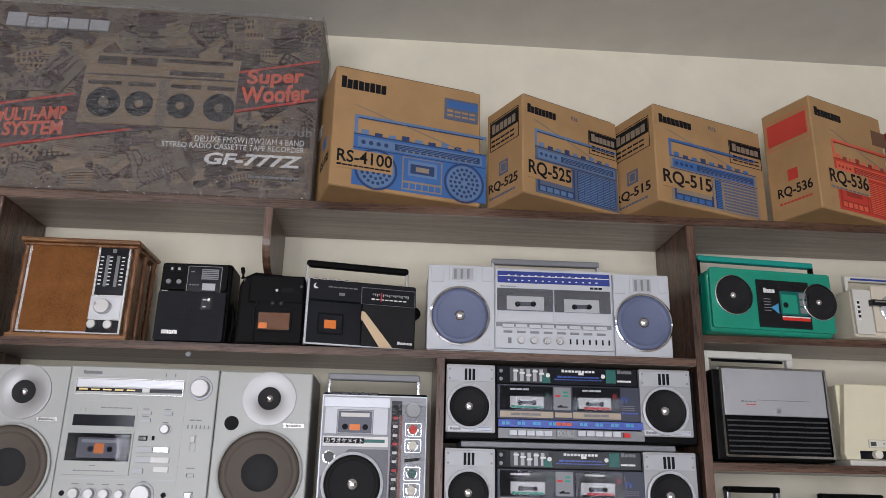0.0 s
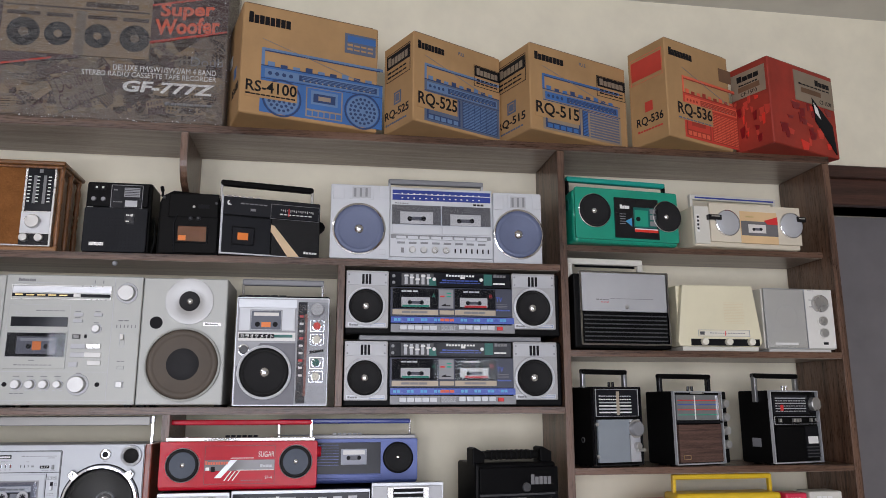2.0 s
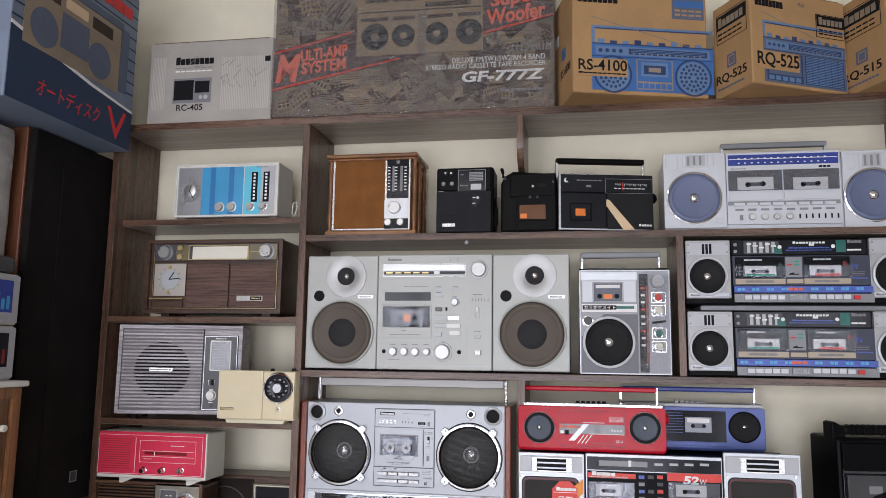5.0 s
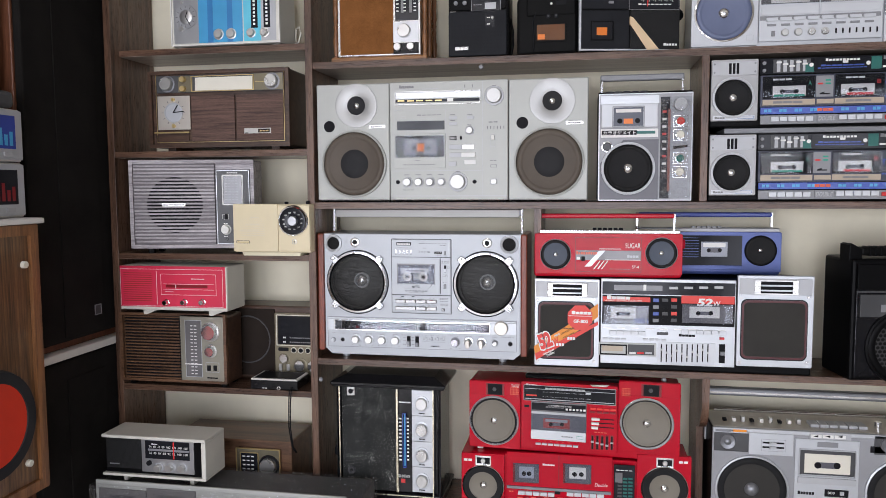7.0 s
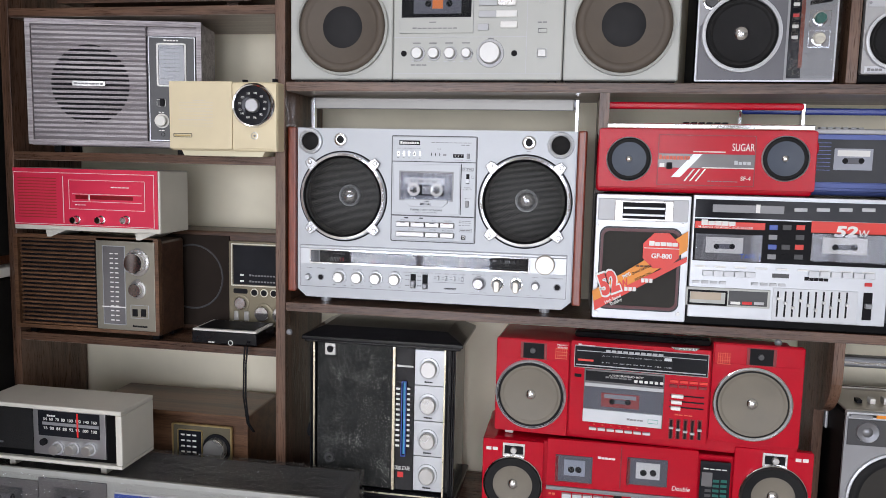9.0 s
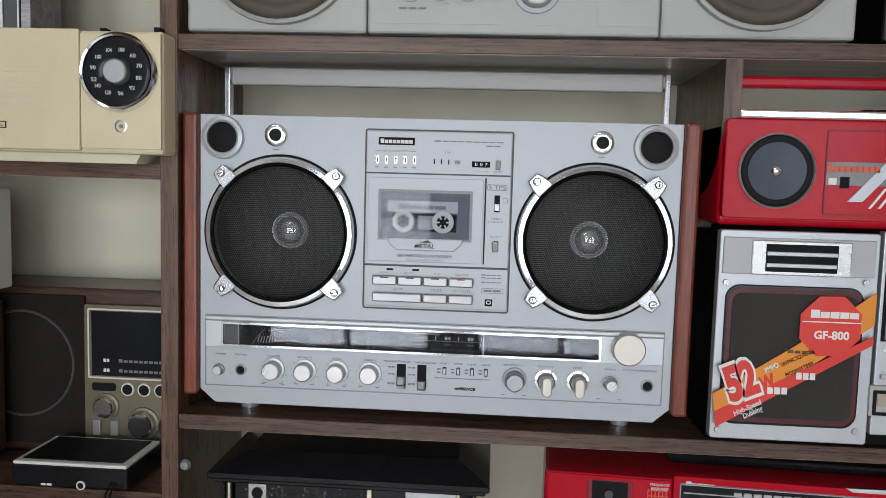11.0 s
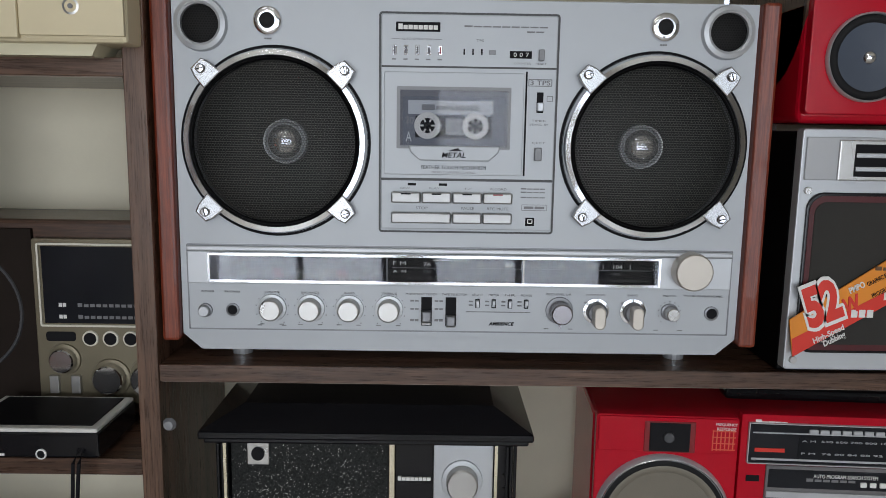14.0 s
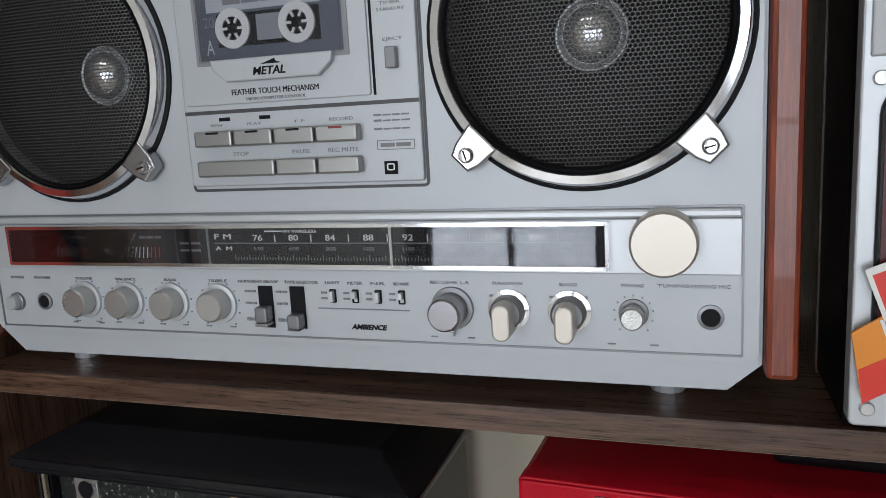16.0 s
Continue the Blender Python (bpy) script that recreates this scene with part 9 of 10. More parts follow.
    d.plate("sticker_badge", "sticker_red", pts, 0.0112, -0.0101, 0, st), d.bars("ink_white", 226, 460, 312, 474, 5, 0.0116, 0.12, parent=st), d.text("GF-800", "ink_white", 234, 496, 296, 511, 0.0116, parent=st, bold=0.03), d.box("sticker_line", "ink_white", 212, 480, 316, 482, 0.0115, 0, 0, st)
    d.text("52", "ink_white", 74, 546, 142, 624, 0.0112, 0.1, st, 24, 0.11), d.text("52", "sticker_red", 78, 552, 138, 618, 0.0114, 0.1, st, 24, 0.05), d.text("W", "sticker_red", 144, 574, 172, 600, 0.0114, 0.1, st, 24, 0.04)
    d.text("High-Speed", "ink_white", 98, 628, 152, 640, 0.0114, 0.1, st, 28, 0.02), d.text("Dubbing", "ink_white", 116, 636, 154, 648, 0.0114, 0.1, st, 28, 0.02), d.text("GRAPHIC EQUALIZER", "ink_black", 176, 540, 240, 548, 0.0112, 0, st, 28)
    d.text("PROGRAM TIMER", "ink_black", 186, 560, 240, 567, 0.0112, 0, st, 28), d.text("PMPO", "ink_white", 150, 556, 176, 566, 0.0114, 0, st, 28, 0.02)
    d.bars("ink_white", 158, 596, 196, 608, 3, 0.0112, parent=st), d.bars("ink_white", 208, 570, 244, 582, 3, 0.0112, parent=st), d.bars("card_edge", 190, 530, 240, 536, 4, 0.0112, parent=st)


paint("grille_olive", (0.045, 0.043, 0.040), 0.7, 0, 0.12, 900, 0.5)
wide_silver()


def black_big():
    d = device("boombox", "large black boombox leaning with a broad carrying handle", (0.400, -0.030, 1.1045), (0, 0, 100, 100), 0.195, 0.268, 9, category="boombox")
    o = d.ob
    part("body", cuboid(0, 0.004, 0, 0.195, 0.13, 0.262, 0.006), "black_plastic", o), d.box("front_panel", "black_gloss", 4, 6, 100, 96, 0.002, 0.005, 0.001), d.box("upper_panel", "black_plastic", 4, 6, 100, 26, 0.005, 0.004, 0.001), d.box("deck", "dark_grey", 8, 30, 60, 48, 0.004, 0.003, 0.0008)
    d.speaker(56, 72, 42, "black_plastic", 0.08, "mesh_bump", "black_gloss", 0.2, "black_plastic", base=0.002)
    d.box("label", "mid_grey", 30, 38, 44, 44, 0.0046, 0, 0.0002), d.box("strip", "dark_grey", 4, 27, 96, 28.5, 0.0045, 0, 0.0004), d.knob(60, 22, 5, 0.010, "dark_grey", base=0.005), d.bars("ink_grey", 66, 12, 92, 20, 5, 0.0056, 0.3), d.bars("gold", 70, 42, 94, 44, 4, 0.003)
    for x in (0.0, 0.165):
        part("handle_arm", slab([(x, 0.255), (x + 0.028, 0.255), (x + 0.028, 0.283), (x + 0.006, 0.295), (x, 0.292)], 0.02, 0.06, 0.002), "black_plastic", o)
    part("handle", cuboid(0.0285, 0.025, 0.268, 0.1645, 0.055, 0.286, 0.005), "black_leather", o)
    for k in range(9):
        part("grip_rib", cuboid(0.045 + 0.012 * k, 0.023, 0.267, 0.049 + 0.012 * k, 0.057, 0.2875, 0.001), "black_plastic", o)
    part("strap_lug", lathe(0.12, 0.05, [(0, -0.005), (0.012, 0.0), (0.012, 0.01)], 20), "black_plastic", o).matrix_local = pose(-0.001, 0.06, 0.15, 0, 0, 0)


black_big()


# ---- lower shelf of the middle bay ----
def tall_black_radio():
    d = device("console_radio", "tall black lacquered radio with speckled cloth and silver knob column", (-0.760, 0.000, 0.7425), (85, 95, 585, 660), 0.262, 0.283)
    o = d.ob
    o.scale.z = 1.10
    part("cabinet", cuboid(0.006, 0.008, 0.028, 0.256, 0.150, 0.272, 0.002), "black_gloss", o)
    for k, (e, z0, z1) in enumerate(((0.013, 0.2725, 0.279), (0.009, 0.2680, 0.2723))):
        part("cornice", cuboid(-e, -e, z0, 0.262 + e, 0.156, z1, 0.002), "black_gloss", o)
    bm = bmesh.new()
    lo = [bm.verts.new(p) for p in ((-0.012, -0.012, 0.2792), (0.274, -0.012, 0.2792), (0.274, 0.154, 0.2792), (-0.012, 0.154, 0.2792))]
    hi = [bm.verts.new(p) for p in ((0.020, 0.020, 0.292), (0.242, 0.020, 0.292), (0.242, 0.140, 0.292), (0.020, 0.140, 0.292))]
    bm.faces.new(hi), bm.faces.new(lo[::-1])
    for i in range(4):
        bm.faces.new((lo[i], lo[(i + 1) % 4], hi[(i + 1) % 4], hi[i]))
    part("lid", bm, "black_gloss", o, "sloped dark lacquered lid")
    part("base_moulding", cuboid(-0.006, -0.006, 0.018, 0.268, 0.155, 0.0275, 0.003), "black_gloss", o), part("plinth", slab([(0.0, 0.0), (0.05, 0.0), (0.058, 0.006), (0.080, 0.008), (0.10, 0.012), (0.162, 0.012), (0.182, 0.008), (0.204, 0.006), (0.212, 0.0), (0.262, 0.0), (0.262, 0.0178), (0.0, 0.0178)], 0.0, 0.15), "black_gloss", o)
    for x in (0.0, 0.252):
        for k in range(3):
            part("corner_reed", cuboid(x + 0.0035 * k, -0.004 + 0.001 * k, 0.028, x + 0.0028 + 0.0035 * k, 0.009, 0.266, 0.001), "black_gloss", o)
    d.rim("front_trim", "gold_pale", 98, 104, 552, 612, 0.0026, 0.0035, -0.006, 0.001)
    d.box("cloth", "speckled_cloth", 106, 112, 370, 598, -0.004, 0.009, 0.0005), d.box("trim_bar", "gold_pale", 371, 112, 381, 598, 0.0015, 0.008, 0.0006), d.box("dial", "black_gloss", 382, 112, 444, 598, -0.003, 0.009, 0.0004)
    for k in range(4):
        a = 132 + 116 * k
        q = d.box("knob_plate", "silver_bright", 446, a, 546, a + 114, -0.002, 0.009, 0.0006)
        d.knob(494, a + 60, 26, 0.009, "knob_silver", skirt="silver_bright", base=-0.002), d.bars("ink_black", 480, a + 100, 508, a + 105, 5, -0.0014, 0.3, parent=q)
    s = d.rim("scale_frame", "blue_band", 404, 236, 420, 482, 0.0012, 0.0, -0.004, 0.0006)
    d.box("scale", "sky_blue", 408, 240, 416, 478, -0.0026, 0.004, 0, s)
    for k in range(12):
        d.bars("ink_white", 384, 260 + 17 * k, 400, 266 + 17 * k, 1, -0.0022, parent=s), d.bars("ink_white", 422, 258 + 17 * k, 434, 264 + 17 * k, 1, -0.0022, parent=s)
    d.bars("ink_white", 386, 184, 442, 191, 8, -0.0022, 0.2), d.text("SOLID STATE", "ink_white", 378, 518, 434, 531, -0.0018), d.box("emblem", "ink_red", 392, 538, 412, 556, -0.002, 0.003, 0.0003)
    n = d.box("maker_plate", "knob_silver", 134, 130, 170, 168, -0.002, 0.006, 0.0005)
    d.disc("maker_mark", "ink_black", 152, 149, 11, -0.0012, n)
    x, z = d.at(150, 512)
    part("emblem_ring", lathe(x, z, [(0.004, 0.003), (0.005, 0.0), (0.008, 0.0), (0.009, 0.004)], 28), "dark_grey", o, "", True)
    part("side_knob", lathe(0, 0, [(0, -0.03), (0.012, -0.03), (0.016, -0.015), (0.014, 0.0)], 20), "ink_black", o).matrix_local = pose(0.006, 0.06, 0.10, 0, 0, -90)


def red_upper():
    d = device("boombox", "glossy red stereo boombox stacked on a second red one", (-0.430, 0.006, 0.8985), (48, 38, 888, 330), 0.486, 0.164, -3.5, lean_v=0.052, category="boombox", group="two red boomboxes stacked")
    o = d.ob
    part("body", cuboid(0, 0.006, 0, 0.486, 0.13, 0.164, 0.004), "red_body", o)
    for a, b in ((50, 262), (652, 886)):
        d.round_box("speaker_box", "red_body", a, 40, b, 328, 0.003, 0.004, 0.007, 0.0012), d.box("upper_band", "red_body", a + 3, 42, b - 3, 98, 0.006, 0, 0.001)
        c = a + (105 if a < 100 else 120)
        h = d.box("tweeter_recess", "red_dark", c - 34, 48, c + 42, 98, 0.0066, 0, 0.0006)
        d.box("tweeter", "ink_black", c - 26, 50, c + 34, 96, 0.0072, 0, 0.0005, h), d.knob(c + 2, 72, 8, 0.010, "dark_grey", "tweeter_dome", base=0.007)
        lg = a + 172 if a < 100 else a + 12
        for k in range(6):
            d.box("print_line", "ink_coral", lg + 6 * k, 62, lg + 1.6 + 6 * k, 96, 0.0064, 0, 0)
        for k in range(4):
            d.box("print_line", "ink_coral", lg, 64 + 10 * k, lg + 34, 65.6 + 10 * k, 0.0064, 0, 0)
        d.speaker(a + 104 if a < 100 else a + 108, 208, 101 if a < 100 else 104, "chrome", 0.045, "cone_olive", "chrome", 0.165, "cone_olive", 0.2, 0.005)
        x, z = d.at(a + 104 if a < 100 else a + 108, 208)
        part("speaker_rim", lathe(x, z, [(d.size(84), -0.0090), (d.size(90), -0.0104), (d.size(97), -0.0084)], 48), "cone_black", o, "", True)
        part("trim_ring", lathe(x, z, [(d.size(95), -0.0086), (d.size(99), -0.0106), (d.size(103), -0.0080), (d.size(104), 0.002)], 56), "silver_bright", o, "bright metal trim ring", True)
    d.box("centre_panel", "red_body", 266, 50, 648, 326, 0.002, 0.007, 0.0008), d.bars("ink_white", 286, 50, 334, 62, 5, 0.0026, 0.12)
    p = d.box("tuner_panel", "dial_black", 278, 64, 640, 126, 0.0045, 0, 0.0008)
    d.rim("tuner_trim", "light_grey", 276, 62, 642, 128, 0.0008, 0.005, 0, 0.001)
    d.box("dial", "deck_black", 350, 80, 548, 116, 0.0050, 0, 0, p)
    d.box("scale_band", "sticker_red", 286, 94, 330, 100, 0.0052, 0, 0, p), d.box("chrome_line", "light_grey", 282, 76, 636, 78, 0.0052, 0, 0, p), d.box("chrome_line", "light_grey", 282, 118, 636, 121, 0.0052, 0, 0, p), d.row("button", "light_grey", 370, 68, 10, 16, 13, 6, 0.006), d.box("button", "silver_bright", 524, 84, 544, 92, 0.006, 0, 0.0003)
    d.plate("top_catch", "chrome", [(540, 52), (552, 60), (606, 62), (616, 54)], 0.004, 0, 0.0006)
    dk = d.box("deck_panel", "deck_grey", 306, 128, 528, 290, 0.004, 0, 0.0008)
    d.box("display", "dial_black", 310, 134, 524, 164, 0.0046, 0, 0.0004, dk), d.bars("ink_grey", 366, 146, 440, 151, 6, 0.005, parent=dk), d.row("switch", "ink_white", 450, 156, 6, 14, 9, 8, 0.0056)
    d.box("deck_trim", "light_grey", 308, 170, 526, 180, 0.0055, 0, 0.0004, dk)
    w = d.box("deck_window", "cassette_dark", 308, 182, 526, 246, 0.0046, 0, 0.0003)
    d.cassette(356, 196, 462, 238, "red_tape", "mid_grey", 0.0050)
    x0, z0, x1, z1 = d.rect(308, 182, 526, 248)
    part("window_pane", cuboid(x0, -0.0075, z0, x1, -0.0070, z1), "deck_pane", w)
    d.box("deck_door", "silver_bright", 306, 248, 526, 288, 0.0065, 0, 0.0008), d.bars("ink_grey", 430, 268, 476, 274, 5, 0.0069, 0.2), d.rim("badge", "teal", 488, 268, 516, 280, 0.0007, 0.0069, 0, 0.0006)
    d.hole(285, 272, 8, "ink_black"), d.hole(285, 298, 8, "ink_black"), d.box("badge", "ink_black", 278, 140, 298, 150, 0.0026, 0, 0.0002)
    d.row("lamp", "sticker_red", 554, 152, 4, 26, 22, 8, 0.004), d.row("lamp", "red_dark", 552, 166, 4, 26, 22, 8, 0.004)
    for k in range(3):
        d.box("slider_slot", "ink_black", 544, 194 + 17 * k, 636, 198 + 17 * k, 0.0026, 0, 0), d.box("slider", "ink_white", 548, 190 + 18 * k, 580 - 3 * k, 200 + 18 * k, 0.008, 0, 0.0006)
    for k in range(5):
        d.box("slider_slot", "red_dark", 546 + 19 * k, 264, 558 + 19 * k, 324, 0.0030, 0, 0.0003), d.box("slider", "ink_black", 549 + 19 * k, 268, 555 + 19 * k, 322, 0.0045, 0, 0.0003), d.box("slider_tip", "light_grey", 546 + 19 * k, 286 + (k * 5) % 16, 558 + 19 * k, 292 + (k * 5) % 16, 0.008, 0, 0.0004)
    d.bars("ink_coral", 560, 250, 610, 254, 4, 0.0026), d.row("tape_key", "silver_bright", 336, 304, 7, 25, 21, 8, 0.007), d.row("lamp", "ink_coral", 340, 292, 6, 24, 6, 3, 0.003)
    d.feet("white_plastic", h=0.006, depth=0.1, inset=0.05)
    part("handle", cuboid(0.128, 0.050, 0.163, 0.352, 0.075, 0.1745, 0.004), "black_gloss", o)
    d.text("FREQUENCY", "ink_white", 226, 52, 258, 57, 0.0066), d.text("RESPONSE", "ink_white", 228, 59, 256, 64, 0.0066)
    for v, words in ((84, "A M  530 600 700 800 1000 1200 1400"), (104, "F M  76 80 84 88 92 96 102 108")):
        d.text(words, "light_grey", 354, v + 2, 544, v + 5, 0.0058, parent=p)
    d.text("AUTO PROGRAM SEARCH SYSTEM", "ink_white", 376, 140, 470, 146, 0.0052, parent=dk)


def red_lower():
    d = device("boombox", "glossy red double-cassette boombox standing on the shelf", (-0.447, -0.012, 0.7425), (20, 320, 906, 590), 0.530, 0.149, lean_v=0.052, category="boombox", group="two red boomboxes stacked")
    o = d.ob
    part("body", cuboid(0, 0.006, 0, 0.530, 0.15, 0.149, 0.004), "red_body", o)
    for a, b in ((22, 194), (704, 904)):
        d.round_box("speaker_box", "red_body", a, 324, b, 578, 0.003, 0.004, 0.007, 0.0012)
        c = (a + b) / 2 + 2
        t = d.box("tweeter_plate", "chrome", c - 32, 332, c + 32, 376, 0.006, 0, 0.0008)
        d.box("tweeter_mouth", "ink_black", c - 26, 340, c + 26, 366, 0.0066, 0, 0.0005, t), d.knob(c, 352, 9, 0.012, "knob_silver", "tweeter_dome", base=0.0065)
        d.bars("ink_white", a + 10 if a < 100 else b - 46, 346, a + 46 if a < 100 else b - 10, 356, 2, 0.0046)
        d.speaker(c, 462, 84 if a < 100 else 88, "chrome", 0.04, "cone_olive", "chrome", 0.19, "red_cone_edge", 0.2, 0.005)
        x, z = d.at(c, 462)
        part("surround_ring", lathe(x, z, [(d.size(56), -0.0098), (d.size(78), -0.0106), (d.size(80), -0.006)], 44), "cone_black", o, "", True)
    d.box("centre_panel", "red_body", 204, 326, 612, 580, 0.002, 0.007, 0.0008), d.box("panel_line", "red_dark", 406, 330, 409, 462, 0.0026, 0, 0)
    for a, b in ((228, 330), (424, 532)):
        w = d.box("deck_window", "cassette_dark", a, 366, b, 448, 0.0046, 0, 0.0005)
        d.box("cassette", "bluegrey_tape" if a < 300 else "cassette", a + 24, 378, b - 20, 428, 0.0052, 0, 0.0004, w), d.disc("reel_hub", "ink_black", a + 44, 408, 9, 0.0058, w), d.disc("reel_hub", "ink_black", b - 38, 408, 9, 0.0058, w), d.box("deck_rim", "red_dark", a, 366, a + 8, 448, 0.0058, 0, 0.0004, w)
        x0, z0, x1, z1 = d.rect(a, 366, b, 448)
        part("window_pane", cuboid(x0, -0.0075, z0, x1, -0.0070, z1), "deck_pane", w)
    d.bars("ink_white", 344, 366, 392, 374, 5, 0.0026, 0.12), d.text("Double", "ink_white", 546, 448, 594, 462, 0.0026, 0.2)
    d.box("key_ledge", "aluminium_dark", 204, 472, 608, 484, 0.006, 0, 0.0006), d.row("tape_key", "white_metal", 262, 492, 5, 29, 26, 16, 0.0085), d.row("tape_key", "white_metal", 452, 494, 5, 29, 26, 16, 0.0085), d.box("counter", "ink_black", 392, 484, 414, 498, 0.004, 0, 0.0003)
    for k in range(8):
        d.box("button", "red_dark" if k % 2 else "ink_coral", 246 + 26 * k, 512, 266 + 26 * k, 524, 0.005, 0, 0.0004)
    for k in range(3):
        d.box("slider_slot", "ink_black", 258 + 76 * k, 536, 318 + 76 * k, 542, 0.0026, 0, 0)
    q = d.box("equaliser", "ink_black", 486, 522, 584, 562, 0.003, 0, 0.0005)
    for k in range(5):
        d.box("slider", "light_grey", 494 + 18 * k, 528, 504 + 18 * k, 556, 0.007, 0, 0.0006, q)
    p = d.box("display_panel", "dial_black", 618, 366, 696, 572, 0.0046, 0, 0.0006)
    for k in range(9):
        for u in (640, 660, 680):
            d.box("level_bar", "teal_dark" if u > 640 else "dark_grey", u - 8, 420 + 15 * k, u + 8, 428 + 15 * k, 0.0050, 0, 0, p)
    d.bars("ink_white", 626, 386, 690, 390, 4, 0.0050, parent=p), d.box("display", "deck_grey", 622, 398, 650, 440, 0.0052, 0, 0.0003, p)
    d.hole(224, 525, 6, "ink_black"), d.hole(594, 556, 5, "ink_black"), d.bars("ink_coral", 212, 486, 232, 492, 2, 0.0026)


def grey_large():
    d = device("boombox", "large grey boombox with twin round speakers and metal handle", (0.128, -0.002, 0.7455), (215, 545, 965, 905), 0.485, 0.232, lean_v=0.03, category="boombox")
    o = d.ob
    part("body", cuboid(0, 0.006, 0, 0.485, 0.14, 0.232, 0.004), "black_plastic", o)
    part("front_panel", slab([(0.010, 0.0), (0.475, 0.0), (0.485, 0.010), (0.485, 0.231), (0.0, 0.231), (0.0, 0.010)], 0.0, 0.0058, 0.0), "gf_grey", o)
    part("top_panel", cuboid(0.002, 0.010, 0.2322, 0.483, 0.135, 0.236, 0.002), "knob_champagne", o, "brushed metal top with switches")
    part("top_edge", cuboid(0, -0.002, 0.226, 0.485, 0.0095, 0.2355, 0.002), "silver_bright", o)
    for u in (348, 832):
        d.speaker(u, 760, 122, "silver_bright", 0.06, "grille_olive", "aluminium_dark", 0.2, "cone_black", 0.2, 0.005, base=0.0)
    for u0 in (220, 736):
        t = d.box("tweeter_panel", "dark_grey", u0, 560, u0 + 114, 625, 0.002, 0, 0.0006)
        x, z = d.at(u0 + 45, 590)
        part("tweeter", lathe(x, z, [(0, -0.006), (0.005, -0.0055), (0.008, -0.003), (0.016, -0.0045), (0.018, -0.001)], 32), "aluminium_dark", t, "", True)
    d.box("label_strip", "silver_bright", 220, 546, 330, 558, 0.002, 0, 0.0004), d.box("label_band", "sticker_orange", 282, 547, 326, 555, 0.0024, 0, 0), d.box("label_band", "mid_grey", 224, 547, 274, 555, 0.0024, 0, 0)
    d.box("control_panel", "silver_bright", 336, 560, 480, 636, 0.0015, 0, 0.0006), d.hole(358, 590, 8, "aluminium_dark")
    for v in (592, 608):
        d.box("slider_slot", "ink_black", 380, v - 3, 450, v + 3, 0.002, 0, 0), d.box("slider", "light_grey", 402, v - 4, 424, v + 4, 0.006, 0, 0.0005)
    d.rim("print_frame", "mid_grey", 376, 580, 456, 622, 0.0005, 0.0018, 0, 0.0006)
    d.box("deck_panel", "silver_bright", 486, 576, 690, 892, 0.003, 0, 0.0008), d.box("upper_keys", "light_grey", 530, 550, 662, 575, 0.004, 0, 0.0006), d.row("tape_key", "ink_white", 550, 562, 3, 38, 34, 12, 0.007)
    for k in range(3):
        d.plate("arrow", "ink_black", [(540 + 38 * k, 562), (556 + 38 * k, 558), (556 + 38 * k, 566)], 0.0074, 0, 0)
    d.box("maker_plate", "mid_grey", 556, 584, 622, 602, 0.0036, 0, 0.0003)
    q = d.rim("deck_frame", "light_grey", 498, 610, 680, 706, 0.002, 0.006, 0, 0.002)
    d.box("deck_window", "dark_grey", 502, 615, 676, 700, 0.0042, 0, 0.0003, q), d.cassette(516, 626, 662, 694, "bone", None, 0.0048), d.box("deck_door", "light_grey", 496, 710, 682, 732, 0.006, 0, 0.0006)
    d.bars("ink_black", 498, 758, 552, 770, 6, 0.0034, 0.25), d.box("counter", "ink_black", 584, 750, 660, 776, 0.0036, 0, 0.0004), d.text("000", "ink_white", 594, 757, 616, 766, 0.004), d.bars("light_grey", 632, 756, 648, 768, 1, 0.006)
    for a in (496, 586):
        m = d.rim("meter_frame", "light_grey", a, 800, a + 84, 852, 0.0014, 0.005, 0, 0.0008)
        d.box("meter", "bone", a + 4, 804, a + 80, 848, 0.0036, 0, 0.0002, m), d.plate("needle", "ink_black", [(a + 40, 846), (a + 18, 814), (a + 19, 813), (a + 42, 846)], 0.004, 0, 0, m)
        for k in range(8):
            d.box("meter_mark", "ink_grey", a + 14 + 7 * k, 814, a + 15 + 7 * k, 820, 0.0039, 0, 0, m)
    d.box("display", "ink_black", 724, 596, 770, 618, 0.002, 0, 0.0004), d.hole(240, 860, 9, "aluminium_dark"), d.hole(940, 860, 9, "aluminium_dark")
    for k in range(9):
        part("top_switch", cuboid(0.030 + 0.020 * k, 0.045, 0.236, 0.038 + 0.020 * k, 0.060, 0.242 + (k % 3) * 0.003, 0.001), ("ink_black", "white_plastic", "knob_silver")[k % 3], o)
    for k in range(6):
        part("top_key", cuboid(0.215 + 0.020 * k, 0.030, 0.236, 0.233 + 0.020 * k, 0.065, 0.243, 0.001), "light_grey", o)
    for k in range(4):
        part("top_knob", tube([(0.36 + 0.03 * k, 0.05, 0.236), (0.36 + 0.03 * k, 0.05, 0.250)], 0.008, 16), "chrome", o)
    part("aerial", tube([(0.02, 0.115, 0.243), (0.45, 0.115, 0.243)], 0.004), "chrome", o)
    h = part("handle", cuboid(-0.004, 0.075, 0.288, 0.484, 0.098, 0.306, 0.004), "aluminium_dark", o, "dark grey bar handle with bright line")
    part("handle_line", cuboid(0.004, 0.0735, 0.2945, 0.480, 0.0748, 0.2985), "chrome", h)
    for x in (-0.0055, 0.479):
        part("handle_arm", cuboid(x, 0.078, 0.180, x + 0.005, 0.096, 0.300, 0.002), "silver_bright", h)


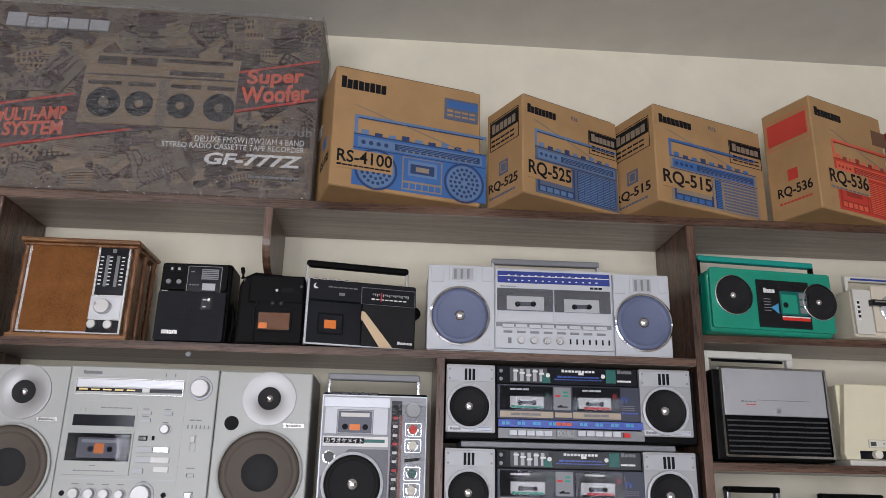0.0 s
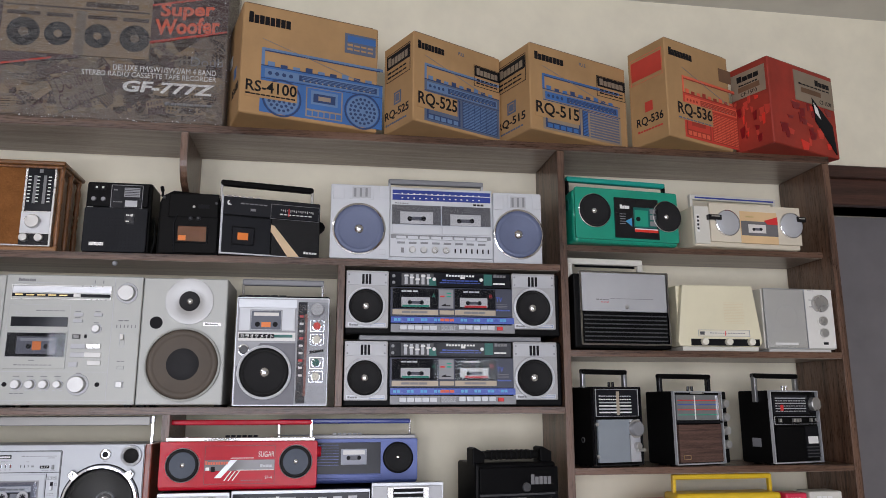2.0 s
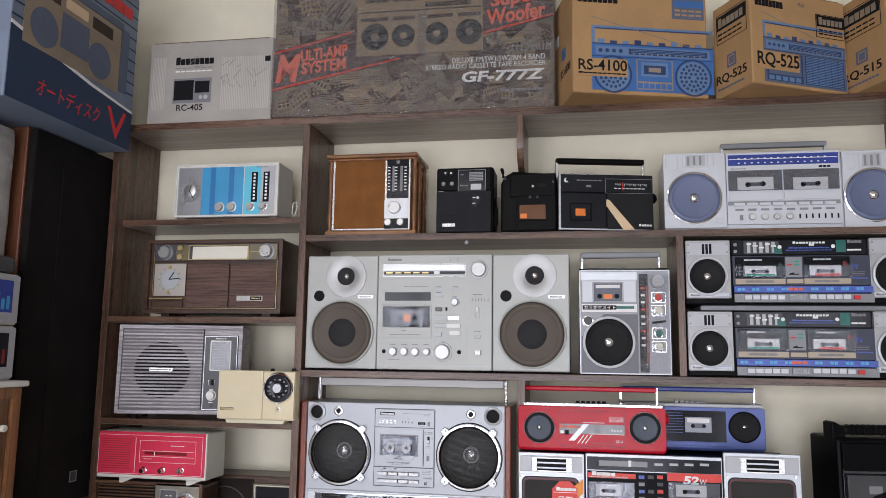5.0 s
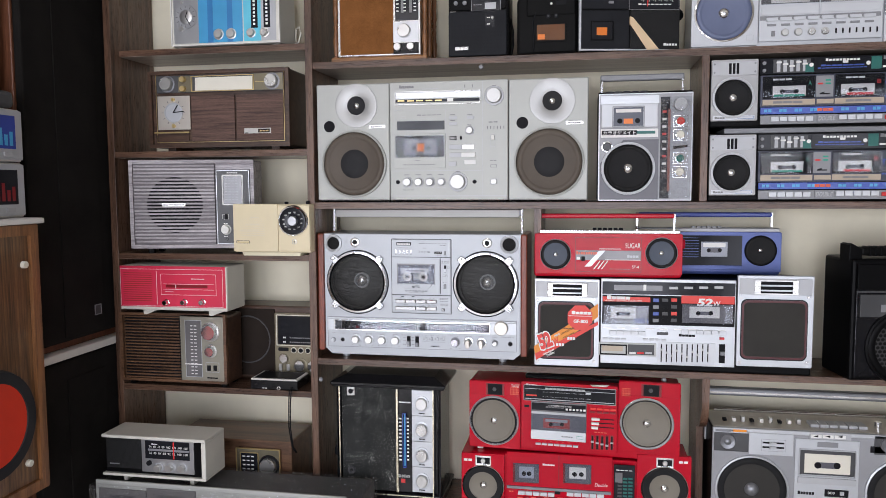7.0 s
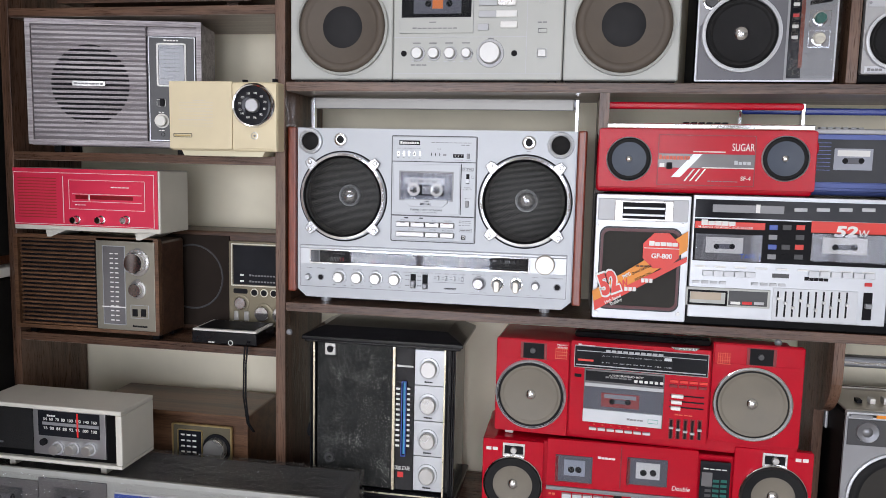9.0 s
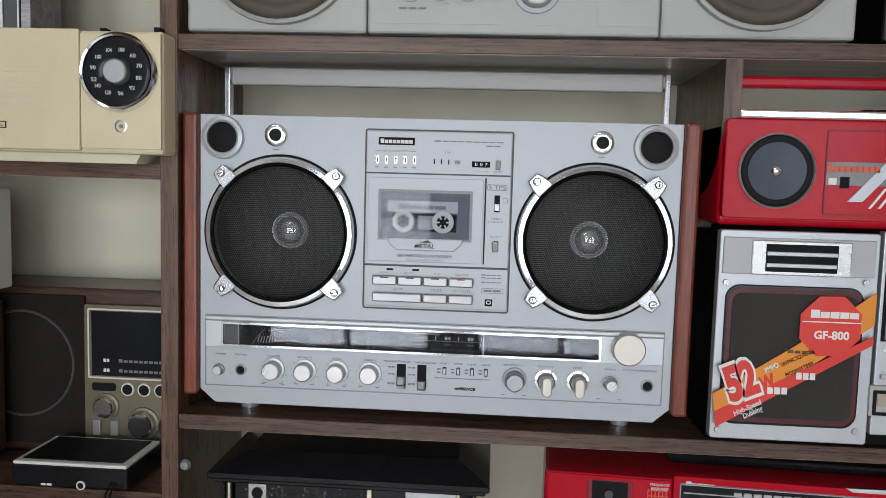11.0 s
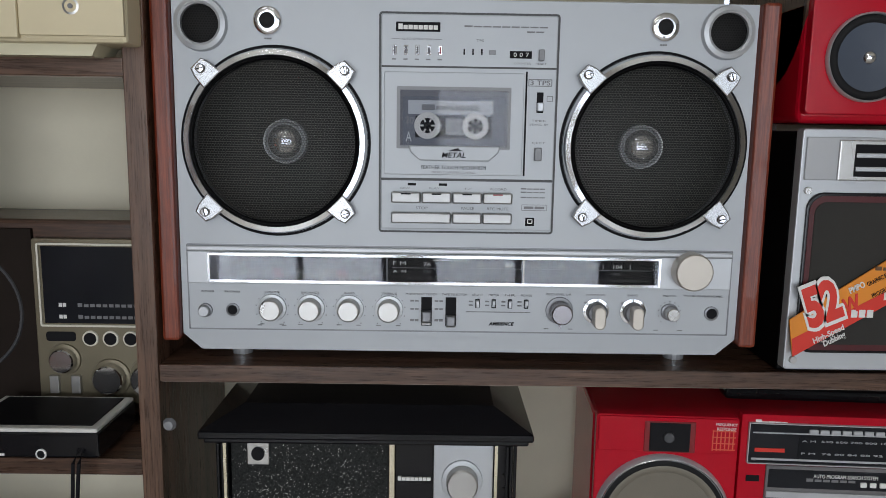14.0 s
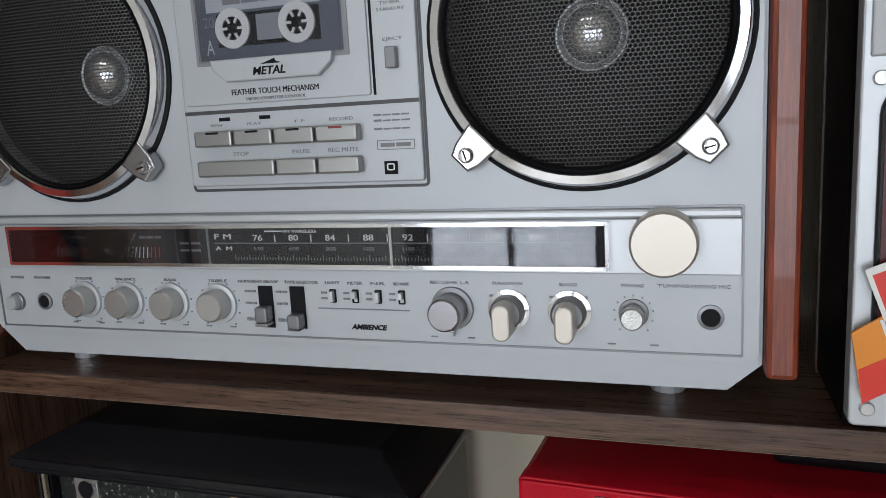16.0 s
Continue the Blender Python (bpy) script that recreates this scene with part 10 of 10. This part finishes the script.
paint("lacquer", (0.035, 0.028, 0.024), 0.12, 0, 0.1, 500, 0.03, 0.6)
paint("gold_pale", (0.72, 0.66, 0.50), 0.25, 0.85, 0.06)
paint("blue_steel", (0.46, 0.52, 0.66), 0.3, 0.7, 0.06, 900, 0.1)
paint("red_tape", (0.30, 0.03, 0.03), 0.3, 0, 0.1)
paint("red_cone_edge", (0.03, 0.025, 0.025), 0.5, 0, 0.1)
tall_black_radio(), red_lower(), red_upper(), grey_large()


# ---- loudspeakers and boxes along the side wall ----
def side_stack():
    for name, label, z0, z1 in (("speaker_cabinet", "tall floor speaker with black cloth front and mahogany sides", 1.142, 2.045), ("speaker_cabinet", "black cloth-fronted floor speaker carrying another one", 0.0, 1.122)):
        ob = thing(name, label, "loudspeaker", (-1.375, -0.02, z0), 0, "stack of two floor speakers")
        h = z1 - z0
        part("cabinet", cuboid(-0.38, -0.262, 0, -0.014, 0.20, h, 0.003), "side_mahogany", ob)
        part("cloth_front", cuboid(-0.0138, -0.258, 0.02 if z0 else 0.0, 0.006, 0.19, h - 0.004, 0.004), "speaker_cloth", ob, "black speaker cloth on a frame")
        part("cloth_panel", cuboid(0.0061, -0.16, 0.03, 0.009, -0.012, h - 0.05, 0.001), "speaker_cloth", ob)
        if z0:
            b = part("maker_badge", cuboid(0.0092, -0.050, 0.068, 0.0102, -0.026, 0.092, 0.0004), "dark_grey", ob)
            part("badge_rim", hollow(rounded(-0.051, 0.067, -0.025, 0.093, 0.001), rounded(-0.049, 0.069, -0.027, 0.091, 0.001), -0.0109, -0.0095), "mid_grey", b).matrix_local = Matrix(((0, -1, 0, 0), (1, 0, 0, 0), (0, 0, 1, 0), (0, 0, 0, 1)))
    tagged(part("divider_board", cuboid(-1.755, -0.286, 1.1225, -1.361, 0.10, 1.1415, 0.003), "white_plastic", None), "pale grey board between two stacked speakers", "board")
    # blue carton on the stack, its print looking along +x
    ob = thing("stereo_box", "blue and navy stereo carton with a printed recorder", "box", (-1.290, -0.48, 2.0455), 90)
    d = Face(ob, (0, 0, 100, 100), 0.445, 0.420)
    part("body", cuboid(0, 0, 0, 0.445, 0.30, 0.420, 0.004), "card_blue", ob)
    for k in range(9):
        d.box("print", "card_navy", 0.5, 6 + 7.2 * k, 99.5, 7 + 7.2 * k, 0.0005, 0, 0)
    d.plate("print", "card_navy", [(0.5, 62), (60, 72), (99.5, 76), (99.5, 99.5), (0.5, 99.5)], 0.0009, 0, 0), d.plate("print", "ink_white", [(0.5, 60), (60, 70), (99.5, 74.5), (99.5, 76), (60, 72), (0.5, 62)], 0.0011, 0, 0)
    a = d.box("print", "print_tan", 8, 28, 84, 68, 0.0014, 0, 0)
    d.box("print", "ink_greyblue", 84.2, 26, 92, 66, 0.0013, 0, 0), d.box("print", "ink_greyblue", 8, 23, 86, 27.5, 0.0013, 0, 0)
    for u in (14, 58):
        d.disc("print", "ink_greyblue", u + 8, 55, 10, 0.0019, a), d.box("print", "print_brown", u, 31, u + 18, 38, 0.0018, 0, 0, a)
    d.box("print", "ink_greyblue", 34, 40, 56, 60, 0.0018, 0, 0, a), d.box("print", "tape_cream", 36, 31, 54, 37, 0.0018, 0, 0, a)
    d.bars("ink_red", 44, 8, 94, 17, 5, 0.0016, 0.12), d.text("オートディスク", "ink_red", 20, 82, 70, 92, 0.0016, 0.2), d.text("V", "ink_red", 76, 78, 94, 96, 0.0016)
    # veneered cabinet with a red cone, its front looking along +x
    ob = thing("speaker_cabinet", "burl-veneered speaker cabinet with a red woofer", "loudspeaker", (-1.300, -0.900, 0.885), 90)
    d = Face(ob, (0, 0, 100, 100), 0.555, 0.566)
    part("cabinet", cuboid(0, 0.012, 0, 0.555, 0.36, 0.566, 0.003), "burl", ob)
    d.rim("edge_moulding", "turned_oak", 0, 0, 100, 100, 0.022, 0.004, 0.012, 0.002), part("front_panel", cuboid(0.0222, 0.004, 0.0222, 0.5328, 0.0118, 0.5438, 0.0005), "burl", ob)
    x, z = 0.413, 0.172
    s = part("woofer", lathe(x, z, [(0.084, 0.0), (0.086, -0.006), (0.108, -0.006), (0.112, 0.004)], 64), "dust_cap", ob, "", True)
    part("cone", lathe(x, z, [(0, 0.002), (0.03, 0.0015), (0.06, -0.001), (0.085, -0.0035)], 56), "cone_red", s, "", True)
    for u, v in ((93, 14.5), (90.5, 88), (10, 14.5), (10, 88)):
        d.knob(u, v, 1.3, 0.005, "bone", "screw_cap", base=-0.004)
    part("stand", cuboid(0.05, 0.05, -0.884, 0.50, 0.34, -0.0005, 0.003), "side_mahogany", ob)
    tagged(part("board", cuboid(-1.665, -0.90, 1.4525, -1.290, -0.330, 1.4645, 0.003), "white_plastic", None), "white board laid on a wooden speaker", "board")
    for z0, h, m in ((1.4655, 0.115, "dark"), (1.581, 0.110, "blue")):
        ob = thing("mini_stereo", "silver mini stereo unit with a dark display" if m == "dark" else "silver mini stereo unit with a blue display", "stereo", (-1.330, -0.62, z0), 90, "stacked mini stereo units")
        d = Face(ob, (0, 0, 100, 100), 0.285, h)
        part("body", cuboid(0, 0.003, 0, 0.285, 0.25, h - 0.001, 0.004), "silver_warm", ob), d.round_box("front_panel", "silver_bright", 1, 4, 99, 96, 0.003, 0.002, 0.004, 0.001)
        d.box("display", "dial_black" if m == "dark" else "blue_dial", 10, 14, 92, 76, 0.003, 0, 0.0006)
        for k in range(5):
            d.box("level_bar", "red_dark" if m == "dark" else "sky_blue", 66 + 5 * k, 50 - 6 * (k % 3), 69 + 5 * k, 70, 0.0035, 0, 0)
        d.row("button", "light_grey", 14, 86, 8, 10, 8, 8, 0.005)
    tagged(part("lid_unit", cuboid(-1.56, -0.60, 1.6915, -1.335, -0.345, 1.728, 0.010), "dark_grey", None), "low dark grey unit on top of mini stereos", "stereo")
    bm = cuboid(-1.60, -0.62, 1.7285, -1.400, -0.300, 2.03, 0.012)
    bmesh.ops.subdivide_edges(bm, edges=bm.edges[:], cuts=7, use_grid_fill=True)
    for v in bm.verts:
        v.co += 0.003 * noise.noise_vector(v.co * 22)
    tagged(part("wrapped_parcel", bm, "bubble_wrap", None, "", True), "parcel in pale greyish bubble wrap", "parcel")


paint("bubble_wrap", (0.42, 0.40, 0.38), 0.25, 0, 0.25, 90, 1.0)
side_stack()
